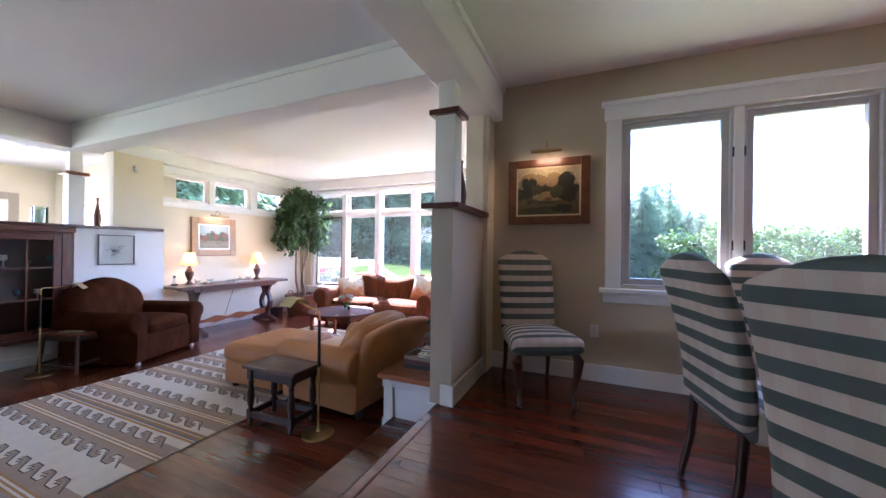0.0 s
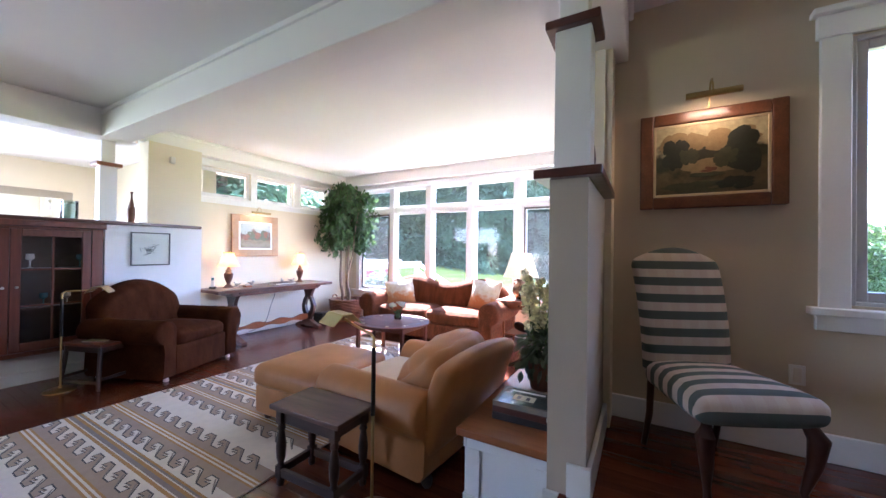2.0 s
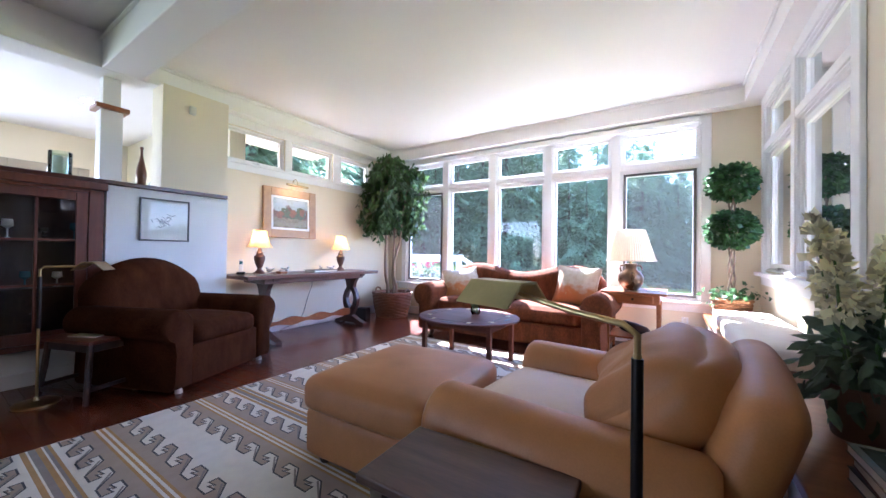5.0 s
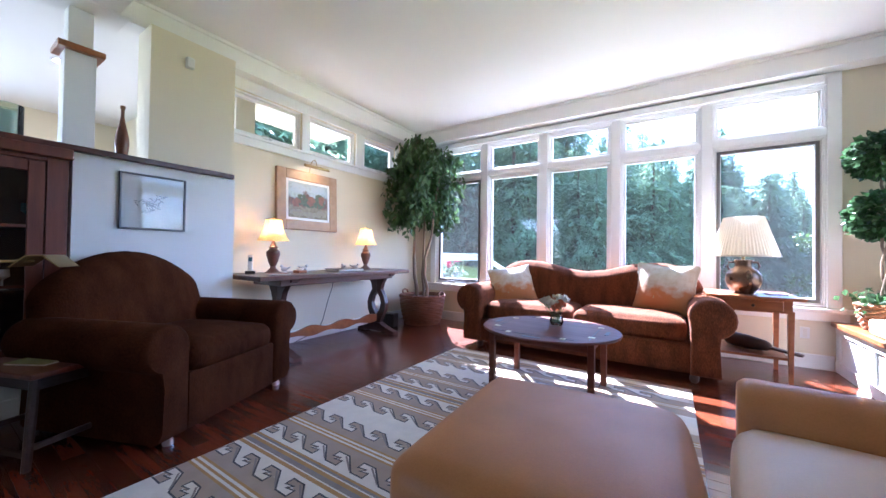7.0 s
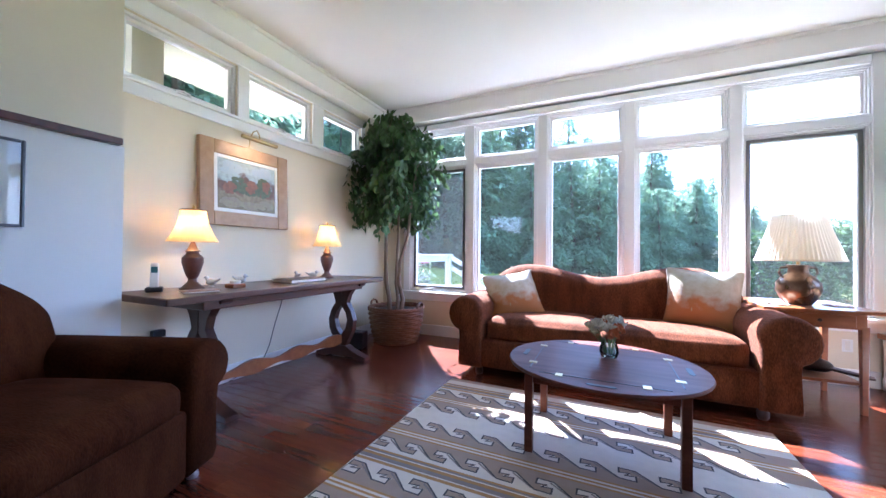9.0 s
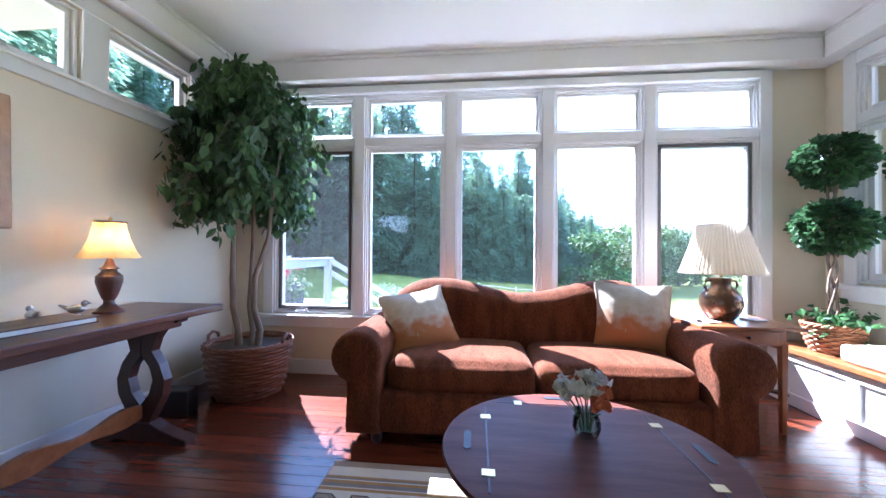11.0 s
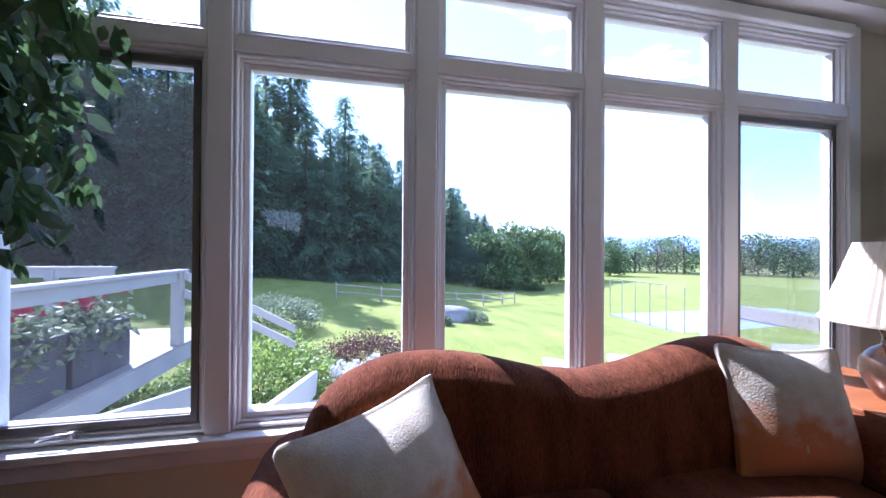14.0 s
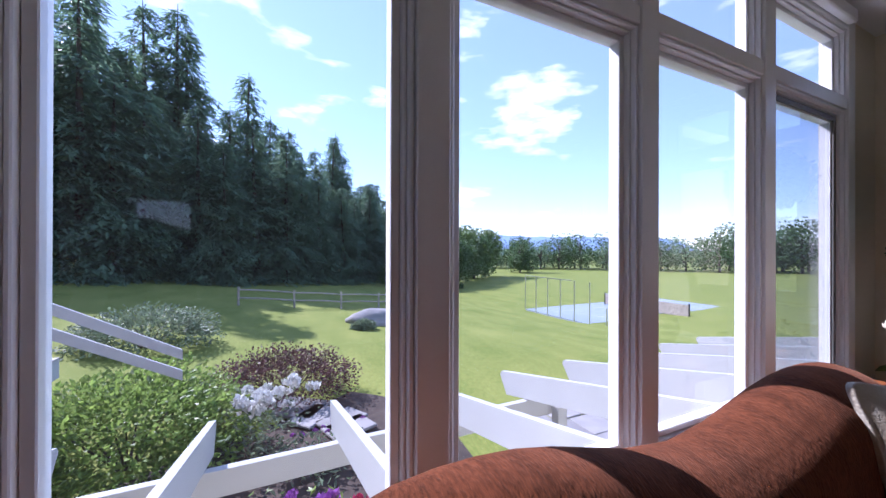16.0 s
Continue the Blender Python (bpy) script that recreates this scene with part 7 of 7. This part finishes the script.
def far_woods():
    """The belt of leafy trees beyond the court."""
    rng = random.Random(51)
    first = []
    for k in range(3):
        broad_tree((0, 0, 0), 9.0, 4.6, 60 + k, 1100, "broad_leaf" if k else "needle_b", "leafy tree in the far belt of woods")
        first.append(sorted((o for o in bpy.data.objects if o.name.startswith("leafy_tree")), key=lambda o: o.name)[-1])
    n = 0
    for row in range(2):
        for k in range(19):
            q = k / 18
            x, y = 36 + 66 * q + row * 5 + rng.uniform(-1.5, 1.5), 92 - 62 * q ** 1.3 + row * 6 + rng.uniform(-2, 2)
            m = pose(x, y, ground_height(x, y) - 0.3, 0, 0, rng.uniform(0, 360))
            sc = rng.uniform(0.75, 1.1) * (0.8 + 0.45 * q)
            o = first[n] if n < 3 else copy_thing(first[n % 3], m)
            o.matrix_world = m
            o.scale = (sc, sc, sc)
            n += 1


far_woods()


def shrub(name, place, rx, ry, h, n, size, material, label, seed, category="shrub"):
    t = thing(name, place, label, category)
    rng = random.Random(seed)
    stems = bmesh.new()
    for k in range(9):
        a = rng.uniform(0, 6.283)
        tube([(0.1 * math.cos(a), 0.1 * math.sin(a), 0), (0.4 * rx * math.cos(a), 0.4 * ry * math.sin(a), h * 0.5), (0.7 * rx * math.cos(a), 0.7 * ry * math.sin(a), h * 0.75)], [0.02, 0.012, 0.004], 5, stems)
    part("stems", stems, "trunk", t)
    pts = []
    for i in range(int(n * 2.6)):
        a, c = rng.uniform(0, 6.283), rng.uniform(-0.25, 1)
        s = math.sqrt(max(0, 1 - c * c))
        q = rng.uniform(0.55, 1.04) * (1 + 0.22 * noise.noise(Vector((s * math.cos(a) * 2.3 + seed, s * math.sin(a) * 2.3, c * 2.3))))
        pts.append((rx * q * s * math.cos(a), ry * q * s * math.sin(a), h * (0.28 + 0.72 * c * q)))
    part("foliage", leaves(pts, size * 0.72, rng, droop=-0.1, aspect=0.62, outward=(0, 0, h * 0.2)), material, t)
    return t


def on_ground(x, y, dz=-0.03):
    return (x, y, ground_height(x, y) + dz)


shrub("green_shrub", on_ground(-6.9, 12.6), 1.75, 1.5, 1.45, 3800, 0.13, "shrub_leaf", "large bright green garden shrub below the window", 1)
shrub("green_shrub", on_ground(-8.6, 11.2), 1.3, 1.2, 1.2, 1800, 0.13, "shrub_leaf", "bright green garden shrub beside the deck", 7)
shrub("pale_shrub", on_ground(-8.3, 18.6), 1.9, 1.2, 1.15, 2200, 0.13, "pale_shrub", "pale variegated shrub on the lawn", 2)
shrub("barberry_shrub", on_ground(-4.7, 14.2), 1.55, 1.0, 1.15, 3000, 0.09, "plum_leaf", "dark red barberry shrub beside the patio", 3)
for i, (x, y, r) in enumerate(((0.2, 21.2, 0.7), (-1.6, 20.3, 0.5), (12, 46, 1.6), (14.5, 44, 1.3), (9.5, 47, 1.5))):
    shrub("low_shrub", on_ground(x, y), r, r * 0.8, r * 0.8, 700, 0.12 if r < 1 else 0.25, "pale_shrub" if i < 2 else "broad_leaf", "low rounded shrub on the lawn", 10 + i)


def flower_bed(place, rx, ry, h, petal, label, seed, heads=26, size=0.09):
    t = thing("flowers", place, label, "flowers")
    rng = random.Random(seed)
    pts = [(rng.gauss(0, rx * 0.5), rng.gauss(0, ry * 0.5), rng.uniform(0.05, h)) for i in range(420)]
    part("foliage", leaves(pts, 0.12, rng, droop=-0.3, aspect=0.35), "pale_shrub" if seed % 2 else "shrub_leaf", t)
    bm = bmesh.new()
    for k in range(heads):
        b = blossom(size * rng.uniform(0.7, 1.2), rng)
        add(bm, b, pose(rng.gauss(0, rx * 0.5), rng.gauss(0, ry * 0.5), h * rng.uniform(0.85, 1.15)))
    part("blossoms", bm, petal, t)


flower_bed(on_ground(-5.0, 12.0), 0.55, 0.5, 1.05, "petal_white", "white hydrangea flowers beside the shrub", 1, 22, 0.12)
flower_bed(on_ground(-4.6, 9.6), 0.6, 0.5, 0.8, "petal_violet", "violet garden flowers below the pergola", 2)
flower_bed(on_ground(-5.3, 9.4), 0.5, 0.4, 0.75, "petal_pink", "bright pink garden flowers below the pergola", 3)
flower_bed(on_ground(-4.1, 9.2), 0.5, 0.4, 0.7, "petal_pink", "pink garden flowers below the pergola", 4)
flower_bed(on_ground(-4.2, 11.3), 0.6, 0.5, 0.6, "petal_violet", "mixed perennials beside the stone path", 5, 10, 0.05)

bed = structure("ground_bed", lathe([(4.2, 0.0), (3.9, 0.05), (0.1, 0.10)], 40, at=(-6.0, 11.4, ground_height(-6, 11.4) - 0.02)), "mulch", "dark soil of the garden bed", "flower bed")
rng = random.Random(77)
patio = structure("pavement_patio", box(-4.0, 6.8, -2.32, 4.0, 12.0, -2.16), "mulch", "bedding below the stone patio", "patio")
for i in range(11):
    for j in range(7):
        x, y = -3.9 + i * 0.72 + (0.3 if j % 2 else 0), 6.9 + j * 0.72
        part("paving_stone", box(x, y, -2.16, x + 0.69, y + 0.69, -2.12 + rng.uniform(-0.008, 0.008), 0.012), "stone", patio)
for i in range(5):
    part("paving_stone", box(-0.42, -0.3, 0, 0.42, 0.3, 0.06, 0.015), "stone", patio).matrix_local = pose(-3.6 - 0.28 * i + 0.2 * (i % 2), 12.3 + 0.62 * i * 0.6, ground_height(-4, 13) + 0.06, 0, 0, 20 + 11 * i)


def pergola():
    p = thing("pergola", (0, 0, 0), "white painted pergola with angled rafters over the patio", "pergola")
    for k in range(9):
        x = -6.16 + 0.905 * k
        t = prism([(0, 0.31), (0, 0.54), (2.10, 0.07), (2.12, 0.03), (2.00, -0.15)], 0.05, 0)
        t.transform(pose(x, 6.79, 0, 0, 0, 90))
        part("rafter", t, "rail_paint", p)
    part("beam", box(-6.6, 8.44, -0.27, 2.2, 8.50, -0.085, 0.004), "rail_paint", p)
    for x in (-6.3, -2.2, 1.9):
        part("post", box(x - 0.06, 8.34, -2.15, x + 0.06, 8.438, -0.085, 0.006), "rail_paint", p)


pergola()


def deck():
    d = thing("deck", (0, 0, 0), "grey board deck outside the window", "deck", kind="structure")
    part("frame", box(-12.0, 6.9, -0.30, -7.42, 12.0, -0.06), "rail_paint", d)
    for k in range(33):
        part("deck_board", box(-12.0 + 0.139 * k, 6.9, -0.058, -11.866 + 0.139 * k, 12.0, -0.03, 0.003), "deck", d)
    for x, y in ((-7.6, 11.9), (-11.8, 11.9), (-7.6, 8.0)):
        part("support", box(x - 0.08, y - 0.08, -2.2, x + 0.08, y + 0.08, -0.3), "rail_paint", d)
    r = thing("deck_railing", (0, 0, 0), "white painted deck railing with square posts", "railing")
    for x, y in ((-7.48, 10.75), (-7.48, 7.1), (-11.9, 11.9), (-9.9, 11.9)):
        part("post", box(x - 0.065, y - 0.065, -0.03, x + 0.065, y + 0.065, 1.04, 0.006), "rail_paint", r)
    part("top_rail", box(-7.56, 7.0, 1.04, -7.40, 10.9, 1.085, 0.008), "rail_paint", r)
    part("sub_rail", box(-7.50, 7.0, 0.90, -7.46, 10.7, 1.04, 0.004), "rail_paint", r)
    part("top_rail", box(-12.0, 11.82, 1.04, -9.0, 11.98, 1.085, 0.008), "rail_paint", r)
    part("sub_rail", box(-12.0, 11.88, 0.90, -9.0, 11.92, 1.04, 0.004), "rail_paint", r)
    s = thing("stair_railing", (0, 0, 0), "white stair railing running down from the deck", "railing")
    for dz in (0.0, -0.27):
        t = prism([(0, 0.94 + dz), (0, 1.07 + dz), (1.55, 0.09 + dz), (1.55, -0.04 + dz)], 0.06, 0)
        t.transform(pose(-7.41, 10.78, 0, 0, 0, 18))
        part("rail", t, "rail_paint", s)
    for k in range(2):
        pl = thing("planter_box", (-7.80, 8.55 + 0.92 * k, -0.03), "dark grey planter box of red and white flowers", "planter", "planters on the deck")
        part("box", box(-0.22, -0.42, 0, 0.22, 0.42, 0.58, 0.01), "planter", pl)
        rng = random.Random(60 + k)
        pts = [(rng.gauss(0, 0.15), rng.gauss(0, 0.25), 0.58 + abs(rng.gauss(0, 0.14))) for i in range(420)] + [(0.2 + abs(rng.gauss(0, 0.06)), rng.gauss(0, 0.25), 0.58 - abs(rng.gauss(0, 0.14))) for i in range(90)]
        part("foliage", leaves(pts, 0.10, rng, aspect=0.55), "pale_shrub", pl)
        bm = bmesh.new()
        for i in range(14):
            add(bm, blossom(0.055, rng), pose(rng.gauss(0, 0.13), rng.gauss(0, 0.24), 0.80 + rng.gauss(0, 0.05)))
        part("blossoms", bm, "petal_pink", pl, "red blossoms")


deck()


def split_fence():
    f = thing("split_rail_fence", (0, 0, 0), "grey split rail fence at the edge of the lawn", "fence")
    pts = [(-6.6, 25.3), (-4.1, 25.2), (-1.7, 25.5), (0.6, 26.3), (2.8, 27.6), (4.8, 29.3), (6.6, 31.2)]
    for x, y in pts:
        z = ground_height(x, y)
        part("post", tube([(x, y, z - 0.1), (x, y, z + 0.92)], 0.055, 6), "fence_wood", f)
    for (ax, ay), (bx, by) in zip(pts, pts[1:]):
        for h in (0.38, 0.78):
            part("rail", tube([(ax, ay, ground_height(ax, ay) + h), ((ax + bx) / 2, (ay + by) / 2, (ground_height(ax, ay) + ground_height(bx, by)) / 2 + h + 0.03), (bx, by, ground_height(bx, by) + h)], 0.042, 5), "fence_wood", f)


split_fence()


def boulder():
    bm = bmesh.new()
    bmesh.ops.create_icosphere(bm, subdivisions=4, radius=1)
    for v in bm.verts:
        v.co *= 1 + 0.22 * noise.noise(v.co * 1.3) + 0.06 * noise.noise(v.co * 4)
        v.co = Vector((v.co.x * 1.25, v.co.y * 0.8, v.co.z * 0.55))
    b = thing("boulder", on_ground(-0.8, 21.6, 0.1), "large smooth grey boulder on the lawn", "rock")
    part("stone", bm, "rock", b, "", 60)


boulder()


def tennis_court():
    x0, y0, x1, y1 = 12.6, 18.9, 28.0, 27.6
    z = -3.2
    c = structure("pavement_court", box(x0, y0, z - 0.5, x1, y1, z + 0.02), "court", "pale blue grey tennis court surface", "tennis court")
    bm = bmesh.new()
    for a, b, e, d in ((x0 + 1, y0 + 2, x1 - 1, y0 + 2.08), (x0 + 1, y1 - 2, x1 - 1, y1 - 1.92), ((x0 + x1) / 2 - 5, y0 + 2, (x0 + x1) / 2 - 4.92, y1 - 2), ((x0 + x1) / 2 + 5, y0 + 2, (x0 + x1) / 2 + 5.08, y1 - 2), (x0 + 3, 23.2, x1 - 3, 23.28)):
        box(a, b, z + 0.021, e, d, z + 0.026, bm=bm)
    part("court_lines", bm, "rail_paint", c)
    f = thing("court_fence", (0, 0, 0), "tall wire fence posts round the tennis court", "fence")
    for k in range(8):
        y = y0 + 1.25 * k
        part("post", tube([(x0, y, z), (x0, y, z + (2.6 if k > 1 else 1.2))], 0.04, 6), "steel", f)
    part("rail", tube([(x0, y0 + 4, z + 2.6), (x0, y1, z + 2.6)], 0.025, 5), "steel", f)
    n = thing("tennis_net", (0, 0, 0), "dark tennis net with a white band", "tennis net")
    part("mesh", box(20.1, y0 + 1, z + 0.1, 20.12, y1 - 1, z + 0.90), "fence_wood", n)
    part("band", box(20.09, y0 + 1, z + 0.90, 20.13, y1 - 1, z + 0.97), "rail_paint", n)
    for y in (y0 + 1, y1 - 1):
        part("post", tube([(20.11, y, z), (20.11, y, z + 1.02)], 0.05, 8), "rubber", n)


tennis_court()

# ---- floor boards, last ----
BOARD, THICK = 0.084, 0.012
board_cache = {}


def board_mesh(length):
    key = round(length, 2)
    if key not in board_cache:
        c, w, L = 0.0012, BOARD - 0.0012, key - 0.0015
        v = []
        for z, i in ((0, 0), (THICK - c, 0), (THICK, c)):
            v += [(i, i, z), (L - i, i, z), (L - i, w - i, z), (i, w - i, z)]
        f = [(8, 9, 10, 11)]
        for r in (0, 4):
            f += [(r + k, r + (k + 1) % 4, r + 4 + (k + 1) % 4, r + 4 + k) for k in range(4)]
        me = bpy.data.meshes.new("floor_board")
        me.from_pydata(v, [], f)
        me.materials.append(M["plank"])
        board_cache[key] = (me, v, f)
    return board_cache[key]


def lay(parent, x0, x1, y0, y1, z, near, rng):
    """Boards along x from x0 to x1 in rows from y0 to y1; those inside near are pieces of their own."""
    verts, faces, count = [], [], 0
    rows = int((y1 - y0) / BOARD) + 1
    for r in range(rows):
        y = y0 + r * BOARD
        if y + BOARD > y1 + 0.02:
            break
        x = x0
        first = True
        while x < x1 - 0.05:
            L = rng.choice((0.75, 0.95, 1.15, 1.4, 1.7, 2.0)) * (rng.uniform(0.3, 1) if first else 1)
            first = False
            L = round(L / 0.05) * 0.05 if L > 0.1 else 0.1
            if x1 - x - L < 0.4:
                L = x1 - x
            me, v, f = board_mesh(L)
            mid = x + L / 2
            if near[0] < mid < near[1] and near[2] < y < near[3] and count < 298:
                o = new("floor_board", me)
                o.parent = parent
                o.location = (x, y, z)
                count += 1
            else:
                k = len(verts)
                verts += [(a + x, b + y, c + z) for a, b, c in v]
                faces += [tuple(i + k for i in q) for q in f]
            x += L
    if verts:
        mesh_of("floor_boards", verts, faces, "plank_joined", parent, "dark red cherry floor boards", "stuff")


M["plank_joined"] = M["plank"].copy()
M["plank_joined"].name = "cherry_floor_boards_joined"
pn, pl = M["plank_joined"].node_tree.nodes, M["plank_joined"].node_tree.links
isl = pn.new("ShaderNodeNewGeometry")
for lk in list(pl):
    if lk.from_node.type == "OBJECT_INFO":
        to = lk.to_socket
        pl.new(isl.outputs["Random Per Island"], to)
rng = random.Random(21)
lay(bpy.data.objects["floor_living"], -6.74, -1.45, -1.6, WIN_Y - 0.02, -0.012, (-6.6, -1.6, 2.3, 6.6), rng)
lay(bpy.data.objects["floor_dining"], -0.985, 4.1, -1.6, DINE_Y - 0.005, FLOOR2 - 0.012, (-1.0, 2.2, 0.8, 3.4), rng)
